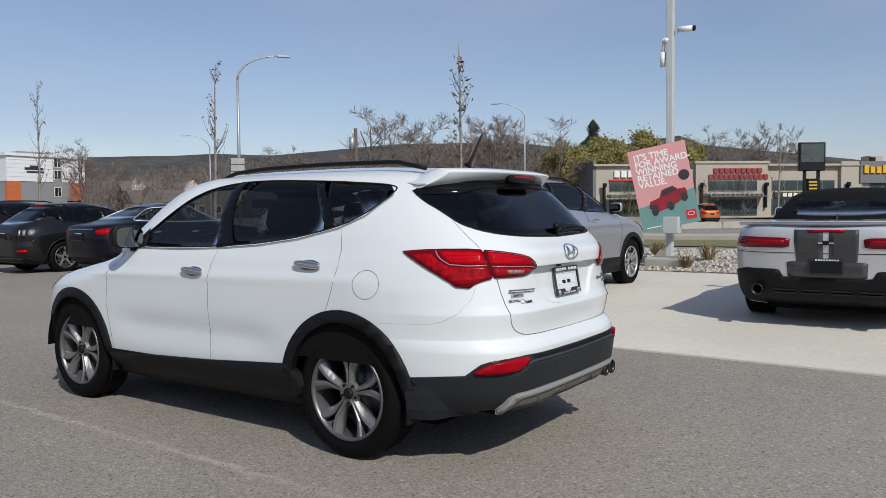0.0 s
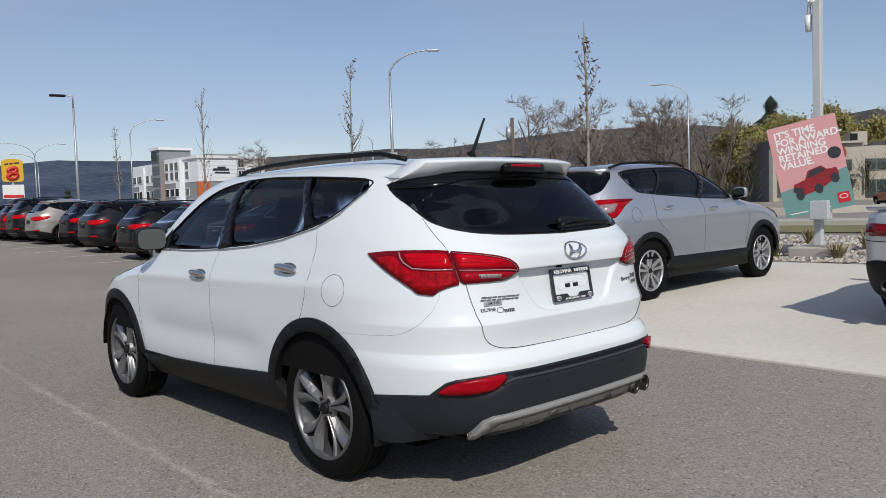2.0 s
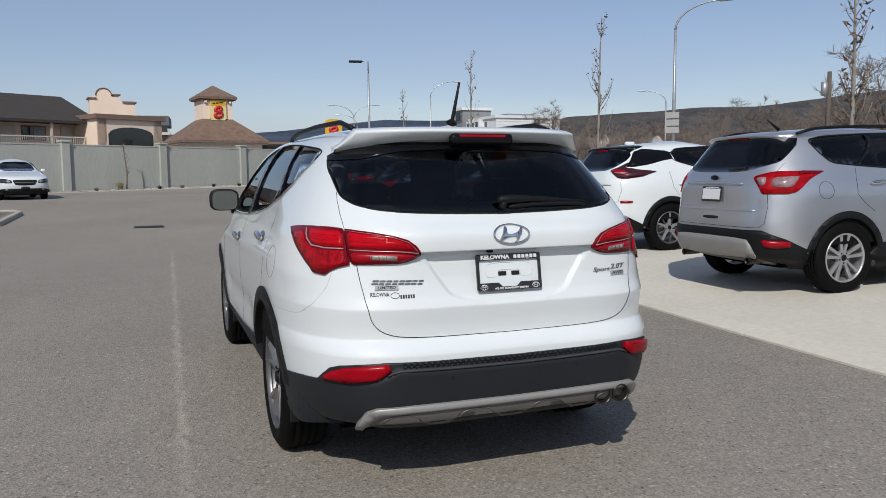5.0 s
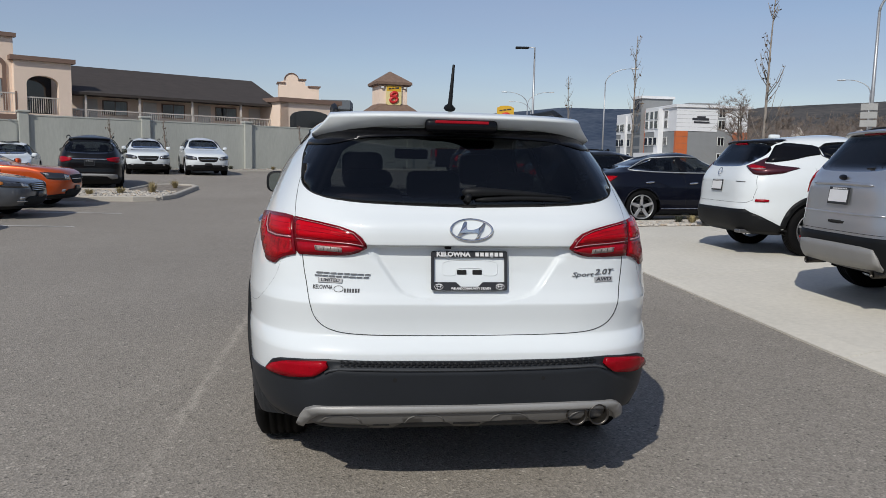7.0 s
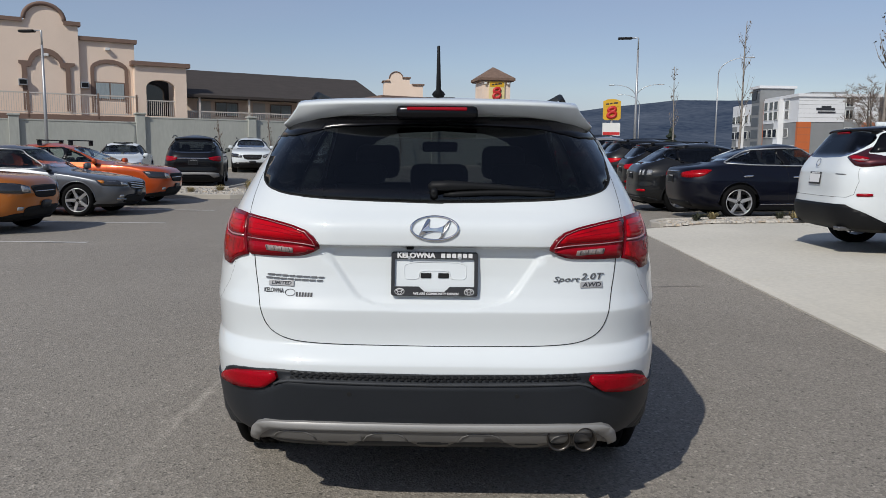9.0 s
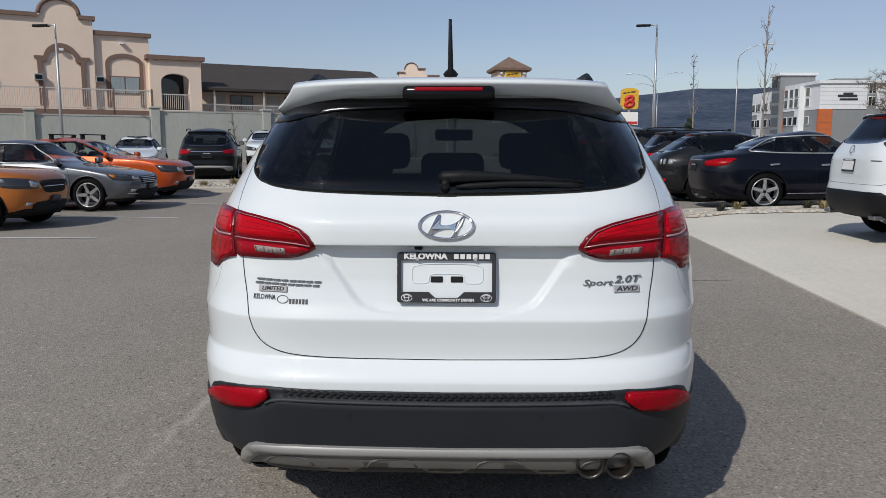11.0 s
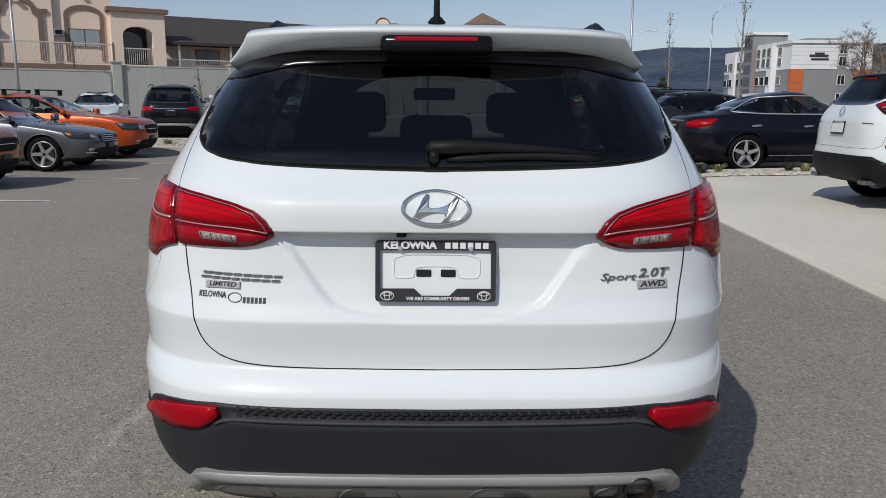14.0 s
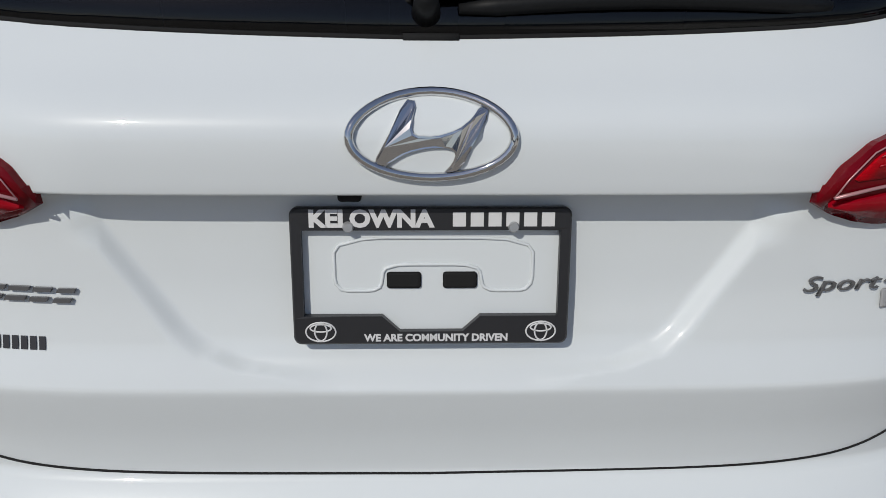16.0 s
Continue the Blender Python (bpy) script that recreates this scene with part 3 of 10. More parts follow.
def wheel_meshes(style, R, rr, wid):
    k = (style, R, rr, wid)
    if k in WHEELS:
        return WHEELS[k]
    h = wid / 2
    prof = [(-h + 0.014, rr - 0.004), (-h, rr + 0.022), (-h - 0.004, (R + rr) / 2), (-h + 0.004, R - 0.035), (-h + 0.018, R - 0.010), (-h + 0.030, R - 0.002)]
    for gx in (-0.055, -0.018, 0.018, 0.055):
        g = gx * wid / 0.235
        prof += [(g - 0.006, R), (g - 0.005, R - 0.009), (g + 0.005, R - 0.009), (g + 0.006, R)]
    prof += [(h - 0.030, R - 0.002), (h - 0.012, R - 0.012), (h, R - 0.04), (h, rr + 0.02), (h - 0.01, rr - 0.004)]
    tv, tf = lathe(prof, 48)
    tyre = bpy.data.meshes.new("tyre")
    tyre.from_pydata(tv, [], tf)
    tyre.materials.append(M_RUBBER)
    lip = [(-h + 0.030, rr - 0.022), (-h + 0.008, rr - 0.018), (-h + 0.004, rr - 0.006), (-h + 0.012, rr), (-h + 0.05, rr - 0.01), (0.0, rr - 0.03), (h - 0.02, rr - 0.01)]
    bv, bf = lathe(lip, 48)
    disc = [(0.02, 0.01), (0.02, rr * 0.62), (0.03, rr * 0.62), (0.03, 0.01)]
    dv, df = lathe(disc, 24)
    nb = len(bv)
    rim = bpy.data.meshes.new("rim")
    rim.from_pydata(bv + dv, [], bf + [tuple(i + nb for i in f) for f in df])
    rim.materials.append(M_ALLOYDARK if style in ("twin", "star") else M_ALLOY)
    rim.materials.append(M_ALLOYDARK)
    rim.polygons.foreach_set("material_index", [0] * len(bf) + [1] * len(df))
    vs, fs, mi = [], [], []

    def spoke(a0, a1, w0, w1, r0, r1, x0, x1, th, m, flare=1.0):
        """A tapered bar from the hub to the rim; a0, a1 are its angles at the two ends."""
        b = len(vs)
        n = 7
        for i in range(n):
            t = i / (n - 1)
            r, a, w, x = r0 + (r1 - r0) * t, a0 + (a1 - a0) * t, w0 + (w1 - w0) * t ** flare, x0 + (x1 - x0) * (t ** 1.6)
            ca, sa = math.cos(a), math.sin(a)
            for sx, dw in ((0.010, -0.5), (0.0, -0.38), (0.0, 0.38), (0.010, 0.5), (th, 0.42), (th, -0.42)):
                vs.append((x + sx, r * ca - w * dw * sa, r * sa + w * dw * ca))
        for i in range(n - 1):
            for j in range(6):
                j2 = (j + 1) % 6
                fs.append((b + i * 6 + j, b + i * 6 + j2, b + (i + 1) * 6 + j2, b + (i + 1) * 6 + j))
                mi.append(m)
    xo, xh = -h + 0.012, -h + 0.030

    def petal(a, sgn):
        """One blade of a twin spoke: it leaves the hub beside its twin and bends away to a notch at the rim."""
        b = len(vs)
        ca, sa = math.cos(a), math.sin(a)
        rows = ((0.17, 0.006, 0.085), (0.32, 0.008, 0.105), (0.48, 0.010, 0.140), (0.62, 0.022, 0.195), (0.74, 0.060, 0.262), (0.86, 0.118, 0.335), (0.985, 0.165, 0.410))
        for u, s0, s1 in rows:
            x = xh + (xo - xh) * u ** 1.5
            w = s1 - s0
            for s, dx in ((s0, 0.008), (s0 + 0.16 * w, 0.0), (s0 + 0.48 * w, 0.003), (s1 - 0.1 * w, 0.022), (s1, 0.034), (s1 - 0.08 * w, 0.06), (s0, 0.06)):
                s = s * rr * sgn
                r = math.sqrt((u * rr) ** 2 - s * s)
                vs.append((x + dx, r * ca - s * sa, r * sa + s * ca))
        for i in range(len(rows) - 1):
            for j in range(7):
                j2 = (j + 1) % 7
                f = (b + i * 7 + j, b + i * 7 + j2, b + (i + 1) * 7 + j2, b + (i + 1) * 7 + j)
                fs.append(f if sgn > 0 else f[::-1])
                mi.append(1 if j > 3 else 0)
    if style == "twin":
        for i in range(5):
            a = 2 * math.pi * i / 5 + math.pi / 2 + 0.03
            for sgn in (-1, 1):
                petal(a, sgn)
    elif style == "five":
        for i in range(5):
            a = 2 * math.pi * i / 5 + math.pi / 2
            spoke(a, a, 0.075, 0.062, 0.04, rr - 0.012, xh, xo, 0.035, 0)
    elif style == "star":
        for i in range(5):
            a = 2 * math.pi * i / 5 + math.pi / 2
            spoke(a, a, 0.055, 0.030, 0.03, rr - 0.012, xh, xo, 0.035, 0)
            spoke(a + 0.35, a + 0.63, 0.020, 0.020, 0.06, rr - 0.012, xh + 0.012, xo + 0.012, 0.02, 1)
    else:
        for i in range(5):
            a = 2 * math.pi * i / 5 + math.pi / 2
            for sgn in (-1, 1):
                spoke(a + sgn * 0.24, a + sgn * 0.22, 0.030, 0.042, 0.05, rr - 0.012, xh, xo, 0.035, 0)
    cv, cf = lathe([(xh - 0.012, 0.0005), (xh - 0.012, 0.026), (xh - 0.004, 0.032), (xh + 0.03, 0.034)], 20)
    b = len(vs)
    hv, hf = lathe([(xh + 0.004, 0.030), (xh + 0.004, 0.064), (xh + 0.03, 0.070)] if style == "twin" else [(xh - 0.002, 0.030), (xh - 0.002, 0.070), (xh + 0.03, 0.078)], 20)
    vs += cv
    fs += [tuple(i + b for i in f) for f in cf]
    mi += [2] * len(cf)
    b = len(vs)
    vs += hv
    fs += [tuple(i + b for i in f) for f in hf]
    mi += [0] * len(hf)
    for i in range(5):
        a = 2 * math.pi * i / 5 - math.pi / 2
        nv, nf = lathe([(xh - 0.006, 0.0005), (xh - 0.006, 0.008), (xh + 0.004, 0.009)], 8, "x", (0, 0.053 * math.cos(a), 0.053 * math.sin(a)))
        b = len(vs)
        vs += nv
        fs += [tuple(i2 + b for i2 in f) for f in nf]
        mi += [2] * len(nf)
    sp = bpy.data.meshes.new("spokes")
    sp.from_pydata(vs, [], fs)
    for m in (M_HYPER if style == "twin" else M_ALLOY, M_ALLOYDARK, M_TRIM):
        sp.materials.append(m)
    sp.polygons.foreach_set("material_index", mi)
    for me in (tyre, rim):
        me.polygons.foreach_set("use_smooth", [True] * len(me.polygons))
    WHEELS[k] = (tyre, rim, sp)
    return WHEELS[k]


def add_wheels(car, wb, R, rr, wid, track, style):
    tyre, rim, sp = wheel_meshes(style, R, rr, wid)
    for y in (0, wb):
        for sd in (-1, 1):
            w = new("wheel", rim)
            w.parent = car
            w.matrix_local = pose(sd * track, y, R, 7 * y, 0, 0) @ (Matrix.Identity(4) if sd < 0 else pose(0, 0, 0, 0, 0, 180))
            for nm, me in (("tyre", tyre), ("spokes", sp)):
                o = new(nm, me)
                o.parent = w


# ---- vehicles ----
def arch_outline(sh, y, zc, r, flat=0.0, a0=-0.3, a1=math.pi + 0.3, n=22):
    o = []
    for i in range(n + 1):
        a = a0 + (a1 - a0) * i / n
        o.append(("s", y + r * math.cos(a), zc + r * math.sin(a)))
    return [(sh.q_of(k, v, max(z, sh.zlo)), max(z, sh.zlo - 0.02)) for k, v, z in o]


def arch_ring(sh, y, zc, r0, r1, low, n=24):
    """The flare over a wheel, down to the height low on both sides."""
    o = []
    for r, rev in ((r1, 0), (r0, 1)):
        a = math.asin(max(-0.99, (low - zc) / r))
        pts = [(y + r * math.cos(a + (math.pi - 2 * a) * i / n), zc + r * math.sin(a + (math.pi - 2 * a) * i / n)) for i in range(n + 1)]
        o += pts[::-1] if rev else pts
    return [(sh.q_of("s", v, z), z) for v, z in o]


def seats(car, wb, floor, rows, x=0.37):
    ob = None
    for k, y in enumerate(rows):
        for sx in ((-x, x) if k == 0 else (-x, x)):
            bm = bmesh.new()
            wd = 0.26 if k == 0 else 0.20
            box(bm, sx - wd, y - 0.06, floor, sx + wd, y + 0.50, floor + 0.16, 0.05)
            box(bm, sx - wd, -0.09, 0, sx + wd, 0.05, 0.62, 0.06, Matrix.Translation((0, y, floor + 0.12)) @ Matrix.Rotation(radians(14), 4, "X"))
            box(bm, sx - 0.13, -0.06, 0.64, sx + 0.13, 0.05, 0.84 if k == 0 else 0.74, 0.045, Matrix.Translation((0, y, floor + 0.12)) @ Matrix.Rotation(radians(12), 4, "X"))
            part("seat", bm, M_SEAT, car, smooth=True)


def mirror_part(car, sd, x, y, z, material, size=1.0):
    bm = bmesh.new()
    bmesh.ops.create_uvsphere(bm, u_segments=20, v_segments=12, radius=1.0)
    for v in bm.verts:
        c = v.co
        f = lambda t, p: math.copysign(abs(t) ** p, t)
        c.x, c.y, c.z = f(c.x, 0.55), f(c.y, 0.7), f(c.z, 0.6)
        c.y = max(c.y, -0.55)
        if c.z < 0:
            c.z *= 0.92
    bmesh.ops.transform(bm, matrix=Matrix.Translation((x + sd * 0.100 * size, y, z)) @ Matrix.Rotation(radians(8 * sd), 4, "Z") @ Matrix.Diagonal((0.112 * size, 0.075 * size, 0.088 * size, 1)), verts=bm.verts)
    shell_ob = part("mirror", bm, material, car, smooth=True)
    bm = bmesh.new()
    pts = [bm.verts.new((math.copysign(abs(math.cos(a)) ** 0.5, math.cos(a)) * 0.094 * size, 0, math.copysign(abs(math.sin(a)) ** 0.55, math.sin(a)) * 0.072 * size)) for a in [2 * math.pi * i / 28 for i in range(28)]]
    bm.faces.new(pts[::-1] if False else pts)
    bmesh.ops.transform(bm, matrix=Matrix.Translation((x + sd * 0.100 * size, y - 0.058 * size, z)) @ Matrix.Rotation(radians(15 * sd), 4, "Z"), verts=bm.verts)
    part("mirror_glass", bm, M_MIRROR, shell_ob)
    bm = bmesh.new()
    box(bm, min(x - sd * 0.09, x + sd * 0.05), y - 0.03, z - 0.10, max(x - sd * 0.09, x + sd * 0.05), y + 0.03, z - 0.045, 0.012)
    part("mirror_arm", bm, M_TRIM, shell_ob, smooth=True)


def handle_part(sh, car, y, z, material, sides=BOTH, length=0.20):
    q = sh.q_of("s", y, z)
    p, n = sh.at(np.array([q]), np.array([z]))[0], sh.normal(np.array([q]), np.array([z]))[0]
    for sd in sides:
        bm = bmesh.new()
        bmesh.ops.create_uvsphere(bm, u_segments=14, v_segments=8, radius=1)
        for v in bm.verts:
            v.co.y = math.copysign(abs(v.co.y) ** 0.7, v.co.y)
        bmesh.ops.transform(bm, matrix=Matrix.Translation((sd * (p[0] + 0.022), p[1], p[2])) @ Matrix.Rotation(radians(4), 4, "X") @ Matrix.Diagonal((0.019, length / 2, 0.022, 1)), verts=bm.verts)
        part("door_handle", bm, material, car, "" if material is not M_CHROME else "chrome door handle", smooth=True)


def plate_part(sh, car, z, frame=True, off=0.012, w=0.31, h=0.16, tilt=8, dark=False):
    y = float(sh.at(np.array([0.0]), np.array([z]))[0][1])
    m = Matrix.Translation((0, y - off, z)) @ Matrix.Rotation(radians(90 - tilt), 4, "X")
    bm = bmesh.new()
    box(bm, -w / 2, -h / 2, -0.006, w / 2, h / 2, 0.004, 0.003, m)
    ob = part("number_plate", bm, M_PLATEFRAME, car, "dealer plate in a black frame")
    bm = bmesh.new()
    box(bm, -w / 2 + 0.014, -h / 2 + 0.022, 0.003, w / 2 - 0.014, h / 2 - 0.026, 0.0065, 0.0, m)
    part("plate_face", bm, M_TRIM if dark else M_PLATEWHITE, ob)
    bm = bmesh.new()
    for k in range(9):
        x = -0.10 + k * 0.025
        box(bm, x, h / 2 - 0.020, 0.004, x + 0.017, h / 2 - 0.007, 0.0055, 0, m)
    part("plate_print", bm, M_LETTER, ob)


def vehicle(name, m, label, category, S):
    """A car from its slices and outlines. S holds the numbers."""
    car = thing(name, m, label, category, S.get("group", ""))
    sh = Shell(S["rear"], S["front"], S["width"], S.get("corner_r", (0.9, 5.5, 2.2)), S.get("corner_f", (NOSE, 3.4, 2.2)), S.get("feature"))
    wb, R = S["wb"], S["R"]
    ar = S.get("arch", R + 0.055)
    glass_s = sh.outline([("s", y, z) for y, z in S["side"]], 2, 0.16)
    glass_r = sh.outline([("r", x, z) for x, z in S["back"]], 2, 0.2) if S.get("back") else None
    glass_f = sh.outline([("f", x, z) for x, z in S["wind"]], 1, 0.15)
    holes = [glass_s, glass_f] + [arch_outline(sh, y, R, ar) for y in (0, wb)]
    if glass_r:
        holes.append(glass_r)
    zt = sh.zhi
    zs = S.get("zs") or sorted(set([sh.zlo + (zt - 0.14 - sh.zlo) * i / 34 for i in range(35)] + [zt - 0.14 * (1 - math.sin(math.pi / 2 * i / 10)) for i in range(1, 11)]))
    sh.body(zs, S.get("cols") or COLS, holes, S["paint"], car, low=S["clad"][1] - 0.06 if S.get("clad") else 0.27)
    sh.body([0.5, 0.8] + [z for z in zs if 0.95 < z < zt - 0.012], COLS[::2] + [COLS[-1]] if len(COLS) % 2 == 0 else COLS[::2], holes[:2] + holes[4:], M_LINING, car, "cabin_lining", inset=0.03)
    # glass
    sh.patch(glass_s, S.get("glass", M_GLASSDARK), car, "side_window", -0.004, 0.0, 0.12, sides=BOTH)
    sh.patch(glass_f, M_GLASSLIGHT, car, "windscreen", -0.003, 0.0, 0.15, joined=True)
    if glass_r:
        sh.patch(glass_r, S.get("glass", M_GLASSDARK), car, "rear_window", -0.002, 0.0, 0.10, joined=True)
    sh.line(glass_s, S.get("seal", 0.009), S.get("sealmat", M_TRIM), car, "window_seal", closed=True, raw=True)
    for a, b in S.get("pillars", ()):
        zz = [z for _, z in S["side"]]
        sh.patch(sh.outline([("s", a[0], a[1]), ("s", b[0], b[1]), ("s", b[2], b[3]), ("s", a[2], a[3])], 0), M_FRIT, car, "door_pillar", 0.004, 0.005, 0.06, sides=BOTH)
    # lower cladding and flares
    if S.get("clad"):
        c0, c1 = S["clad"]
        rr_ = S.get("flare", ar + 0.065)
        for y in (0, wb):
            sh.patch(arch_ring(sh, y, R, ar - 0.012, rr_, c1 - 0.06), M_TRIM, car, "wheel_arch", 0.010, 0.02, 0.07, sides=BOTH)
        sh.patch(sh.outline([("s", ar + 0.0, c0), ("s", wb - ar, c0), ("s", wb - ar - 0.03, c1 - 0.03), ("s", ar + 0.04, c1)], 0), M_TRIM, car, "sill", 0.008, 0.03, 0.12, sides=BOTH)
        bz = S.get("bumper", c1 + 0.06)
        sh.patch([(-0.0, sh.zlo + 0.02)] + [(sh.q_of("s", -ar - 0.02, sh.zlo + 0.02), sh.zlo + 0.02), (sh.q_of("s", -ar - 0.02, c1 - 0.04), c1 - 0.04), (0.85, bz), (0.0, bz)], M_TRIM, car, "rear_bumper", 0.012, 0.03, 0.05, joined=True)
        sh.patch([(3.0, sh.zlo + 0.02), (3.0, bz - 0.05), (2.15, bz - 0.05), (sh.q_of("s", wb + ar + 0.02, c1 - 0.04), c1 - 0.04), (sh.q_of("s", wb + ar + 0.02, sh.zlo + 0.02), sh.zlo + 0.02)], M_TRIM, car, "front_bumper", 0.006, 0.02, 0.09, joined=True)
    else:
        for y in (0, wb):
            sh.line(arch_outline(sh, y, R, ar, 0, 0.0, math.pi), 0.012, S["paint"], car, "wheel_arch", raw=True)
    if S.get("skid"):
        k0, k1, kx = S["skid"]
        sh.patch(sh.outline([("r", 0, k0), ("r", kx, k0), ("r", kx + 0.04, k1 - 0.02), ("r", kx, k1), ("r", 0, k1)], 0), M_SKID, car, "skid_plate", 0.014, 0.02, 0.1, joined=True)
    # lamps and details given as outlines
    for nm, pts, material, off, both, lb in S.get("panels", ()):
        o = sh.outline(pts, S.get("soften", 1), 0.15)
        if both == "join":
            sh.patch(o, material, car, nm, off, 0.012, 0.08, joined=True, label=lb)
        else:
            sh.patch(o, material, car, nm, off, 0.012, 0.08, sides=BOTH, label=lb)
    for pts in S.get("gaps", ()):
        sh.line(pts, 0.0022, M_GAP, car)
    for y, z in S.get("handles", ()):
        handle_part(sh, car, y, z, S.get("handlemat", S["paint"]))
    if S.get("mirror"):
        mx, my, mz = S["mirror"]
        for sd in BOTH:
            mirror_part(car, sd, sd * mx, my, mz, S["paint"], 0.82)
    if S.get("rail"):
        rx, r0, r1, rz = S["rail"]
        for sd in BOTH:
            pts = []
            for i in range(15):
                t = i / 14
                pts.append((sd * (rx - 0.03 * abs(2 * t - 1)), r0 + (r1 - r0) * t, rz(r0 + (r1 - r0) * t) + 0.034 * min(1, 8 * min(t, 1 - t)) - 0.022))
            tube_part("roof_rail", pts, 0.016, S.get("railmat", M_TRIM), car)
    if S.get("plate"):
        plate_part(sh, car, S["plate"], off=S.get("plateoff", 0.012), tilt=S.get("platetilt", 8), dark=S.get("platedark", False))
    # inside and underneath
    f0 = S.get("floor", 0.48)
    pan = S.get("pan", (-0.75, 0.2))
    box_part("floor_pan", (-0.60, pan[0], pan[1]), (0.60, wb + 0.55, f0), M_UNDER, car)
    for y in (0, wb):
        vs, fs = [], []
        n = 14
        for i in range(n + 1):
            a = math.pi * i / n
            for x in (0.55, 0.90):
                vs.append((x, y + (ar + 0.01) * math.cos(a), R + (ar + 0.01) * math.sin(a)))
        for i in range(n):
            fs.append((2 * i, 2 * i + 1, 2 * i + 3, 2 * i + 2))
        for sd in BOTH:
            mesh_part("wheel_liner", [(v[0] * sd, v[1], v[2]) for v in vs], fs, M_UNDER, car)
    if S.get("seats", True):
        seats(car, wb, f0, S.get("rows", (wb * 0.42, wb * 0.10)))
        box_part("dashboard", (-0.68, wb * 0.72, f0), (0.68, wb * 0.72 + 0.35, S["side"][0][1] - 0.03), M_SEAT, car, 0.05)
    add_wheels(car, wb, R, S.get("rr", 0.25), S.get("wid", 0.225), S.get("track", 0.79), S.get("style", "ten"))
    return car, sh


def suv(H=1.68, W=0.92, ro=0.93, fo=0.88, wb=2.69, belt=1.10, rake=1.0):
    k = (H - belt) / 0.58
    rear = [(0.22, -ro + 0.24), (0.32, -ro + 0.10), (0.45, -ro + 0.02), (0.58, -ro), (0.75, -ro + 0.015), (0.92, -ro + 0.02), (belt - 0.06, -ro + 0.05), (belt + 0.02, -ro + 0.10), (belt + 0.15 * k, -ro + 0.10 + 0.12 * rake), (belt + 0.32 * k, -ro + 0.10 + 0.26 * rake), (belt + 0.43 * k, -ro + 0.10 + 0.37 * rake), (belt + 0.49 * k, -ro + 0.16 + 0.42 * rake), (belt + 0.54 * k, -ro + 0.42 + 0.5 * rake), (H, -ro + 0.9 + 0.6 * rake)]
    f = wb + fo
    front = [(0.22, f - 0.18), (0.4, f - 0.05), (0.6, f), (0.78, f - 0.02), (0.88, f - 0.08), (0.95, f - 0.22), (1.0, f - 0.55), (belt - 0.02, f - 1.18), (belt + 0.03, f - 1.52), (belt + 0.10 * k, f - 1.68), (belt + 0.22 * k, f - 1.92), (belt + 0.34 * k, f - 2.18), (belt + 0.44 * k, f - 2.45), (belt + 0.50 * k, f - 2.70), (belt + 0.55 * k, f - 2.95), (H, f - 3.1)]
    width = [(0.22, W - 0.05), (0.4, W - 0.012), (0.6, W), (0.85, W), (0.97, W - 0.02), (belt, W - 0.06), (belt + 0.12 * k, W - 0.105), (belt + 0.25 * k, W - 0.16), (belt + 0.36 * k, W - 0.225), (belt + 0.44 * k, W - 0.30), (belt + 0.50 * k, W - 0.40), (belt + 0.55 * k, W - 0.58), (H, 0.12)]
    side = [(f - 1.80, belt + 0.03), (1.25, belt + 0.035), (0.5, belt + 0.07), (-0.05, belt + 0.15), (-ro + 0.52, belt + 0.30 * k), (-ro + 0.58, belt + 0.40 * k), (0.1, belt + 0.435 * k), (0.9, belt + 0.45 * k), (f - 2.45, belt + 0.38 * k), (f - 2.10, belt + 0.20 * k)]
    back = [(0, belt + 0.05), (W - 0.36, belt + 0.07), (W - 0.24, belt + 0.16 * k), (W - 0.32, belt + 0.40 * k), (0, belt + 0.42 * k)]
    wind = [(0, belt + 0.05), (W - 0.26, belt + 0.05), (W - 0.40, belt + 0.44 * k), (0, belt + 0.47 * k)]
    bb = belt
    pill = [((1.02, bb + 0.02, 0.93, bb + 0.46 * k), (0.93, bb + 0.02, 0.85, bb + 0.46 * k)), ((0.10, bb + 0.09, -0.02, bb + 0.44 * k), (0.0, bb + 0.10, -0.12, bb + 0.44 * k))]
    return dict(rear=rear, front=front, width=width, side=side, back=back, wind=wind, pillars=pill, wb=wb, R=0.352, belt=belt, mirror=(W - 0.05, f - 1.75, belt + 0.06),
                gaps=[[("s", 0.98, belt + 0.02), ("s", 1.03, 0.9), ("s", 1.03, 0.42)], [("s", 0.02, belt + 0.10), ("s", 0.05, 0.98), ("s", 0.16, 0.84)], [("s", f - 1.5, belt - 0.02), ("s", f - 1.42, 0.8), ("s", f - 1.44, 0.42)],
                      [("r", 0.0, 0.62), ("r", W - 0.36, 0.64), ("r", W - 0.28, 0.72), ("r", W - 0.26, 0.95), ("r", W - 0.21, belt + 0.06)]],
                handles=((0.24, belt - 0.09), (1.22, belt - 0.12)), clad=(0.24, 0.45), plate=0.86, rail=(W - 0.26, -0.25, 1.25, lambda y: H - 0.035 - 0.03 * (y - 0.55) ** 2), bumper=0.52)


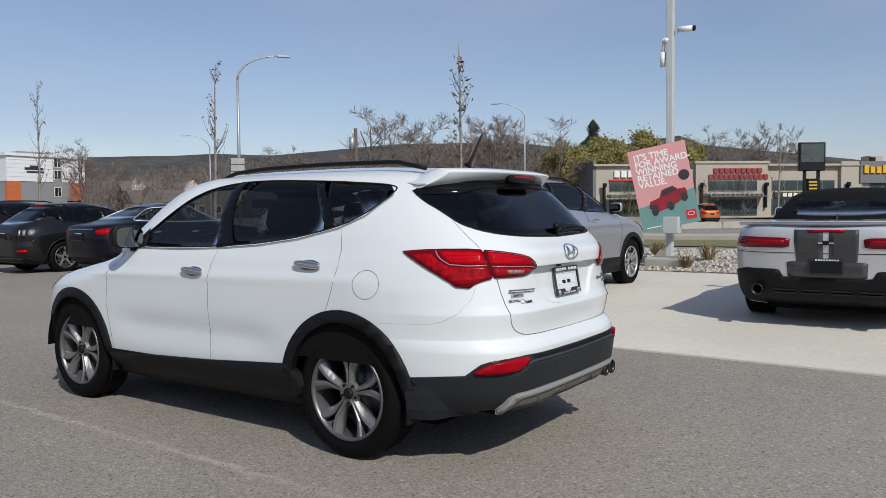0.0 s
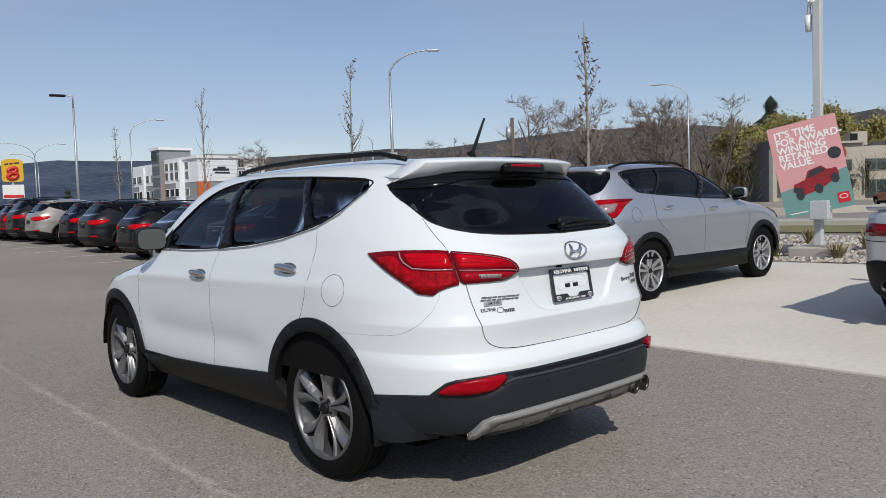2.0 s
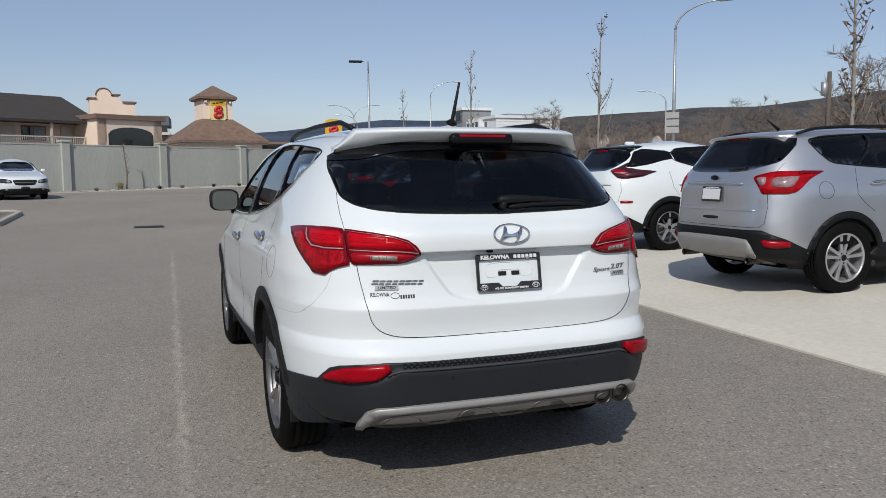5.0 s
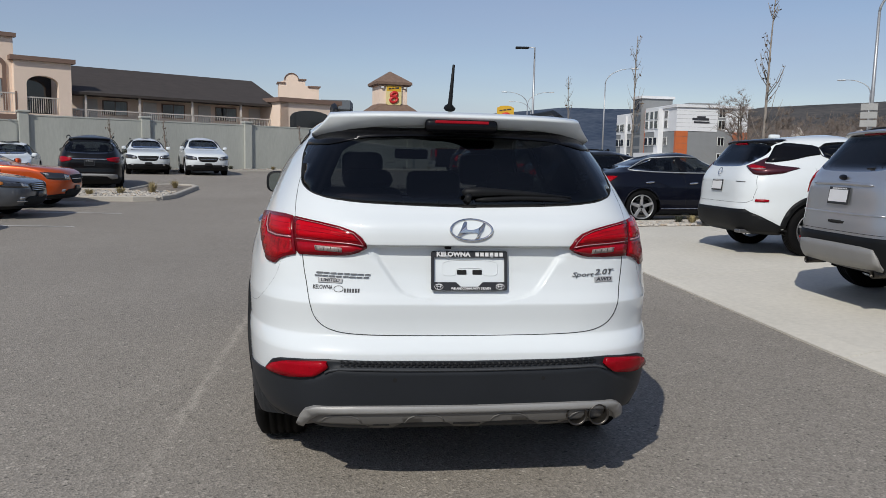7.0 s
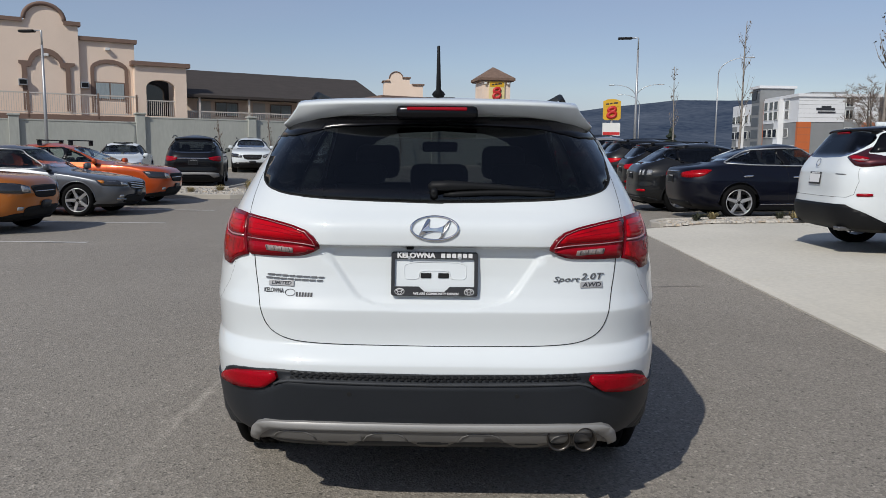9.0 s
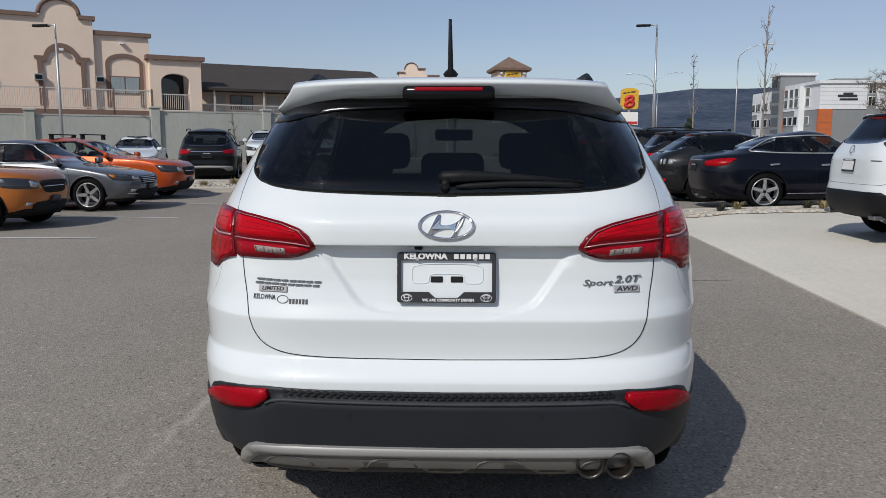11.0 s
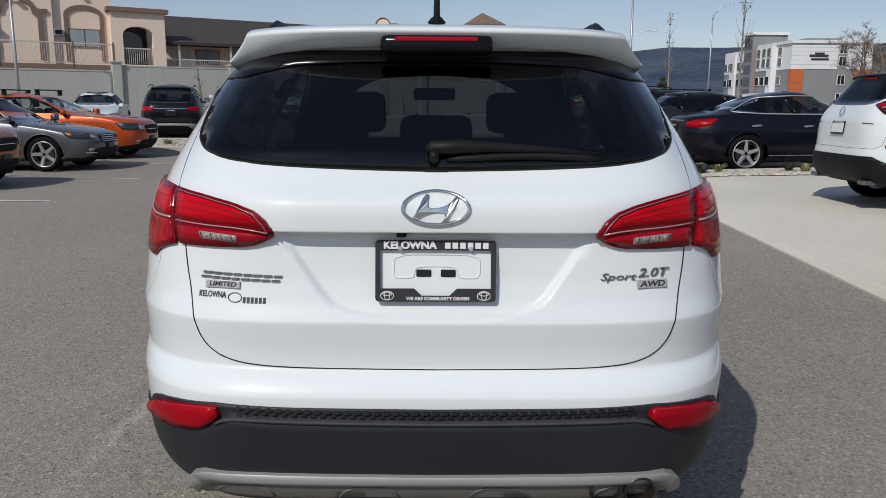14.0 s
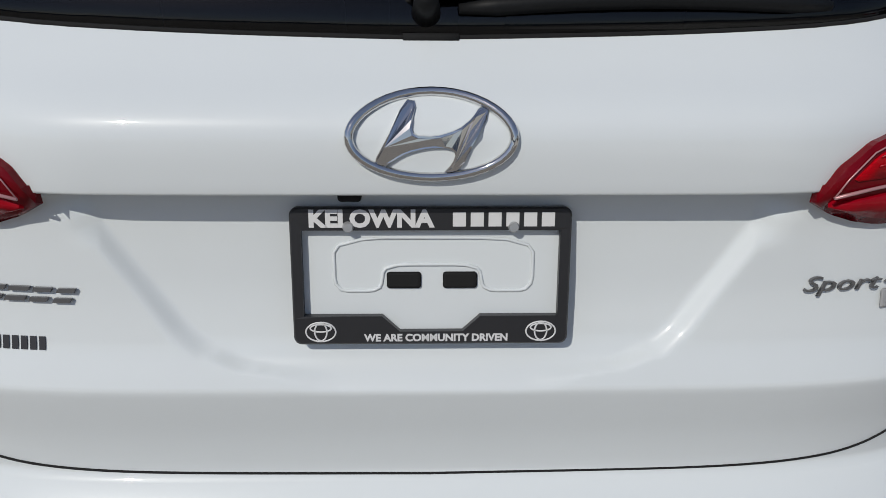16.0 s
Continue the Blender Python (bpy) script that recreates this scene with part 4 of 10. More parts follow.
def sedan(H=1.46, W=0.905, ro=1.05, fo=0.85, wb=2.8, deck=1.0):
    f = wb + fo
    rear = [(0.2, -ro + 0.28), (0.32, -ro + 0.08), (0.5, -ro), (0.75, -ro - 0.02), (0.88, -ro), (deck - 0.04, -ro + 0.04), (deck, -ro + 0.16), (deck + 0.03, -ro + 0.38), (deck + 0.05, -ro + 0.54), (deck + 0.10, -ro + 0.70), (deck + 0.20, -ro + 0.98), (deck + 0.30, -ro + 1.27), (H - 0.08, -ro + 1.52), (H - 0.03, -ro + 1.78), (H, -ro + 2.2)]
    front = [(0.2, f - 0.2), (0.35, f - 0.04), (0.5, f), (0.65, f - 0.01), (0.74, f - 0.06), (0.80, f - 0.20), (0.88, f - 0.62), (0.94, f - 1.08), (0.98, f - 1.38), (1.02, f - 1.52), (1.1, f - 1.66), (1.2, f - 1.86), (1.3, f - 2.08), (H - 0.08, f - 2.27), (H - 0.03, f - 2.45), (H, f - 2.65)]
    width = [(0.2, W - 0.06), (0.38, W - 0.012), (0.55, W), (0.75, W - 0.005), (0.88, W - 0.03), (0.97, W - 0.065), (1.05, W - 0.11), (1.15, W - 0.165), (1.25, W - 0.225), (H - 0.10, W - 0.29), (H - 0.05, W - 0.38), (H - 0.02, W - 0.52), (H, 0.08)]
    side = [(f - 1.60, deck + 0.0), (1.0, deck + 0.01), (0.3, deck + 0.03), (-0.30, deck + 0.07), (-0.12, deck + 0.18), (0.22, H - 0.12), (0.9, H - 0.09), (f - 2.25, H - 0.11), (f - 1.95, deck + 0.22)]
    back = [(0, deck + 0.08), (W - 0.27, deck + 0.09), (W - 0.37, H - 0.11), (0, H - 0.07)]
    wind = [(0, 1.02), (W - 0.22, 1.02), (W - 0.36, H - 0.10), (0, H - 0.07)]
    pill = [((0.98, deck - 0.02, 0.92, H - 0.08), (0.86, deck - 0.02, 0.82, H - 0.08))]
    return dict(rear=rear, front=front, width=width, side=side, back=back, wind=wind, pillars=pill, wb=wb, R=0.335, corner_r=(0.7, 4.2, 2.2), mirror=(W - 0.06, f - 1.55, deck + 0.04),
                gaps=[[("s", 0.92, deck + 0.0), ("s", 0.95, 0.8), ("s", 0.95, 0.32)], [("s", -0.12, deck + 0.06), ("s", 0.12, 0.86), ("s", 0.36, 0.55)], [("s", f - 1.42, deck - 0.02), ("s", f - 1.32, 0.7), ("s", f - 1.34, 0.32)]],
                handles=((0.16, 0.86), (1.12, 0.84)), plate=0.80, floor=0.34, rows=(1.25, 0.62), track=0.78, rr=0.235)


# ---- ground and paving ----
def ground_z(x, y):
    hy = np.interp(y, [12, 17.5, 24, 30, 38, 46, 60], [0, 0.14, 0.36, 0.54, 0.58, 0.72, 0.8])
    left = np.interp(y, [12, 17.5, 24, 30, 38, 46, 60], [0, 0.04, 0.24, 0.47, 0.56, 0.72, 0.8])
    hy = hy + (left - hy) * smooth01(-2.0, -5.0, np.asarray(x, float))
    hx = np.interp(x, [3.25, 3.45, 5.0, 6.0, 9.0, 12.3], [0, 0.04, 0.175, 0.195, 0.25, 0.36]) * (1 - 0.7 * np.clip((np.asarray(y, float) - 12) / 5, 0, 1))
    far = np.interp(x, [12.3, 40, 90], [0, 0.1, 0.2])
    return np.maximum(hx, hy) + far


def gz(x, y):
    return float(ground_z(x, y))


def sheet(name, xs, ys, lift, material, label, kind="structure", category="", thick=0.0):
    """A sheet that follows the ground, with a rim if it has thickness."""
    X, Y = np.meshgrid(xs, ys)
    Z = ground_z(X, Y) + lift
    nx, ny = len(xs), len(ys)
    vs = [(X.flat[i], Y.flat[i], Z.flat[i]) for i in range(nx * ny)]
    fs = [(j * nx + i, j * nx + i + 1, (j + 1) * nx + i + 1, (j + 1) * nx + i) for j in range(ny - 1) for i in range(nx - 1)]
    if thick:
        ring = [i for i in range(nx)] + [j * nx + nx - 1 for j in range(1, ny)] + [(ny - 1) * nx + i for i in range(nx - 2, -1, -1)] + [j * nx for j in range(ny - 2, 0, -1)]
        b = len(vs)
        vs += [(vs[k][0], vs[k][1], vs[k][2] - thick) for k in ring]
        n = len(ring)
        fs += [(ring[(i + 1) % n], ring[i], b + i, b + (i + 1) % n) for i in range(n)]
    ob = mesh_part(name, vs, fs, material, None, label)
    return tagged(ob, label, category or name.replace("_", " "), "", kind)


def outward(near, far, n):
    return [near * (far / near) ** (i / n) for i in range(n + 1)]


GX = sorted([-v for v in outward(30, 3500, 14)] + list(np.arange(-28, 29, 2.0)) + [3.25, 3.45, 5.0, 9.0, 12.3] + outward(30, 3500, 14))
GY = sorted([-v for v in outward(20, 3500, 12)] + list(np.arange(-18, 61, 2.0)) + outward(62, 3500, 14))
sheet("ground", GX, GY, 0.0, M_ASPHALT, "worn grey asphalt of a car park")

# concrete display pad in slabs, with open joints
pad = tagged(new("pavement"), "pale concrete display pad with sawn joints", "pavement", "", "structure")
pad_x = [3.3, 6.45, 9.65]
pad_y = [-24, -20.4, -16.8, -13.2, -9.6, -6, -2.4, 1.2, 4.8, 8.4, 10.5]
for i in range(2):
    for j in range(len(pad_y) - 1):
        xs = [[3.3, 3.46, 5.0, 6.446], [6.454, 8.0, 9.0, 9.646]][i]
        ys = [pad_y[j] + 0.004, (pad_y[j] + pad_y[j + 1]) / 2, pad_y[j + 1] - 0.004]
        vs = []
        for y in ys:
            for x in xs:
                xx = 3.2 + 0.033 * y if x == 3.3 else max(x, 3.3 + 0.033 * y)
                vs.append((xx, y, gz(xx, y) + 0.016))
        fs = [(r * 4 + c, r * 4 + c + 1, r * 4 + c + 5, r * 4 + c + 4) for r in range(2) for c in range(3)]
        ring = [0, 1, 2, 3, 7, 11, 10, 9, 8, 4]
        vs += [(vs[k][0], vs[k][1], vs[k][2] - 0.06) for k in ring]
        fs += [(ring[(k + 1) % 10], ring[k], 12 + k, 12 + (k + 1) % 10) for k in range(10)]
        mesh_part("slab", vs, fs, M_CONCRETE, pad, smooth=False)


def strip(name, pts, wid, lift, material, label, category):
    """A painted band along points of the ground."""
    vs, fs = [], []
    P = [Vector((p[0], p[1], 0)) for p in pts]
    for i, p in enumerate(P):
        d = (P[min(i + 1, len(P) - 1)] - P[max(i - 1, 0)]).normalized()
        n = Vector((-d.y, d.x, 0))
        for s in (-0.5, 0.5):
            q = p + n * wid * s
            vs.append((q.x, q.y, gz(q.x, q.y) + lift))
    fs = [(2 * i, 2 * i + 2, 2 * i + 3, 2 * i + 1) for i in range(len(P) - 1)]
    return tagged(mesh_part(name, vs, fs, material), label, category, "", "structure")


def walk_line(a, b, n=8):
    return [(a[0] + (b[0] - a[0]) * i / n, a[1] + (b[1] - a[1]) * i / n) for i in range(n + 1)]


for y in (1.6, 4.8, 8.05, 11.4, 14.6):
    strip("parking_line", walk_line((-5.5, y), (-10.6, y)), 0.10, 0.006, M_LINE, "white painted parking bay line", "parking line")
for y in (16.1, 18.8, 21.5, 24.1, 26.8, 29.4, 32.1, 34.8):
    strip("parking_line", walk_line((4.1, y - 0.4), (9.5, y - 0.4)), 0.10, 0.006, M_LINE, "white painted parking bay line", "parking line")


# ---- the white sport utility in the middle ----
def hero_feature(x, y, z, q):
    z = np.asarray(z, float) * np.ones_like(x)
    rear = (q < 1.05)
    ax = np.abs(x)
    # shelf over the plate, and the plate's recess
    foot = 1.074 - 0.042 * smooth01(0.405, 0.47, ax)
    shelf = smooth01(foot, 1.084, z) * (1 - smooth01(1.15, 1.215, z)) * (1 - smooth01(0.36, 0.62, ax))
    half = np.interp(z, [0.858, 0.870, 0.888, 0.910, 0.99, 1.067], [0.14, 0.225, 0.272, 0.296, 0.352, 0.402])
    rec = (1 - smooth01(half - 0.016, half + 0.010, ax)) * smooth01(0.842, 0.876, z) * (1 - smooth01(1.07, 1.078, z))
    # bumper step below the tailgate
    y = y + np.where(rear, -0.032 * shelf + 0.016 * rec, 0)
    # shoulder crease along the doors
    crease = np.exp(-((z - 0.985 - 0.035 * np.clip((1.5 - y) / 2, -0.3, 1.2)) / 0.035) ** 2) * smooth01(-0.4, 0.0, y) * (1 - smooth01(2.4, 3.0, y))
    x = np.where(q >= 1, x + 0.006 * crease, x)
    # hollow of the lower doors
    hollow = np.exp(-((z - 0.62) / 0.09) ** 2) * smooth01(0.4, 0.8, y) * (1 - smooth01(1.9, 2.3, y))
    x = np.where(q >= 1, x - 0.016 * hollow, x)
    return x, y, z


HERO = dict(
    rear=[(0.20, -0.40), (0.27, -0.58), (0.325, -0.80), (0.355, -0.925), (0.44, -0.962), (0.56, -0.979), (0.615, -0.985), (0.648, -0.9862), (0.656, -0.984), (0.69, -0.961), (0.705, -0.945), (0.715, -0.934), (0.76, -0.938), (0.82, -0.9495), (0.845, -0.9535), (0.852, -0.951), (0.90, -0.932), (0.97, -0.919), (1.06, -0.914), (1.12, -0.916), (1.17, -0.908), (1.205, -0.888), (1.235, -0.862), (1.30, -0.806), (1.40, -0.716), (1.48, -0.64), (1.54, -0.57), (1.585, -0.50), (1.62, -0.38), (1.645, -0.20), (1.67, 0.15), (1.685, 0.5)],
    front=[(0.20, 3.36), (0.4, 3.56), (0.6, 3.62), (0.78, 3.58), (0.88, 3.46), (0.95, 3.24), (1.0, 2.98), (1.05, 2.70), (1.10, 2.52), (1.15, 2.44), (1.20, 2.38), (1.30, 2.27), (1.40, 2.16), (1.48, 2.06), (1.54, 1.97), (1.59, 1.86), (1.63, 1.71), (1.665, 1.46), (1.685, 0.95)],
    width=[(0.20, 0.74), (0.27, 0.83), (0.35, 0.90), (0.45, 0.936), (0.60, 0.947), (0.80, 0.950), (0.95, 0.945), (1.02, 0.932), (1.10, 0.910), (1.18, 0.878), (1.25, 0.852), (1.35, 0.808), (1.45, 0.757), (1.53, 0.708), (1.58, 0.664), (1.62, 0.605), (1.65, 0.50), (1.67, 0.36), (1.685, 0.12)],
    feature=hero_feature, wb=2.70, R=0.366, paint=M_WHITE)


def hero():
    S = HERO
    car = thing("sport_utility_car", Matrix.Identity(4), "clean white sport utility car with tinted windows parked on the asphalt", "car")
    sh = Shell(S["rear"], S["front"], S["width"], (0.9, 5.5, 2.2), (lambda z: np.interp(z, [0.98, 1.14], [1.0, 0.45]), 3.4, 2.2), hero_feature)
    wb, R, ar = 2.70, 0.366, 0.425
    # outlines
    glass_s = sh.outline([("s", 2.02, 1.165), ("s", 1.45, 1.165), ("s", 1.05, 1.180), ("s", 0.72, 1.203), ("s", 0.40, 1.243), ("s", 0.10, 1.308), ("s", -0.05, 1.372), ("s", -0.19, 1.490), ("s", -0.20, 1.525), ("s", -0.10, 1.545), ("s", 0.3, 1.572), ("s", 0.75, 1.592), ("s", 1.00, 1.593), ("s", 1.22, 1.578), ("s", 1.40, 1.545), ("s", 1.56, 1.480), ("s", 1.69, 1.395), ("s", 1.86, 1.270)], 2, 0.2)
    glass_r = sh.outline([("r", 0, 1.233), ("r", 0.015, 1.233), ("r", 0.25, 1.238), ("r", 0.45, 1.246), ("r", 0.57, 1.259), ("r", 0.645, 1.280), ("r", 0.684, 1.312), ("r", 0.690, 1.355), ("s", -0.405, 1.432), ("s", -0.285, 1.505), ("r", 0.56, 1.557), ("r", 0.015, 1.56), ("r", 0, 1.56)], 2, 0.2)
    glass_f = sh.outline([("f", 0, 1.14), ("f", 0.64, 1.15), ("f", 0.46, 1.57), ("f", 0, 1.61)], 1, 0.15)
    back_hole = glass_r
    holes = [glass_s, glass_f, back_hole] + [arch_outline(sh, y, R, ar) for y in (0, wb)]
    zs = dens((0.20, 0.60, 16), (0.60, 0.64, 4), (0.64, 0.664, 6), (0.664, 0.72, 8), (0.72, 0.835, 8), (0.835, 0.859, 6), (0.859, 0.88, 6), (0.88, 1.03, 22), (1.03, 1.072, 14), (1.072, 1.086, 5), (1.086, 1.22, 12), (1.22, 1.56, 18), (1.56, 1.685, 14))
    cols = dens((0, 0.20, 8), (0.20, 0.46, 44), (0.48, 0.9, 16), (0.9, 1.0, 5), (1, 1.15, 14), (1.15, 1.85, 70), (1.85, 2, 10), (2, 2.1, 5), (2.1, 3, 12))
    sh.body(zs, cols, holes, M_WHITE, car, low=0.415)
    sh.body(dens((0.55, 1.06, 6), (1.06, 1.60, 24), (1.60, 1.672, 4)), dens((0, 0.9, 12), (0.9, 1.0, 4), (1, 1.15, 6), (1.15, 1.85, 36), (1.85, 2, 6), (2, 3, 8)), [glass_s, glass_f, glass_r], M_LINING, car, "cabin_lining", "dark cabin lining", inset=0.022)
    # windows: front door, rear door, rear quarter, with black pillars between
    def cut(a, b):
        return [p for p in clip_cell([(float(sh.u(q)), z) for q, z in glass_s], float(sh.u(sh.q_of("s", a, 1.38))), float(sh.u(sh.q_of("s", b, 1.38))), 1.0, 1.7)]
    for nm, a, b, gm in (("front_window", 1.06, 2.4, M_GLASSFRONT), ("rear_door_window", 0.25, 1.06, M_GLASSDARK), ("quarter_window", -0.6, 0.25, M_GLASSDARK)):
        pl = [(float(sh.q_from_u(u)), z) for u, z in cut(a, b)]
        sh.patch(pl, gm, car, nm, -0.005, 0.0, 0.10, sides=BOTH)
    sh.patch(sh.outline([("s", 1.115, 1.167), ("s", 0.965, 1.186), ("s", 1.055, 1.592), ("s", 1.12, 1.588)], 0), M_FRIT, car, "door_pillar", 0.005, 0.006, 0.05, sides=BOTH)
    sh.patch(sh.outline([("s", 0.20, 1.285), ("s", 0.13, 1.302), ("s", 0.36, 1.575), ("s", 0.42, 1.578)], 0), M_FRIT, car, "door_pillar", 0.003, 0.006, 0.05, sides=BOTH)
    sh.patch(sh.outline([("s", 2.03, 1.158), ("s", 1.87, 1.160), ("s", 1.87, 1.29)], 0), M_TRIM, car, "mirror_sail", 0.004, 0.008, 0.1, sides=BOTH)
    sh.line([(q, z) for q, z in glass_s], 0.005, M_TRIM, car, "window_seal", closed=True, raw=True)
    sh.line([("s", 1.98, 1.152), ("s", 1.45, 1.152), ("s", 1.05, 1.166), ("s", 0.72, 1.188), ("s", 0.40, 1.228), ("s", 0.10, 1.293), ("s", -0.06, 1.358), ("s", -0.20, 1.478)], 0.005, M_CHROME, car, "belt_moulding", 0.004, label="thin chrome belt moulding")
    sh.patch(glass_f, M_GLASSLIGHT, car, "windscreen", -0.003, 0.0, 0.15, joined=True)
    sh.patch(glass_r, M_GLASSREAR, car, "rear_window", 0.001, 0.0, 0.06, joined=True, label="dark tinted rear window")
    sh.line(glass_r, 0.0035, M_GAP, car, "window_seal", -0.001, raw=True)
    # black band at the top of the rear glass
    sh.patch(sh.outline([("r", 0, 1.528), ("r", 0.015, 1.528), ("r", 0.21, 1.524), ("r", 0.40, 1.514), ("r", 0.49, 1.497), ("r", 0.57, 1.480), ("s", -0.335, 1.478), ("s", -0.290, 1.503), ("r", 0.56, 1.556), ("r", 0.015, 1.56), ("r", 0, 1.56)], 1, 0.1), M_FRIT, car, "glass_border", 0.003, 0.003, 0.04, joined=True)

    # panel gaps
    gap = lambda p, s=BOTH, closed=False: sh.line(p, 0.0018, M_GAP, car, "panel_gap", -0.0008, s, closed)
    gap([("s", 1.09, 1.155), ("s", 1.128, 1.06), ("s", 1.132, 0.90), ("s", 1.128, 0.46)])
    gap([("s", 0.085, 1.285), ("s", 0.045, 1.18), ("s", 0.045, 1.07), ("s", 0.068, 0.95), ("s", 0.10, 0.86), ("s", 0.125, 0.815)])
    gap([("s", 2.10, 1.12), ("s", 2.24, 0.98), ("s", 2.26, 0.75), ("s", 2.20, 0.44)])
    seam = [(sh.q_of(*p), p[2]) for p in [("s", -0.25, 0.790), ("s", -0.54, 0.796), ("s", -0.63, 0.810), ("s", -0.70, 0.86), ("r", 0.795, 0.915), ("r", 0.775, 0.96), ("r", 0.765, 0.995)]]
    for _ in range(3):
        seam = [seam[0]] + [(u[0] + (v[0] - u[0]) * k, u[1] + (v[1] - u[1]) * k) for u, v in zip(seam, seam[1:]) for k in (0.25, 0.75)] + [seam[-1]]
    sh.line(seam, 0.0010, M_GAP, car, "panel_gap", -0.0008, raw=True)
    seam = [(sh.q_of(*p), p[2]) for p in [("r", 0, 0.712), ("r", 0.25, 0.714), ("r", 0.47, 0.719), ("r", 0.565, 0.736), ("r", 0.622, 0.778), ("r", 0.645, 0.86), ("r", 0.657, 0.94), ("r", 0.672, 1.033)]]
    for _ in range(3):
        seam = [seam[0]] + [(u[0] + (v[0] - u[0]) * k, u[1] + (v[1] - u[1]) * k) for u, v in zip(seam, seam[1:]) for k in (0.25, 0.75)] + [seam[-1]]
    sh.line(seam, 0.0016, M_GAP, car, "panel_gap", 0.001, raw=True)
    gap([("r", 0.705, 1.178), ("r", 0.706, 1.24), ("r", 0.700, 1.300), ("r", 0.693, 1.335)])
    # fuel flap
    fl = [(-0.172 + 0.089 * math.cos(a), 0.990 + 0.078 * math.sin(a)) for a in [2 * math.pi * i / 26 for i in range(26)]]
    sh.line([("s", y, z) for y, z in fl], 0.0017, M_GAP, car, "panel_gap", -0.0008, (-1,), True)
    # black flares, sills and bumper skin
    for y in (0, wb):
        sh.patch(arch_ring(sh, y, R, ar - 0.018, 0.478, 0.40), M_TRIM, car, "wheel_arch", 0.012, 0.03, 0.06, sides=BOTH)
    sh.patch(sh.outline([("s", 0.40, 0.255), ("s", 2.30, 0.245), ("s", 2.27, 0.40), ("s", 1.15, 0.452), ("s", 0.45, 0.500)], 0), M_TRIM, car, "sill", 0.012, 0.04, 0.10, sides=BOTH)
    qs = lambda y, z: sh.q_of("s", y, z)
    qr = lambda x, z: (sh.q_of("r", x, z), z)
    sh.patch([(0, 0.26), (0.6, 0.27), (qs(-0.60, 0.30), 0.30), (qs(-0.43, 0.30), 0.30), (qs(-0.43, 0.512), 0.512), (qs(-0.62, 0.530), 0.530), qr(0.828, 0.538), qr(0.812, 0.566), qr(0.790, 0.597), qr(0.76, 0.611), qr(0.70, 0.620), qr(0.58, 0.629), qr(0.40, 0.625), (0, 0.621)], M_BUMPER, car, "rear_bumper", 0.007, 0.03, 0.013, joined=True, label="black textured plastic rear bumper",
             lift=lambda P: 0.018 * smooth01(0.005, -0.007, P[:, 2] - np.interp(np.abs(P[:, 0]), [0, 0.42, 0.54, 0.58, 0.64, 0.72, 0.80], [0.588, 0.593, 0.596, 0.572, 0.538, 0.506, 0.49])) * (1 - smooth01(0.56, 0.70, np.abs(P[:, 0]))))
    sh.patch([(3.0, 0.22), (3.0, 0.45), (2.2, 0.45), (qs(3.14, 0.40), 0.40), (qs(3.14, 0.22), 0.22)], M_TRIM, car, "front_bumper", 0.008, 0.02, 0.08, joined=True)
    # Dust and the light caught by the ledge are put into this paler strip.
    step_x, step_z = [0, 0.20, 0.42, 0.52, 0.555, 0.575], [0.588, 0.590, 0.594, 0.595, 0.588, 0.577]
    sh.patch([qr(x, z - 0.003) for x, z in zip(step_x, step_z)] + [qr(x, z + 0.0055) for x, z in zip(step_x[::-1], step_z[::-1])], M_STEPEDGE, car, "bumper_step", 0.0255, 0.02, 0.03, joined=True, label="scuffed grey step edge of the bumper")
    # tread strip on the bumper: small raised scales
    vs, fs = [], []
    for r_ in range(3):
        for i in range(-20, 21):
            cx = i * 0.0255 + (r_ % 2) * 0.0127
            cz = 0.5935 + r_ * 0.0095 + 0.010 * (cx / 0.52) ** 2
            y = float(sh.at(np.array([abs(cx) / (sh.F * 0.936)]), np.array([cz]))[0][1]) - 0.007
            b = len(vs)
            for dx, dz, dy in ((-0.012, 0, -0.001), (-0.006, 0.005, -0.001), (0.006, 0.005, -0.001), (0.012, 0, -0.001), (0.006, -0.004, -0.007), (-0.006, -0.004, -0.007)):
                vs.append((cx + dx, y + dy, cz + dz))
            fs.append((b, b + 5, b + 4, b + 3, b + 2, b + 1))
    mesh_part("bumper_tread", vs, fs, M_TRIM, car, smooth=False)
    # parking sensors
    for x, z in ((-0.302, 0.552), (0.302, 0.552), (-0.752, 0.494), (0.752, 0.494)):
        lift = 0.0235 if abs(x) < 0.5 else 0.007
        q = abs(x) / (sh.F * 0.932)
        p, n = sh.at(np.array([q]), np.array([z]))[0], sh.normal(np.array([q]), np.array([z]))[0]
        bm = bmesh.new()
        n2 = Vector((math.copysign(n[0], x), n[1], n[2]))
        bmesh.ops.create_cone(bm, cap_ends=True, segments=16, radius1=0.0095, radius2=0.0085, depth=0.006, matrix=Matrix.Translation(Vector((x, p[1], z)) + n2 * lift) @ n2.to_track_quat("Z", "Y").to_matrix().to_4x4())
        part("parking_sensor", bm, M_GAP, car, smooth=False)
    # skid plate with its lip and three scallops
    sh.patch(sh.outline([("r", 0, 0.350), ("r", 0.045, 0.350), ("r", 0.085, 0.372), ("r", 0.265, 0.374), ("r", 0.305, 0.352), ("r", 0.385, 0.353), ("r", 0.42, 0.366), ("r", 0.60, 0.368), ("r", 0.650, 0.352), ("r", 0.683, 0.352), ("r", 0.655, 0.415), ("r", 0.61, 0.437), ("r", 0.45, 0.444), ("r", 0, 0.438)], 1, 0.12), M_SKID, car, "skid_plate", 0.026, 0.03, 0.03, joined=True, label="silver plastic skid plate under the bumper")
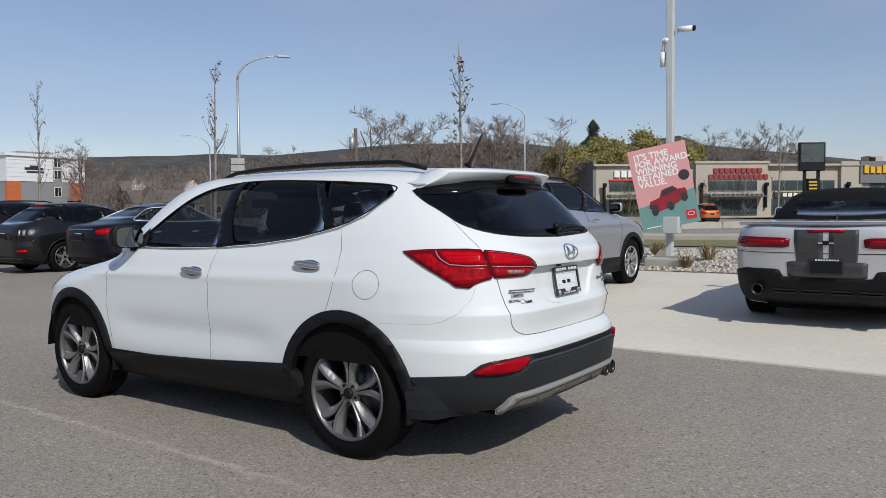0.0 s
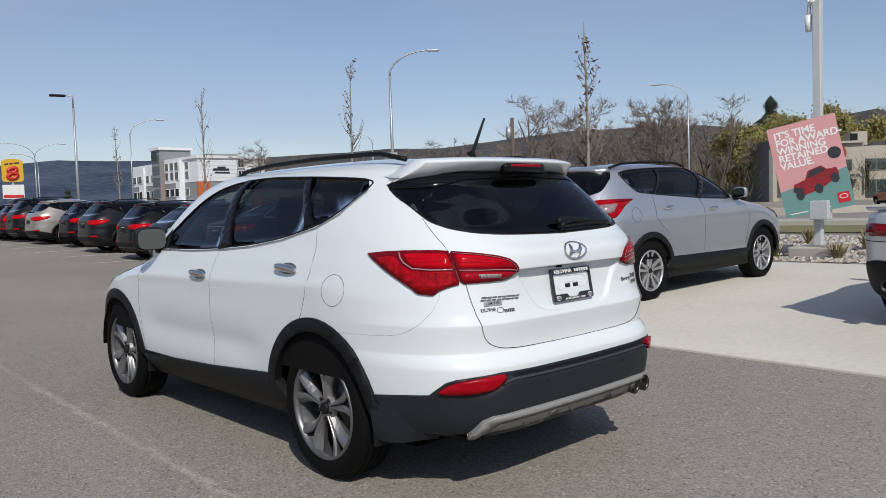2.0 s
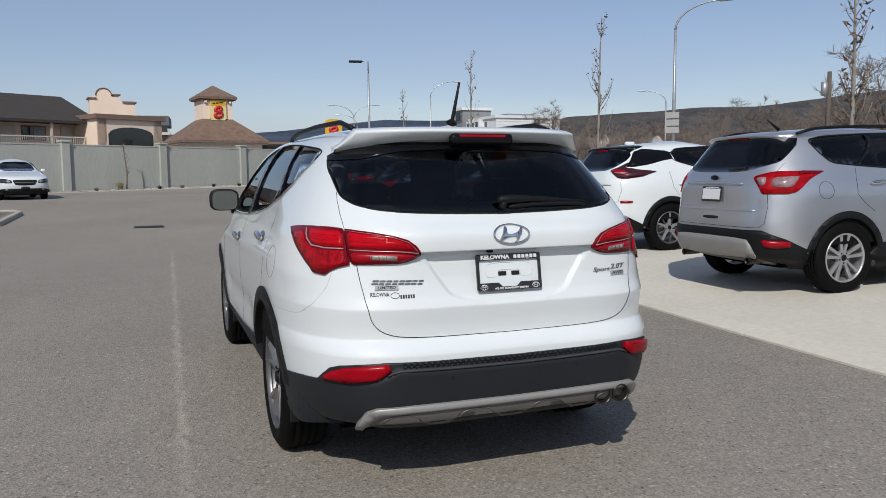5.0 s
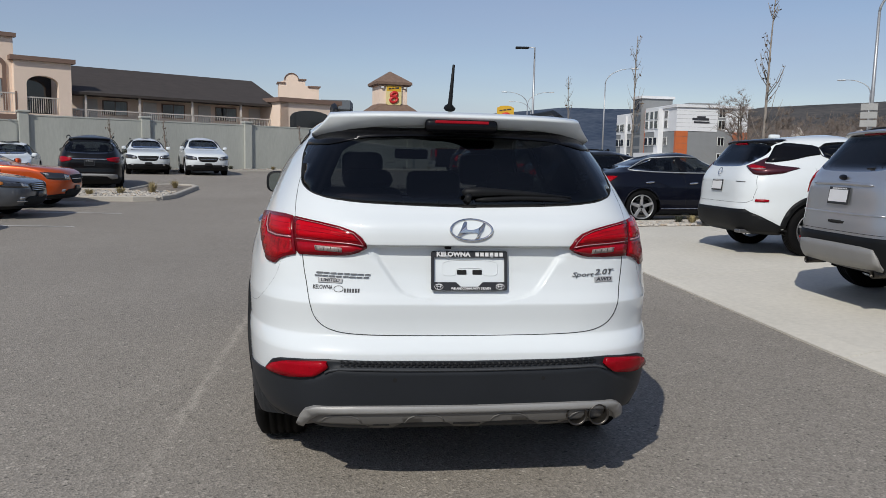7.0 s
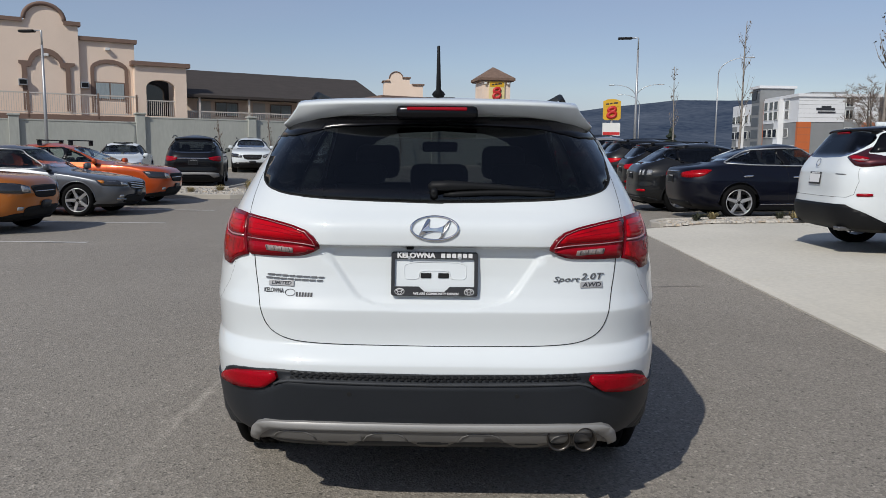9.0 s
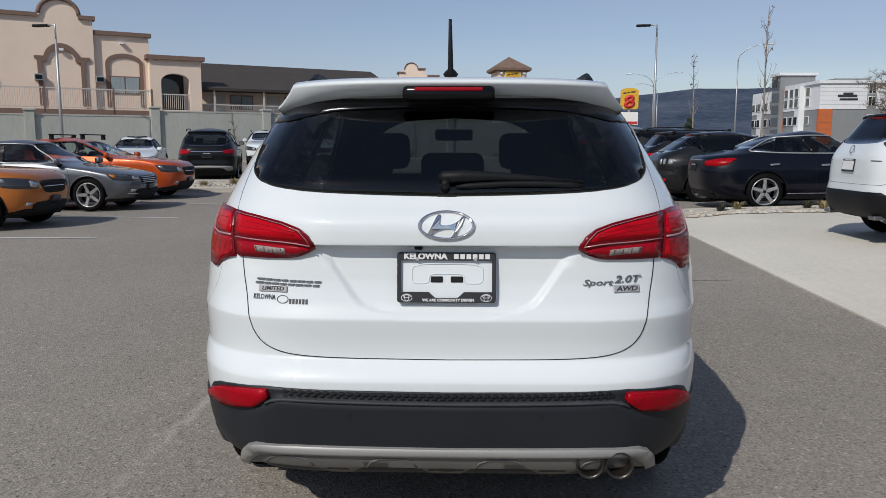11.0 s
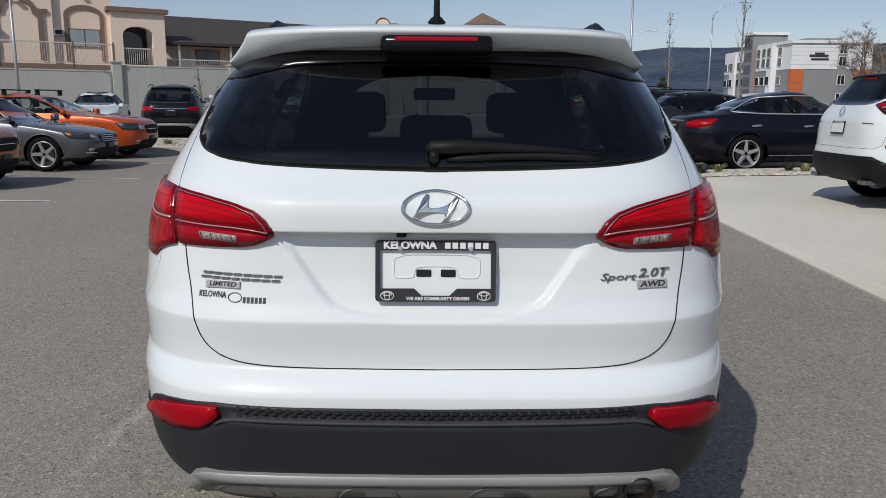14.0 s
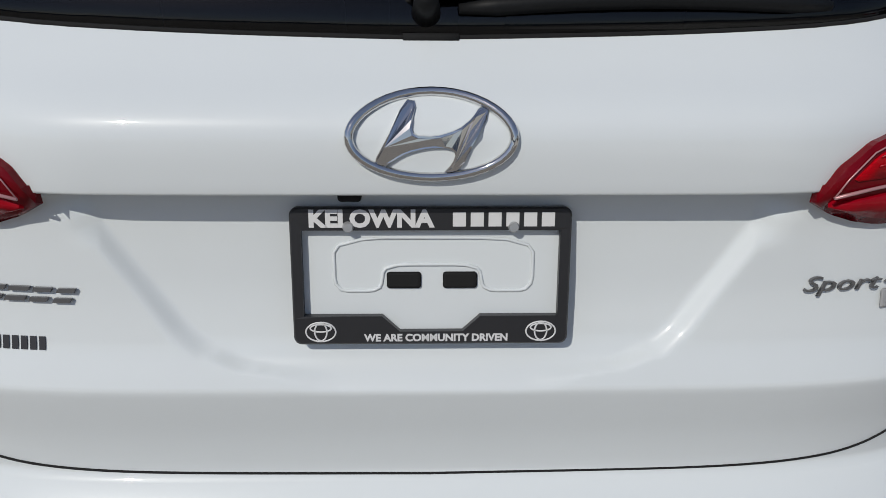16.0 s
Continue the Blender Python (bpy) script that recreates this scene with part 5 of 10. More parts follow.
    sh.patch(sh.outline([("r", 0, 0.412), ("r", 0.45, 0.417), ("r", 0.59, 0.410), ("r", 0.628, 0.385), ("r", 0.652, 0.352), ("r", 0.683, 0.352), ("r", 0.655, 0.417), ("r", 0.61, 0.440), ("r", 0.45, 0.447), ("r", 0, 0.440)], 1, 0.12), M_SKIDLIP, car, "skid_lip", 0.037, 0.03, 0.03, joined=True)
    for a, b in ((0.105, 0.245), (0.44, 0.575)):
        sh.line([("r", a - 0.012, 0.373), ("r", a + 0.004, 0.392), ("r", a + 0.03, 0.402), ("r", b - 0.03, 0.402), ("r", b - 0.004, 0.392), ("r", b + 0.012, 0.373)], 0.0035, M_SKID, car, "skid_rib", 0.026)
    # tail lamps: outer lens, inner lens, bright bars and the clear reversing lamp
    outer = [("s", -0.372, 1.172), ("s", -0.48, 1.181), ("s", -0.59, 1.185), ("r", 0.745, 1.185), ("r", 0.705, 1.180), ("r", 0.694, 1.032), ("r", 0.737, 1.019), ("r", 0.765, 1.004), ("r", 0.785, 0.984), ("s", -0.70, 0.990), ("s", -0.655, 1.014), ("s", -0.59, 1.052), ("s", -0.50, 1.100), ("s", -0.42, 1.142)]
    inner = [("r", 0.705, 1.180), ("r", 0.61, 1.168), ("r", 0.517, 1.151), ("r", 0.466, 1.135), ("r", 0.434, 1.111), ("r", 0.414, 1.079), ("r", 0.447, 1.057), ("r", 0.472, 1.045), ("r", 0.500, 1.037), ("r", 0.575, 1.034), ("r", 0.690, 1.033)]
    for o in (outer, inner):
        lens = sh.patch(sh.outline(o, 1, 0.08), M_REDFRAME, car, "tail_lamp", 0.010, 0.012, 0.03, sides=BOTH, label="red tail lamp lens")
    # lit guides above the bright bar, mottled reflectors below it
    sh.patch(sh.outline([("s", -0.578, 1.170), ("r", 0.752, 1.171), ("r", 0.716, 1.168), ("r", 0.712, 1.106), ("r", 0.770, 1.105), ("s", -0.650, 1.112), ("s", -0.612, 1.136)], 1, 0.10), M_RED, car, "lamp_upper_lens", 0.0115, 0.004, 0.03, sides=BOTH)
    sh.patch(sh.outline([("r", 0.692, 1.166), ("r", 0.61, 1.155), ("r", 0.517, 1.138), ("r", 0.472, 1.122), ("r", 0.446, 1.096), ("r", 0.52, 1.098), ("r", 0.692, 1.105)], 1, 0.10), M_RED, car, "lamp_upper_lens", 0.0115, 0.004, 0.03, sides=BOTH)
    sh.patch(sh.outline([("s", -0.425, 1.152), ("s", -0.535, 1.160), ("s", -0.575, 1.130), ("s", -0.630, 1.098), ("r", 0.775, 1.090), ("r", 0.712, 1.092), ("r", 0.704, 1.042), ("r", 0.745, 1.028), ("r", 0.775, 1.006), ("s", -0.69, 1.006), ("s", -0.60, 1.060), ("s", -0.50, 1.112)], 1, 0.08), M_REDMOTTLE, car, "lamp_lower_lens", 0.0115, 0.004, 0.03, sides=BOTH)
    sh.patch(sh.outline([("r", 0.688, 1.084), ("r", 0.50, 1.079), ("r", 0.432, 1.074), ("r", 0.478, 1.054), ("r", 0.505, 1.046), ("r", 0.684, 1.043)], 1, 0.08), M_REDDARK, car, "lamp_lower_lens", 0.0115, 0.004, 0.03, sides=BOTH)
    sh.patch(sh.outline([("r", 0.620, 1.074), ("r", 0.512, 1.071), ("r", 0.512, 1.053), ("r", 0.614, 1.053)], 1, 0.06), M_REVERSE, car, "reversing_lamp", 0.014, 0.004, 0.02, sides=BOTH, label="clear reversing lamp")
    for k in range(7):
        x = 0.524 + 0.0145 * k
        sh.line([("r", x, 1.055), ("r", x + 0.002, 1.071)], 0.0011, M_CLEAR if k % 2 else M_DARKLENS, car, "lamp_flute", 0.0150)
    # bright bars and the outline that runs round the upper lens
    sh.line([("r", 0.692, 1.095), ("r", 0.60, 1.091), ("r", 0.518, 1.089), ("r", 0.428, 1.083)], 0.0021, M_LAMPBAR, car, "lamp_bar", 0.012)
    sh.line([("r", 0.696, 1.171), ("r", 0.61, 1.160), ("r", 0.517, 1.143), ("r", 0.466, 1.126), ("r", 0.440, 1.100), ("r", 0.428, 1.083)], 0.0010, M_LAMPBAR, car, "lamp_bar", 0.012)
    sh.line([("s", -0.560, 1.174), ("s", -0.575, 1.150), ("s", -0.600, 1.128), ("s", -0.645, 1.104), ("r", 0.775, 1.098), ("r", 0.712, 1.099)], 0.0036, M_LAMPBAR, car, "lamp_bar", 0.012)
    for a, b in ((1.150, 1.121), (1.131, 1.111)):
        sh.line([("r", 0.690, a - 0.002), ("r", 0.58, (a + b) / 2 + 0.003), ("r", 0.475, b)], 0.0013, M_REDDARK, car, "lamp_rib", 0.0118)
        sh.line([("s", -0.606, a + 0.002), ("r", 0.775, a), ("r", 0.716, a)], 0.0013, M_REDDARK, car, "lamp_rib", 0.0118)
    # bumper reflectors
    sh.patch(sh.outline([("r", 0.562, 0.598), ("r", 0.570, 0.624), ("r", 0.66, 0.617), ("r", 0.74, 0.605), ("r", 0.780, 0.588), ("r", 0.805, 0.560), ("r", 0.800, 0.549), ("r", 0.72, 0.545), ("r", 0.655, 0.554), ("r", 0.612, 0.561)], 1, 0.12), M_REFLECTOR, car, "reflector", 0.024, 0.012, 0.03, sides=BOTH, label="red bumper reflector")
    # spoiler over the rear window
    rows = []
    for t in [i / 20 for i in range(21)] + [1.03, 1.07, 1.10, 1.12, 1.14]:
        k = max(0.0, (t - 1) / 0.14)
        x = 0.572 * min(t, 1) + 0.080 * k
        tip = -0.640 + 0.155 * min(t, 1) ** 4 + 0.105 * k
        ztip = 1.612 - 0.006 * min(t, 1) ** 2 - 0.072 * k ** 0.8
        low = float(np.interp(x, [0, 0.17, 0.36, 0.49, 0.56, 0.66], [1.574, 1.573, 1.565, 1.550, 1.530, 1.514]))
        top0 = 1.660 - 0.056 * min(t, 1) ** 4 - 0.034 * k
        rows.append([(x * 0.97, -0.10, top0 - 0.004), (x * 0.985, -0.30, top0 - 0.012 - 0.02 * k), (x * 0.997, tip + 0.06, ztip + 0.020 * (1 - k)), (x, tip + 0.012, ztip + 0.008 * (1 - k)), (x, tip, ztip), (x, tip + 0.004, ztip - 0.008), (x * 0.995, tip + 0.045, low), (x * 0.985, tip + 0.15, low - 0.006)])
    rows = [[(-p[0], p[1], p[2]) for p in r] for r in rows[:0:-1]] + rows
    k = len(rows[0])
    vs = [p for r in rows for p in r]
    fs = [(i * k + j, (i + 1) * k + j, (i + 1) * k + j + 1, i * k + j + 1) for i in range(len(rows) - 1) for j in range(k - 1)]
    fs += [tuple(range(k))[::-1], tuple((len(rows) - 1) * k + j for j in range(k))]
    mesh_part("spoiler", vs, [f[::-1] for f in fs], M_WHITE, car, "white roof spoiler over the rear window")
    bm = bmesh.new()
    box(bm, -0.160, -0.640, 1.543, 0.160, -0.590, 1.600, 0.018)
    bl = part("brake_lamp_housing", bm, M_FRIT, car, smooth=True)
    bm = bmesh.new()
    box(bm, -0.118, -0.6435, 1.580, 0.118, -0.60, 1.593, 0.004)
    part("brake_lamp", bm, M_REDDARK, bl, "red high brake lamp")
    # aerial, rails
    tube_part("aerial", [(0, -0.235, 1.672), (0, -0.25, 1.69), (0, -0.345, 1.865)], 0.008, M_TRIM, car, radii=[0.03, 0.011, 0.006])
    for sd in BOTH:
        pts = []
        for i in range(29):
            t = i / 28
            y = -0.30 + 1.80 * t
            z = float(np.interp(y, [-0.4, -0.1, 0.5, 1.0, 1.3, 1.6], [1.640, 1.662, 1.670, 1.664, 1.646, 1.61]))
            pts.append((sd * (0.560 - 0.02 * abs(2 * t - 1) ** 3 + 0.03 * t * (1 - t)), y, z + 0.028 * min(1, 9 * min(t, 1 - t)) - 0.014))
        tube_part("roof_rail", pts, 0.0135, M_TRIM, car, "black roof rail")
    # wiper
    bm = bmesh.new()
    bmesh.ops.create_cone(bm, cap_ends=True, segments=16, radius1=0.016, radius2=0.012, depth=0.045, matrix=Matrix.Translation((-0.005, -0.868, 1.268)) @ Matrix.Rotation(radians(60), 4, "X"))
    wp = part("wiper", bm, M_TRIM, car, smooth=True)
    def on_glass(x, z, off):
        p = sh.at(np.array([abs(x) / (sh.F * float(sh.w(z)))]), np.array([z]))[0]
        return (x, p[1] - off, z)
    vs, fs = tube([on_glass(-0.022, 1.288, 0.036), on_glass(-0.012, 1.293, 0.044), on_glass(0.05, 1.296, 0.044), on_glass(0.14, 1.295, 0.036), on_glass(0.26, 1.290, 0.028), on_glass(0.44, 1.276, 0.018)], 0.014, 8, radii=[0.013, 0.020, 0.020, 0.015, 0.011, 0.006])
    mesh_part("wiper_arm", vs, fs, M_TRIM, wp)
    vs, fs = tube([on_glass(0.03 + 0.41 * i / 10, 1.262 + 0.008 * math.sin(math.pi * i / 10) + 0.004 * i / 10, 0.016) for i in range(11)], 0.008, 6, radii=[0.006] + [0.011] * 9 + [0.006])
    mesh_part("wiper_blade", vs, fs, M_TRIM, wp)
    # door handles and mirrors
    for y, z in ((0.265, 1.087), (1.280, 1.018)):
        bm = bmesh.new()
        handle_part(sh, car, y, z, M_CHROME, length=0.215)
        q = sh.q_of("s", y, z)
        n = [(y + 0.085 * math.cos(a), z - 0.004 + 0.030 * math.sin(a)) for a in [2 * math.pi * i / 18 for i in range(18)]]
        sh.patch([(sh.q_of("s", a, b), b) for a, b in n], M_CUP, car, "handle_cup", 0.0015, 0.003, 0.06, sides=BOTH)
    for sd in BOTH:
        mirror_part(car, sd, sd * 0.865, 1.985, 1.228, M_TRIM, 0.96)
    # exhaust
    for x in (0.462, 0.556):
        vs, fs = lathe([(-0.70, 0.040), (-0.93, 0.041), (-0.963, 0.045), (-0.966, 0.041), (-0.95, 0.036), (-0.80, 0.034), (-0.80, 0.001)], 24, "y", (x, -0.012, 0.379))
        mesh_part("exhaust_tip", vs, [f[::-1] for f in fs], M_EXHAUST, car, "round sooty exhaust tip")
    # bumper ends behind the rear wheels, mud flaps
    ys = [-0.424 - 0.236 * i / 8 for i in range(9)]
    skin = [abs(float(sh.at(np.array([sh.q_of("s", y, 0.50)]), np.array([0.50]))[0][0])) + 0.004 for y in ys]
    for sd in BOTH:
        vs = [(sd * x, y, z) for y, s, f in zip(ys, skin, [0, 0, 0, 0, 0.05, 0.2, 0.45, 0.75, 1]) for x, z in ((0.70, 0.50), (s - 0.006 * f, 0.50), (s - 0.002 - 0.02 * f, 0.42), (s - 0.012 - 0.045 * f, 0.34 + 0.01 * f), (s - 0.034 - 0.075 * f, 0.285 + 0.02 * f), (0.70, 0.272 + 0.02 * f))]
        fs = [tuple(i * 6 + k for k in (j, (j + 1) % 6)) + tuple((i + 1) * 6 + k for k in ((j + 1) % 6, j)) for i in range(8) for j in range(6)]
        fs += [tuple(range(6)), tuple(48 + j for j in range(6))]
        mesh_part("bumper_end", vs, fs if sd > 0 else [f[::-1] for f in fs], M_BUMPER, car, smooth=False)
    for sd in BOTH:
        for y in (-0.420, 2.275):
            box_part("mud_flap", (min(sd * 0.76, sd * 0.90), y - 0.010, 0.25), (max(sd * 0.76, sd * 0.90), y + 0.010, 0.44), M_TRIM, car, 0.004)
    # badge: an oval ring with a slanted figure in it
    eq = lambda x, z: (x, float(sh.at(np.array([abs(x) / (sh.F * 0.88)]), np.array([z]))[0][1]), z)
    ring = [eq(0.0845 * math.cos(a), 1.146 + 0.0410 * math.sin(a)) for a in [2 * math.pi * i / 44 for i in range(44)]]
    badge = tube_part("emblem", [(p[0], p[1] - 0.004, p[2]) for p in ring], 0.0050, M_CHROME, car, "oval chrome emblem", closed=True)
    figure = [(-0.028, 0.034), (-0.015, 0.033), (-0.021, 0.012), (-0.018, 0.002), (0.004, 0.001), (0.027, 0.008), (0.041, 0.018), (0.050, 0.029), (0.060, 0.024), (0.044, -0.002), (0.031, -0.032), (0.011, -0.038), (0.021, -0.027), (0.025, -0.016), (0.018, -0.010), (-0.003, -0.010), (-0.025, -0.015), (-0.039, -0.023), (-0.050, -0.031), (-0.060, -0.026), (-0.047, -0.003)]
    bm = bmesh.new()
    face = bm.faces.new([bm.verts.new((x, eq(x, 1.146 + z)[1] - 0.001, 1.146 + z)) for x, z in rounded(figure, 1, 0.22)])
    top = bmesh.ops.extrude_face_region(bm, geom=[face])["geom"]
    lid = [v for v in top if isinstance(v, bmesh.types.BMVert)]
    bmesh.ops.translate(bm, verts=lid, vec=(0, -0.0055, 0))
    bmesh.ops.bevel(bm, geom=[e for e in bm.edges if all(v in lid for v in e.verts)], offset=0.0022, segments=2, affect="EDGES")
    bmesh.ops.recalc_face_normals(bm, faces=bm.faces)
    part("emblem_figure", bm, M_CHROME, badge)
    tube_part("window_seal", [eq(x, 1.2335) for x in (-0.03, -0.01, 0.01, 0.03)], 0.0042, M_GAP, car)
    # plate holder with a printed frame
    m = Matrix.Translation((0, -0.921, 0.978)) @ Matrix.Rotation(radians(90 - 9.5), 4, "X")
    w, h = 0.157, 0.080
    def ray_hit(poly, a):
        dx, dy, best = math.cos(a), math.sin(a), 9.0
        for (ax, ay), (bx, by) in zip(poly, poly[1:] + poly[:1]):
            det = dx * (ay - by) - dy * (ax - bx)
            if abs(det) > 1e-9:
                r, k = (ax * (ay - by) - ay * (ax - bx)) / det, (dx * ay - dy * ax) / det
                if r > 0 and -1e-6 <= k <= 1 + 1e-6:
                    best = min(best, r)
        return best * dx, best * dy
    rim = [(sx * (w - 0.009) + 0.009 * math.cos(b), sy * (h - 0.009) + 0.009 * math.sin(b)) for sx, sy, b0 in ((1, 1, 0), (-1, 1, 90), (-1, -1, 180), (1, -1, 270)) for b in [radians(b0 + 22.5 * i) for i in range(5)]]
    hole = [(0.1445, h - 0.026), (-0.1445, h - 0.026), (-0.1445, -h + 0.034), (-0.056, -h + 0.034), (-0.036, -h + 0.0155), (0.036, -h + 0.0155), (0.056, -h + 0.034), (0.1445, -h + 0.034)]
    turns = sorted({round(math.atan2(y, x), 6) for x, y in rim + hole})
    loops = [[m @ Vector((*ray_hit(rim, a), -0.004)) for a in turns], [m @ Vector((*ray_hit(rim, a), 0.004)) for a in turns]]
    loops += [[m @ Vector((x * 0.988, y * 0.976, 0.006)) for x, y in [ray_hit(rim, a) for a in turns]], [m @ Vector((*ray_hit(hole, a), 0.0055)) for a in turns], [m @ Vector((*ray_hit(hole, a), -0.004)) for a in turns]]
    n = len(turns)
    fr = mesh_part("plate_frame", [v for lp in loops for v in lp], [(i * n + j, i * n + (j + 1) % n, (i + 1) * n + (j + 1) % n, (i + 1) * n + j) for i in range(4) for j in range(n)], M_PLATEFRAME, car, "black dealer plate frame with white print", smooth=False)
    bm = bmesh.new()
    box(bm, -w + 0.008, -h + 0.012, -0.010, w - 0.008, h - 0.02, -0.0065, 0.0, m)
    back = part("plate_backing", bm, M_WHITE, fr)
    # pressed outline in the backing, stepping up over the clips
    path = rounded([(-0.110, 0.043), (0.116, 0.043), (0.116, -0.019), (0.060, -0.019), (0.054, 0.012), (-0.053, 0.012), (-0.058, -0.019), (-0.110, -0.019)], 2, 0.16)
    tube_part("pressed_rib", [m @ Vector((x, y, -0.0062)) for x, y in path], 0.0021, M_WHITE, fr, closed=True)
    for x in (-0.031, 0.033):
        box_part("plate_clip", (x - 0.0195, -0.0155, -0.007), (x + 0.0195, 0.0035, -0.003), M_GAP, fr, 0.003, m)
    for x in (-0.092, 0.092):
        bm = bmesh.new()
        bmesh.ops.create_cone(bm, cap_ends=True, segments=14, radius1=0.0068, radius2=0.005, depth=0.005, matrix=m @ Matrix.Translation((x, h - 0.022, 0.0075)))
        part("screw", bm, M_STEEL, fr)
    lettering("print", "KELOWNA", 0.0262, m @ Matrix.Translation((-0.067, h - 0.0135, 0.0058)), M_LETTER, fr, 0.0004, wide=1.06, bold=0.05)
    for i in range(6):
        x = 0.024 + i * 0.0198
        box_part("print", (x, h - 0.0215, 0.0055), (x + 0.0145, h - 0.0055, 0.0064), M_LETTER, fr, 0, m)
    lettering("print", "WE ARE COMMUNITY DRIVEN", 0.0118, m @ Matrix.Translation((0.006, -h + 0.0078, 0.0058)), M_LETTER, fr, 0.0003, wide=1.02, bold=0.04)
    for x in (-0.126, 0.126):
        for rx, rz, ox in ((0.017, 0.0115, 0), (0.007, 0.0105, 0), (0.012, 0.0045, 0.0045)):
            tube_part("print_mark", [m @ Vector((x + rx * math.cos(a), -h + 0.0155 + ox + rz * math.sin(a), 0.0056)) for a in [2 * math.pi * i / 24 for i in range(24)]], 0.0012, M_LETTER, fr, seg=5, closed=True)
    # lock button above the plate
    box_part("gate_button", (-0.102, -0.922, 1.066), (-0.076, -0.895, 1.080), M_GAP, car, 0.004)
    # lettering on the tailgate
    def gate(x, z, off=0.0):
        q = abs(x) / (sh.F * float(sh.w(z)))
        p, n = sh.at(np.array([q]), np.array([z]))[0], sh.normal(np.array([q]), np.array([z]))[0]
        n = Vector((math.copysign(n[0], x), n[1], n[2]))
        X = Vector((0, 0, 1)).cross(n).normalized()
        Y = n.cross(X).normalized()
        o = Vector((x, p[1], z)) + n * off
        return Matrix(((X.x, Y.x, n.x, o.x), (X.y, Y.y, n.y, o.y), (X.z, Y.z, n.z, o.z), (0, 0, 0, 1)))
    for i, wd in enumerate((0.027, 0.022, 0.023, 0.020, 0.022, 0.024, 0.021, 0.020)):
        mm = gate(-0.604 + i * 0.0270, 0.960 - 0.0008 * i, 0.002)
        u, h = wd / 2, 0.0085
        k = 0.5 * h
        for lo, hi in ((-h, -h + 0.0052), (h - 0.0052, h)):
            ring = [(-u + k * lo / h, lo), (u + k * lo / h, lo), (u + k * hi / h, hi), (-u + k * hi / h, hi)]
            vs = [mm @ Vector((x, y, 0)) for x, y in ring] + [mm @ Vector((x, y, 0.004)) for x, y in ring]
            mesh_part("model_badge", vs, [(4, 5, 6, 7)] + [(j, (j + 1) % 4, 4 + (j + 1) % 4, 4 + j) for j in range(4)], M_BADGE, car, "" if i else "raised chrome badge bar", smooth=False)
    bm = bmesh.new()
    mm = gate(-0.560, 0.936, 0.001)
    box(bm, -0.049, -0.0105, 0, 0.049, 0.0105, 0.003, 0.002, mm)
    lb = part("trim_badge", bm, M_BADGEPLATE, car)
    lettering("print", "LIMITED", 0.0175, gate(-0.560, 0.936, 0.0045), M_STICKER, lb, 0.0004, wide=1.22, shear=0.15)
    lettering("dealer_decal", "KELOWNA", 0.0225, gate(-0.590, 0.908, 0.001), M_STICKER, car, 0.0003, wide=0.72)
    for i in range(6):
        box_part("dealer_decal", (-0.0045, -0.008, 0), (0.0030, 0.008, 0.0006), M_STICKER, car, 0, gate(-0.501 + i * 0.0108, 0.897, 0.001))
    tube_part("dealer_decal", [gate(-0.527, 0.903, 0.0015) @ Vector((0.0185 * math.cos(a), 0.0125 * math.sin(a), 0)) for a in [2 * math.pi * i / 20 for i in range(20)]], 0.0012, M_STICKER, car, seg=5, closed=True)
    lettering("trim_badge", "Sport", 0.0265, gate(0.478, 0.962, 0.0028), M_BADGE, car, 0.0018, "raised chrome lettering", 0.3, 1.62, -0.004)
    lettering("trim_badge", "2.0T", 0.0325, gate(0.574, 0.971, 0.0028), M_BADGE, car, 0.0018, "raised chrome lettering", 0.28, 1.44, 0.002)
    bm = bmesh.new()
    box(bm, -0.044, -0.0115, 0, 0.044, 0.0115, 0.003, 0.002, gate(0.575, 0.941, 0.001))
    ab = part("drive_badge", bm, M_BADGEPLATE, car)
    lettering("print", "AWD", 0.021, gate(0.575, 0.941, 0.0045), M_STICKER, ab, 0.0005, "", 0.2, 1.4)
    # inside
    box_part("floor_pan", (-0.66, -0.45, 0.20), (0.66, wb + 0.5, 0.52), M_UNDER, car)
    # Unseen box under the tail, added to keep light off the ground.
    box_part("spare_wheel_well", (-0.68, -0.86, 0.31), (0.68, -0.45, 0.50), M_UNDER, car, 0.03)
    box_part("cargo_floor", (-0.66, -0.84, 0.5), (0.66, 0.05, 0.76), M_SEAT, car, 0.01)
    seats(car, wb, 0.52, (1.18, 0.22), 0.38)
    box_part("dashboard", (-0.70, 1.95, 0.6), (0.70, 2.35, 1.12), M_SEAT, car, 0.06)
    box_part("cabin_mirror", (-0.13, 1.60, 1.425), (0.11, 1.64, 1.495), M_TRIM, car, 0.014)
    bm = bmesh.new()
    box(bm, -0.15, 0.30, 1.20, 0.15, 0.42, 1.36, 0.04)
    part("seat_headrest", bm, M_SEAT, car, smooth=True)
    tube_part("steering_wheel", [(-0.38 + 0.185 * math.cos(a), 1.72 + 0.08 * math.sin(a), 1.02 + 0.165 * math.sin(a)) for a in [2 * math.pi * i / 24 for i in range(24)]], 0.015, M_TRIM, car, closed=True)
    for y in (0, wb):
        n = 16
        vs = [(x, y + (ar + 0.012) * math.cos(math.pi * i / n), R + (ar + 0.012) * math.sin(math.pi * i / n)) for i in range(n + 1) for x in (0.50, 0.915)]
        fs = [(2 * i, 2 * i + 1, 2 * i + 3, 2 * i + 2) for i in range(n)]
        for sd in BOTH:
            mesh_part("wheel_liner", [(v[0] * sd, v[1], v[2]) for v in vs], fs, M_UNDER, car)
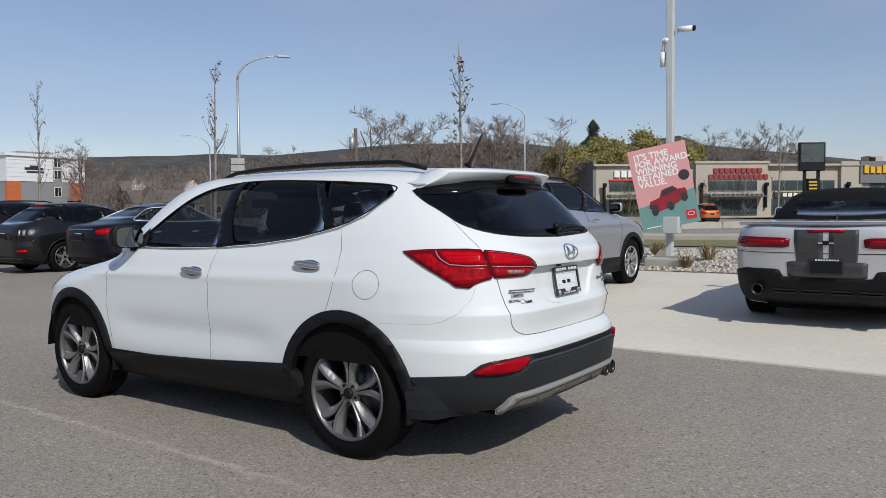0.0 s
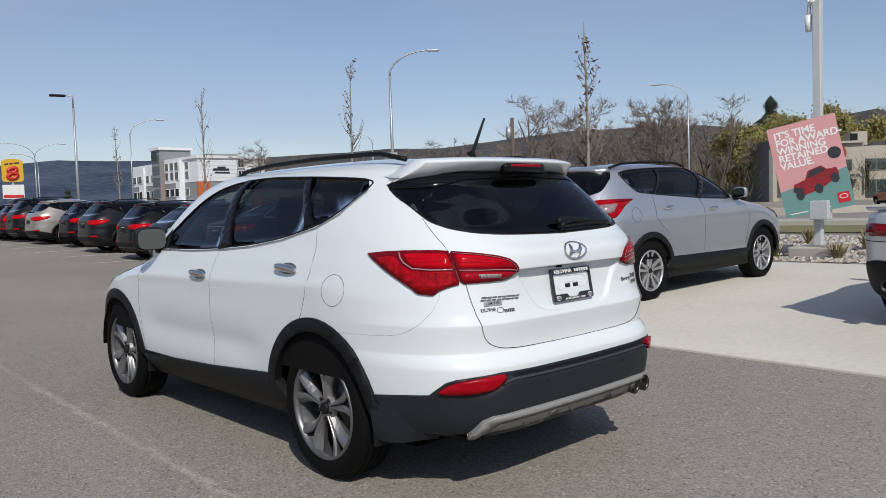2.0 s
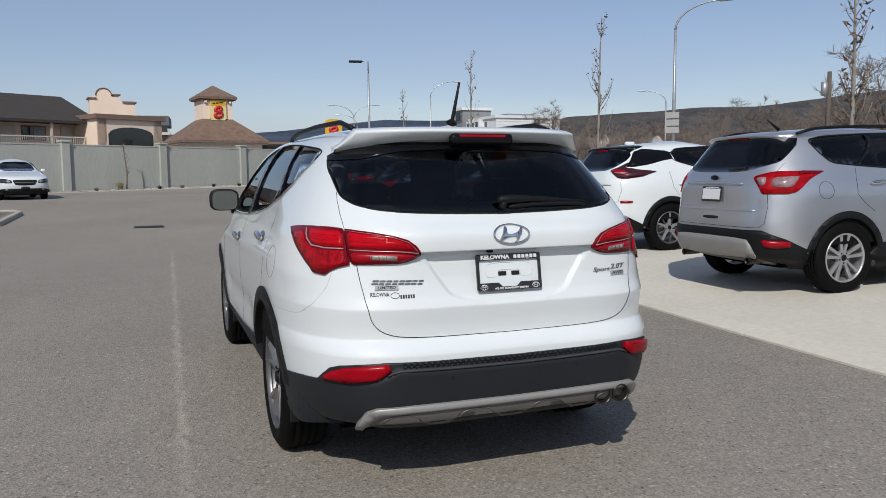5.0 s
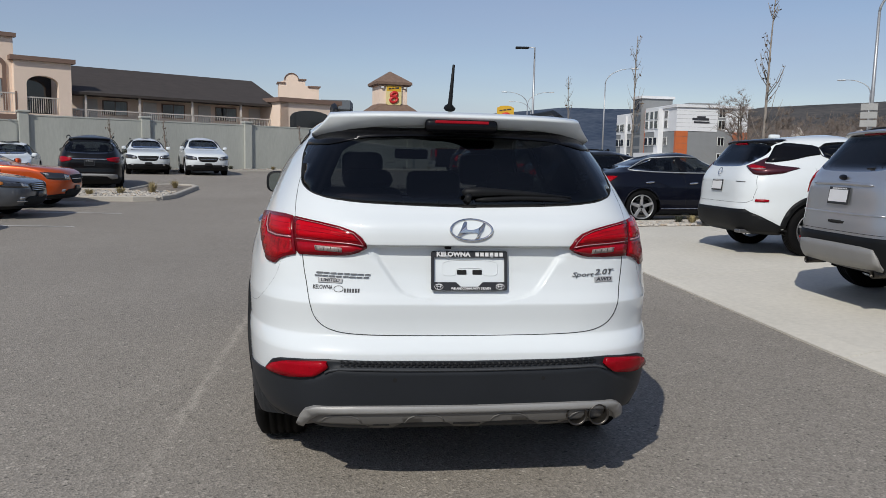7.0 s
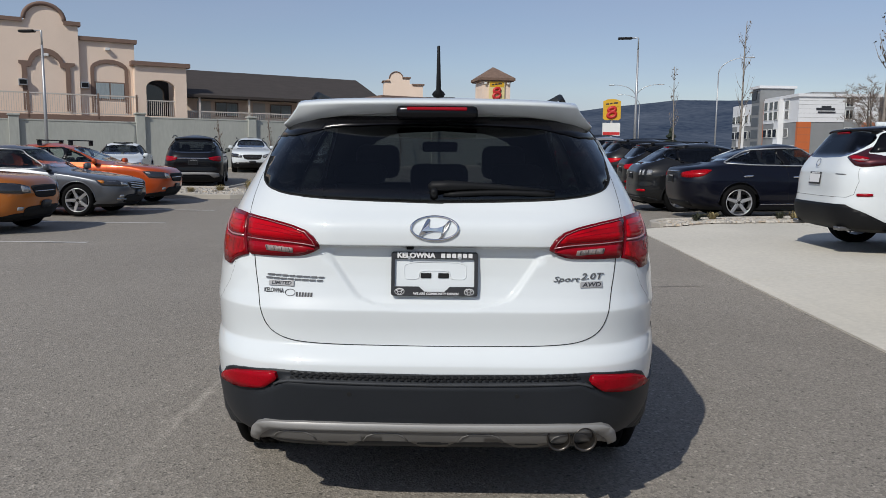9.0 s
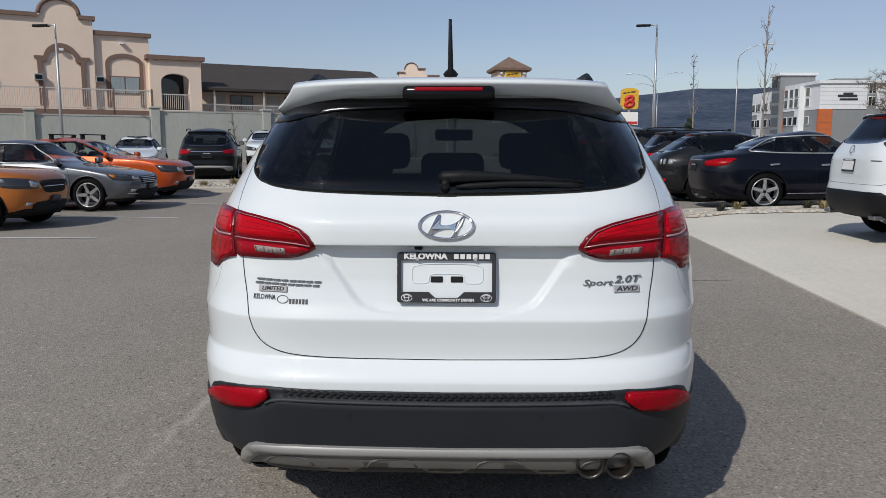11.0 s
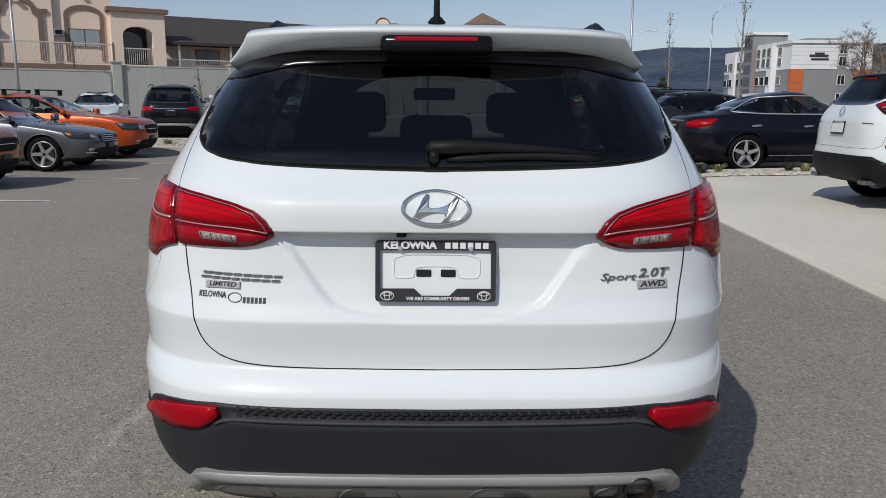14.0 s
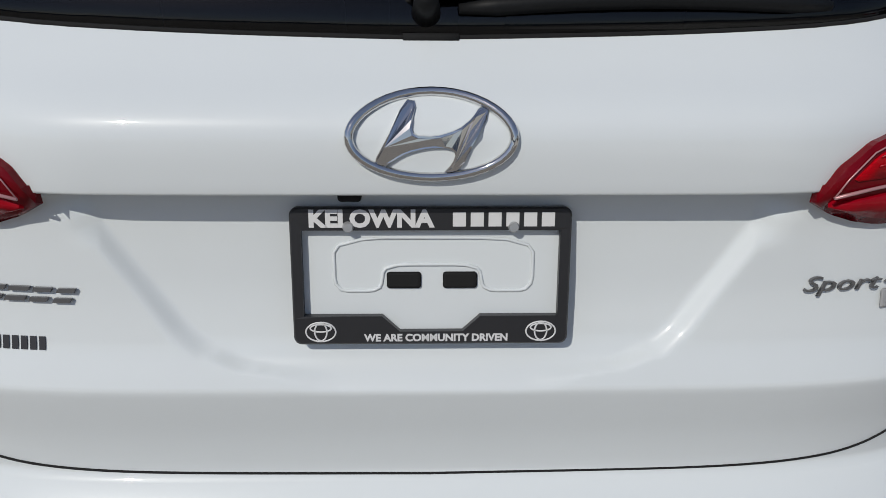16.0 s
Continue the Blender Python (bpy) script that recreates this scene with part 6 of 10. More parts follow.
    # head lamps
    sh.patch(sh.outline([("s", 2.98, 0.905), ("s", 3.22, 0.80), ("f", 0.62, 0.74), ("f", 0.55, 0.80), ("f", 0.72, 0.86), ("s", 3.1, 0.925)], 1, 0.15), M_CLEAR, car, "head_lamp", 0.006, 0.01, 0.06, sides=BOTH)
    add_wheels(car, wb, R, 0.268, 0.235, 0.805, "twin")
    return car


hero()


# ---- other cars ----
def park(x, y, rz, wb, lift=0.0):
    """The pose of a car with its rear axle at x, y, tilted with the ground."""
    a = radians(rz)
    d = (-math.sin(a), math.cos(a))
    z0, z1 = gz(x, y) + lift, gz(x + d[0] * wb, y + d[1] * wb) + lift
    return pose(x, y, z0, 0, 0, rz) @ pose(0, 0, 0, math.degrees(math.atan2(z1 - z0, wb)), 0, 0)


def suv_lamps(S, W, belt, red=M_RED, style="block"):
    if style == "block":
        tail = [("s", -0.42, belt - 0.075), ("r", W - 0.22, belt - 0.06), ("r", W - 0.33, belt - 0.10), ("r", W - 0.30, belt - 0.22), ("r", W - 0.16, belt - 0.23), ("s", -0.60, belt - 0.19)]
    elif style == "wide":
        tail = [("s", -0.42, belt - 0.08), ("r", W - 0.24, belt - 0.08), ("r", 0.34, belt - 0.12), ("r", 0.36, belt - 0.20), ("r", W - 0.2, belt - 0.25), ("s", -0.62, belt - 0.20)]
    elif style == "tall":
        tail = [("s", -0.55, belt + 0.02), ("r", W - 0.19, belt + 0.03), ("r", W - 0.26, belt - 0.16), ("r", W - 0.18, belt - 0.30), ("s", -0.66, belt - 0.27)]
    elif style == "hatch":
        tail = [("s", -0.22, belt + 0.035), ("s", -0.45, belt + 0.03), ("r", W - 0.22, belt + 0.012), ("r", 0.46, belt - 0.02), ("r", 0.49, belt - 0.09), ("r", 0.56, belt - 0.19), ("r", W - 0.16, belt - 0.20), ("s", -0.58, belt - 0.16), ("s", -0.40, belt - 0.02)]
    else:
        tail = [("s", -0.45, belt - 0.02), ("r", W - 0.20, belt - 0.02), ("r", W - 0.36, belt - 0.13), ("r", W - 0.20, belt - 0.17), ("s", -0.60, belt - 0.12)]
    S.setdefault("panels", []).append(("tail_lamp", tail, red, 0.008, "pair", "red tail lamp"))
    S["panels"].append(("reflector", [("r", W - 0.16, 0.50), ("r", W - 0.36, 0.50), ("r", W - 0.36, 0.55), ("r", W - 0.16, 0.56)], red, 0.022, "pair", ""))
    S["panels"].append(("brake_lamp", [("r", 0, S["width"][-1][0] - 0.135), ("r", 0.16, S["width"][-1][0] - 0.138), ("r", 0.16, S["width"][-1][0] - 0.115), ("r", 0, S["width"][-1][0] - 0.112)], M_REDDARK, 0.01, "join", ""))


def front_face(S, W, wb, fo, z0=0.62, z1=0.80, grille=True, bars=1, amber=False):
    f = wb + fo
    P = S.setdefault("panels", [])
    P.append(("head_lamp", [("s", f - 0.58, z1 + 0.075), ("s", f - 0.50, z1 + 0.005), ("s", f - 0.40, z0 + 0.075), ("f", W - 0.26, z0 + 0.06), ("f", W - 0.46, z0 + 0.065), ("f", W - 0.44, z1 - 0.005), ("f", W - 0.26, z1 + 0.045)], M_DARKLENS, 0.008, "pair", "dark head lamp"))
    P.append(("lamp_lens", [("f", W - 0.28, z1 + 0.02), ("f", W - 0.40, z1 - 0.02), ("f", W - 0.40, z0 + 0.085), ("f", W - 0.28, z0 + 0.085)], M_CLEAR, 0.012, "pair", "clear head lamp lens"))
    P.append(("turn_lens", [("s", f - 0.52, z1 + 0.055), ("s", f - 0.42, z1 - 0.01), ("s", f - 0.36, z1 - 0.005), ("s", f - 0.40, z1 + 0.05)], M_AMBERLENS if amber else M_CLEAR, 0.012, "pair", ""))
    if grille:
        P.append(("grille", [("f", 0, z0 - 0.03), ("f", W - 0.58, z0 - 0.02), ("f", W - 0.48, z1 - 0.03), ("f", W - 0.50, z1 + 0.01), ("f", 0, z1 + 0.02)], M_GAP, 0.008, "join", "black grille"))
        for k in range(bars):
            zb = z0 - 0.005 + (z1 - z0 + 0.01) * (k + 0.5) / bars
            P.append(("grille_bar", [("f", 0, zb - 0.007), ("f", W - 0.55, zb - 0.007), ("f", W - 0.55, zb + 0.007), ("f", 0, zb + 0.007)], M_CHROME, 0.014, "join", ""))
    P.append(("lower_grille", [("f", 0, 0.27), ("f", W - 0.40, 0.28), ("f", W - 0.34, 0.40), ("f", W - 0.42, 0.46), ("f", 0, 0.47)], M_GAP, 0.010, "join", ""))
    P.append(("fog_lamp", [("f", W - 0.22, 0.40), ("f", W - 0.32, 0.40), ("f", W - 0.32, 0.46), ("f", W - 0.22, 0.46)], M_CLEAR, 0.014, "pair", ""))
    P.append(("front_plate", [("f", 0, 0.43), ("f", 0.15, 0.43), ("f", 0.15, 0.55), ("f", 0, 0.55)], M_PLATEFRAME, 0.03, "join", ""))


def spoiler_part(car, sh, H, W, ro, material, rake=1.0):
    y = float(sh.at(np.array([0.0]), np.array([H - 0.10]))[0][1])
    rows = []
    for t in [i / 8 for i in range(-8, 9)]:
        x = t * (W - 0.36)
        e = abs(t) ** 3
        rows.append([(x, y + 0.30, H - 0.045 - 0.03 * e), (x, y - 0.05 + 0.10 * e, H - 0.080 - 0.02 * e), (x, y - 0.07 + 0.10 * e, H - 0.098 - 0.02 * e), (x, y + 0.03 + 0.05 * e, H - 0.118 - 0.05 * e)])
    vs = [p for r in rows for p in r]
    fs = [(i * 4 + j, i * 4 + j + 1, (i + 1) * 4 + j + 1, (i + 1) * 4 + j) for i in range(16) for j in range(3)] + [(0, 3, 2, 1), (64, 65, 66, 67)]
    mesh_part("spoiler", vs, fs, material, car)


def compact_suv(name, m, label, paint_, H, W, ro, fo, wb, belt, lamps="block", style="ten", group="", clad=True, rail=True, extra=None, glass=None, rake=1.0, skid=True, R=0.352, handle=None):
    S = suv(H, W, ro, fo, wb, belt, rake)
    S.update(paint=paint_, style=style, group=group, R=R, platedark=name != "crossover_car")
    if glass:
        S["glass"] = glass
    if not rail:
        S.pop("rail")
    if not clad:
        S["clad"] = (0.24, 0.34)
        S["flare"] = S["R"] + 0.075
        S["bumper"] = 0.40
    if skid:
        S["skid"] = (0.27, 0.37, W - 0.36)
    if handle:
        S["handlemat"] = handle
    suv_lamps(S, W, belt, M_RED, lamps)
    front_face(S, W, wb, fo)
    if extra:
        extra(S)
    S["track"] = W - 0.125
    car, sh = vehicle(name, m, label, "car", S)
    spoiler_part(car, sh, H, W, ro, S.get("spoiler", paint_), rake)
    return car, sh


# silver crossover on the pad
def silver_extra(S):
    f = 3.59
    S["rear"] = [(0.24, -0.42), (0.32, -0.55), (0.365, -0.80), (0.40, -0.88), (0.45, -0.91), (0.58, -0.93), (0.70, -0.925), (0.92, -0.90), (1.08, -0.885), (1.18, -0.86), (1.24, -0.82), (1.36, -0.74), (1.48, -0.655), (1.56, -0.60), (1.60, -0.55), (1.63, -0.42), (1.655, -0.2), (1.685, 0.3)]
    S["front"] = [(0.24, f - 0.18), (0.4, f - 0.05), (0.6, f), (0.78, f - 0.03), (0.90, f - 0.10), (1.0, f - 0.38), (1.08, f - 0.80), (1.14, f - 1.10), (1.2, f - 1.30), (1.3, f - 1.48), (1.4, f - 1.66), (1.5, f - 1.88), (1.57, f - 2.08), (1.62, f - 2.35), (1.66, f - 2.7), (1.685, f - 2.95)]
    S["width"] = [(0.24, 0.87), (0.4, 0.908), (0.6, 0.92), (0.80, 0.918), (0.97, 0.915), (1.06, 0.905), (1.17, 0.872), (1.25, 0.845), (1.35, 0.80), (1.45, 0.752), (1.54, 0.70), (1.59, 0.66), (1.63, 0.59), (1.66, 0.47), (1.685, 0.12)]
    S["side"] = [(2.00, 1.160), (1.20, 1.195), (1.02, 1.210), (0.15, 1.283), (-0.11, 1.312), (-0.20, 1.40), (-0.275, 1.545), (-0.10, 1.580), (0.5, 1.600), (1.15, 1.595), (1.40, 1.54), (1.70, 1.40)]
    S["pillars"] = [((1.17, 1.185, 1.21, 1.592), (1.03, 1.205, 1.13, 1.597)), ((0.19, 1.275, 0.45, 1.602), (0.15, 1.28, 0.41, 1.602))]
    S["back"] = [(0, 1.235), (0.42, 1.24), (0.63, 1.312), (0.668, 1.345), (0.625, 1.55), (0.58, 1.578), (0, 1.588)]
    S["wind"] = [(0, 1.17), (0.66, 1.17), (0.52, 1.58), (0, 1.61)]
    S["panels"] = [("tail_lamp", [("r", 0.675, 1.240), ("s", -0.50, 1.240), ("s", -0.235, 1.232), ("s", -0.33, 1.195), ("s", -0.42, 1.150), ("s", -0.57, 1.030), ("s", -0.645, 1.016), ("r", 0.72, 1.018), ("r", 0.660, 1.018), ("r", 0.610, 1.105), ("r", 0.538, 1.190)], M_REDMOTTLE, 0.008, "pair", "red tail lamp with clear lenses"),
                   ("lamp_edge", [("s", -0.50, 1.242), ("s", -0.225, 1.234), ("s", -0.30, 1.208), ("s", -0.50, 1.205)], M_REDFRAME, 0.010, "pair", ""),
                   ("lamp_clear_lens", [("r", 0.705, 1.180), ("s", -0.50, 1.190), ("s", -0.53, 1.150), ("s", -0.585, 1.095), ("s", -0.64, 1.080), ("r", 0.715, 1.095)], M_LAMPCLEAR, 0.012, "pair", "clear lamp lens"),
                   ("lamp_clear_lens", [("r", 0.578, 1.178), ("r", 0.655, 1.188), ("r", 0.668, 1.120), ("r", 0.632, 1.098)], M_LAMPCLEAR, 0.012, "pair", ""),
                   ("reflector", [("r", 0.682, 0.573), ("s", -0.622, 0.560), ("s", -0.63, 0.494), ("r", 0.709, 0.496)], M_REDDARK, 0.026, "pair", ""),
                   ("brake_lamp", [("r", 0, 1.578), ("r", 0.16, 1.577), ("r", 0.16, 1.604), ("r", 0, 1.606)], M_REDDARK, 0.012, "join", ""),
                   ("gate_ridge", [("r", 0, 1.120), ("r", 0.40, 1.105), ("r", 0.46, 1.118), ("r", 0.40, 1.140), ("r", 0, 1.155)], M_SILVER, 0.011, "join", ""),
                   ("gate_pull", [("r", 0, 0.755), ("r", 0.115, 0.757), ("r", 0.125, 0.787), ("r", 0, 0.790)], M_GAP, 0.004, "join", ""),
                   ("gate_fold", [("r", 0, 0.845), ("r", 0.62, 0.850), ("r", 0.64, 0.865), ("r", 0, 0.862)], M_SILVER, 0.007, "join", ""),
                   ("bumper_panel", [("r", 0, 0.385), ("r", 0.50, 0.400), ("r", 0.62, 0.392), ("r", 0.600, 0.500), ("r", 0.55, 0.580), ("r", 0, 0.585)], M_SKIDLIP, 0.026, "join", "satin silver lower bumper panel")]
    front_face(S, 0.92, 2.69, 0.90, 0.74, 0.92)
    S["gaps"] = [[("s", 1.13, 1.19), ("s", 1.19, 1.08), ("s", 1.18, 0.80), ("s", 1.15, 0.53)], [("s", 0.15, 1.26), ("s", 0.13, 1.14), ("s", 0.12, 1.00), ("s", 0.22, 0.90), ("s", 0.34, 0.82)], [("s", 2.16, 1.12), ("s", 2.33, 0.91), ("s", 2.26, 0.70), ("s", 2.19, 0.54)],
                 [("r", 0.0, 0.690), ("r", 0.655, 0.690), ("r", 0.700, 0.73), ("r", 0.712, 0.90), ("r", 0.700, 1.018)], [("r", 0.690, 1.240), ("r", 0.69, 1.32)],
                 [("s", -0.25 + 0.085 * math.cos(2 * math.pi * i / 20), 1.045 + 0.085 * math.sin(2 * math.pi * i / 20)) for i in range(21)]]
    S["handles"] = ((0.385, 1.108), (1.40, 1.058))
    S["plate"], S["plateoff"] = 1.015, 0.016
    S["clad"], S["bumper"], S["flare"], S["arch"] = (0.30, 0.50), 0.665, 0.470, 0.412
    S["mirror"] = (0.88, 2.00, 1.235)
    S["rail"] = (0.62, -0.35, 1.22, lambda y: 1.664 - 0.045 * (y - 0.45) ** 2)
    S["rows"], S["pan"] = (1.28, 0.40), (-0.56, 0.27)


car, sh = compact_suv("crossover_car", park(5.03, 2.63, -92.6, 2.69), "silver crossover car with black lower cladding parked on concrete", M_SILVER, 1.70, 0.92, 0.93, 0.90, 2.69, 1.17, "hatch", "ten", extra=silver_extra, handle=M_CHROME, R=0.362)
tube_part("aerial", [(0, -0.05, 1.68), (0, -0.22, 1.80)], 0.006, M_TRIM, car, radii=[0.02, 0.004])
bm = bmesh.new()
bmesh.ops.create_uvsphere(bm, u_segments=16, v_segments=8, radius=1)
bmesh.ops.transform(bm, matrix=Matrix.Translation((0, -0.872, 1.185)) @ Matrix.Diagonal((0.065, 0.012, 0.026, 1)), verts=bm.verts)
part("emblem", bm, M_NAVY, car, smooth=True)
for x in (-0.52, 0.52):
    vs, fs = lathe([(-0.70, 0.033), (-0.90, 0.036), (-0.89, 0.030), (-0.75, 0.001)], 14, "y", (x, 0.02, 0.345))
    mesh_part("exhaust_tip", vs, fs, M_EXHAUST, car)

# white crossover with a floating roof
def white_extra(S):
    S["spoiler"] = M_FRIT
    S["rear"] = [(0.30, -0.66), (0.34, -0.86), (0.40, -0.94), (0.47, -0.97), (0.58, -0.985), (0.68, -0.98), (0.75, -0.965), (0.92, -0.955), (1.06, -0.94), (1.14, -0.91), (1.22, -0.86), (1.32, -0.79), (1.42, -0.72), (1.52, -0.65), (1.57, -0.61), (1.60, -0.53), (1.63, -0.36), (1.665, 0.0), (1.70, 0.5)]
    S["width"] = [(0.30, 0.90), (0.4, 0.93), (0.6, 0.945), (0.85, 0.945), (0.97, 0.938), (1.08, 0.915), (1.17, 0.880), (1.27, 0.838), (1.37, 0.79), (1.47, 0.74), (1.55, 0.69), (1.60, 0.64), (1.64, 0.56), (1.67, 0.44), (1.70, 0.12)]
    S["front"] = [(max(z, 0.30), y) if z < 0.30 else (z, y) for z, y in S["front"]]
    S["side"] = [(2.0, 1.15), (1.2, 1.18), (0.7, 1.245), (0.3, 1.34), (0.14, 1.40), (0.12, 1.50), (0.25, 1.57), (0.9, 1.595), (1.3, 1.555), (1.65, 1.41)]
    S["back"] = [(0, 1.235), (0.40, 1.245), (0.54, 1.275), (0.645, 1.40), (0.57, 1.572), (0, 1.588)]
    S["pillars"] = [((1.02, 1.19, 1.0, 1.60), (0.93, 1.20, 0.92, 1.60))]
    S["plate"], S["pan"] = 0.975, (-0.60, 0.30)
    S["clad"], S["bumper"] = (0.33, 0.46), 0.66
    S["gaps"] = S["gaps"][:3] + [[("r", 0.0, 0.745), ("r", 0.70, 0.748), ("r", 0.765, 0.785), ("r", 0.79, 0.95), ("r", 0.752, 1.115)]]
    S["panels"] = [p for p in S["panels"] if p[0] not in ("tail_lamp", "reflector")]
    S["panels"] += [("roof_pillar_panel", [("s", -0.52, 1.30), ("s", -0.30, 1.330), ("s", -0.05, 1.385), ("s", 0.15, 1.41), ("s", 0.12, 1.53), ("s", -0.30, 1.575), ("r", 0.60, 1.53), ("r", 0.66, 1.40), ("r", 0.69, 1.30)], M_FRIT, 0.005, "pair", "gloss black rear pillar panel"),
                    ("reflector", [("s", -0.636, 0.762), ("r", 0.785, 0.762), ("r", 0.785, 0.800), ("s", -0.636, 0.800)], M_REDDARK, 0.010, "pair", ""),
                    ("tail_lamp", [("r", 0.53, 1.248), ("r", 0.62, 1.295), ("r", 0.672, 1.375), ("r", 0.692, 1.290), ("s", -0.46, 1.255), ("s", -0.185, 1.226), ("s", -0.32, 1.190), ("s", -0.45, 1.150), ("r", 0.768, 1.120), ("r", 0.70, 1.142), ("r", 0.62, 1.195)], M_WINE, 0.010, "pair", "dark red boomerang tail lamp"),
                    ("lamp_inner_lens", [("r", 0.545, 1.255), ("r", 0.62, 1.268), ("r", 0.74, 1.235), ("r", 0.745, 1.190), ("r", 0.70, 1.185), ("r", 0.62, 1.215)], M_REDDARK, 0.0125, "pair", ""),
                    ("lamp_clear_lens", [("r", 0.62, 1.222), ("r", 0.75, 1.215), ("r", 0.75, 1.195), ("r", 0.64, 1.205)], M_LAMPCLEAR, 0.0145, "pair", ""),
                    ("model_badge", [("r", 0.50, 1.032), ("r", 0.66, 1.028), ("r", 0.66, 1.040), ("r", 0.50, 1.044)], M_BADGE, 0.004, "join", "")]
    S["panels"] = [p if p[0] != "model_badge" else ("model_badge", p[1], M_BADGE, 0.004, "pair", "") for p in S["panels"]]


car, sh = compact_suv("crossover_car", park(5.95, 6.68, -91, 2.83), "white crossover car with black rear pillars parked on concrete", M_WHITE, 1.69, 0.945, 0.98, 0.95, 2.83, 1.12, "thin", "star", extra=white_extra, rail=False, skid=False, rake=0.7, R=0.365)
for x in (-0.60, 0.60):
    box_part("exhaust_tip", (x - 0.075, -0.945, 0.325), (x + 0.075, -0.78, 0.375), M_CUP, car, 0.014)
bm = bmesh.new()
box(bm, -0.035, -0.20, 1.645, 0.035, -0.04, 1.705, 0.02)
part("aerial", bm, M_WHITE, car, smooth=True)
tube_part("emblem", [(0.048 * math.cos(a), -0.922 + 0.35 * 0.048 * math.sin(a), 1.175 + 0.048 * math.sin(a)) for a in [2 * math.pi * i / 20 for i in range(20)]], 0.006, M_CHROME, car, closed=True)


# silver convertible with dark stripes
def convertible():
    S = sedan(1.37, 0.958, 1.05, 0.95, 2.85, 1.02)
    m = park(5.42, -1.67, -90, 2.85) @ Matrix.Diagonal((1, 1, 1.05, 1))
    car = thing("convertible_car", m, "silver convertible car with grey stripes and black canvas roof on concrete", "car")
    low = [(z, w) for z, w in S["width"] if z < 0.95] + [(0.97, 0.90), (1.00, 0.86), (1.03, 0.78), (1.05, 0.60), (1.06, 0.2)]
    rear = [(0.2, -0.75), (0.3, -0.92), (0.5, -1.0), (0.62, -1.02), (0.75, -1.05), (0.90, -1.07), (0.98, -1.06), (1.01, -0.98), (1.03, -0.70), (1.05, -0.2), (1.06, 0.3)]
    front = [(0.2, 3.55), (0.5, 3.78), (0.7, 3.75), (0.8, 3.5), (0.88, 2.9), (0.95, 2.3), (1.0, 2.0), (1.06, 1.6)]
    sh = Shell(rear, front, low, (0.55, 5.5, 2.4), (1.0, 3.4, 2.2))
    R, ar, wb = 0.355, 0.405, 2.85
    sh.body(dens((0.2, 0.95, 26), (0.95, 1.06, 12)), COLS, [arch_outline(sh, y, R, ar) for y in (0, wb)], M_SILVERLIGHT, car)
    top = Shell([(1.0, -0.36), (1.08, -0.24), (1.16, -0.10), (1.26, 0.12), (1.32, 0.32), (1.36, 0.6), (1.375, 0.8)], [(1.0, 2.0), (1.1, 1.85), (1.2, 1.65), (1.3, 1.42), (1.35, 1.2), (1.375, 0.95)], [(1.0, 0.80), (1.08, 0.765), (1.16, 0.72), (1.24, 0.665), (1.30, 0.60), (1.34, 0.50), (1.365, 0.33), (1.375, 0.1)], (0.8, 4, 2.2), (0.6, 3.4, 2.2))
    wind = top.outline([("f", 0, 1.04), ("f", 0.66, 1.04), ("f", 0.54, 1.30), ("f", 0, 1.32)], 1, 0.15)
    side = top.outline([("s", 1.75, 1.05), ("s", 0.55, 1.06), ("s", 0.55, 1.25), ("s", 1.25, 1.28)], 1, 0.15)
    back = top.outline([("r", 0, 1.08), ("r", 0.42, 1.085), ("r", 0.50, 1.14), ("r", 0.44, 1.225), ("r", 0, 1.235)], 2, 0.2)
    ob = top.body(dens((1.0, 1.3, 14), (1.3, 1.375, 8)), COLS, [wind, side, back], M_CANVAS, car, "soft_top", "black canvas folding roof")
    top.patch(back, M_GLASS, car, "rear_window", -0.004, 0.0, 0.1, joined=True)
    top.patch(wind, M_GLASSLIGHT, car, "windscreen", -0.004, 0.0, 0.12, joined=True)
    top.patch(side, M_GLASS, car, "side_window", -0.004, 0.0, 0.12, sides=BOTH)
    # stripes over the tail, split in the middle
    for x0, x1 in ((0.025, 0.27),):
        sh.patch(sh.outline([("r", x0, 0.60), ("r", x1, 0.60), ("r", x1, 1.02), ("r", x0, 1.02)], 0), M_STRIPE, car, "stripe", 0.004, 0.004, 0.06, sides=BOTH, label="dark grey stripe")
        for sd in BOTH:
            vs = []
            for i in range(9):
                y = -1.03 + i * 0.08
                z = 1.012 + 0.03 * (1 - math.exp(-i / 3)) + 0.012
                vs += [(sd * x0, y, z), (sd * x1, y, z)]
            mesh_part("stripe", vs, [(2 * i, 2 * i + 1, 2 * i + 3, 2 * i + 2) for i in range(8)], M_STRIPE, car)
    sh.patch(sh.outline([("r", 0, 0.22), ("s", -0.45, 0.22), ("s", -0.46, 0.46), ("s", -0.72, 0.54), ("r", 0.80, 0.58), ("r", 0.45, 0.58), ("r", 0.40, 0.50), ("r", 0, 0.50)], 1, 0.1), M_TRIM, car, "rear_bumper", 0.008, 0.02, 0.07, joined=True, label="black lower bumper")
    sh.patch(sh.outline([("r", 0, 0.50), ("r", 0.36, 0.50), ("r", 0.37, 0.66), ("r", 0, 0.66)], 1, 0.06), M_STRIPE, car, "plate_recess", 0.006, 0.01, 0.08, joined=True)
    sh.patch(sh.outline([("r", 0.33, 0.89), ("r", 0.84, 0.90), ("r", 0.86, 0.79), ("r", 0.34, 0.795)], 1, 0.12), M_REDFRAME, car, "tail_lamp", 0.008, 0.012, 0.06, sides=BOTH, label="wide dark red tail lamp")
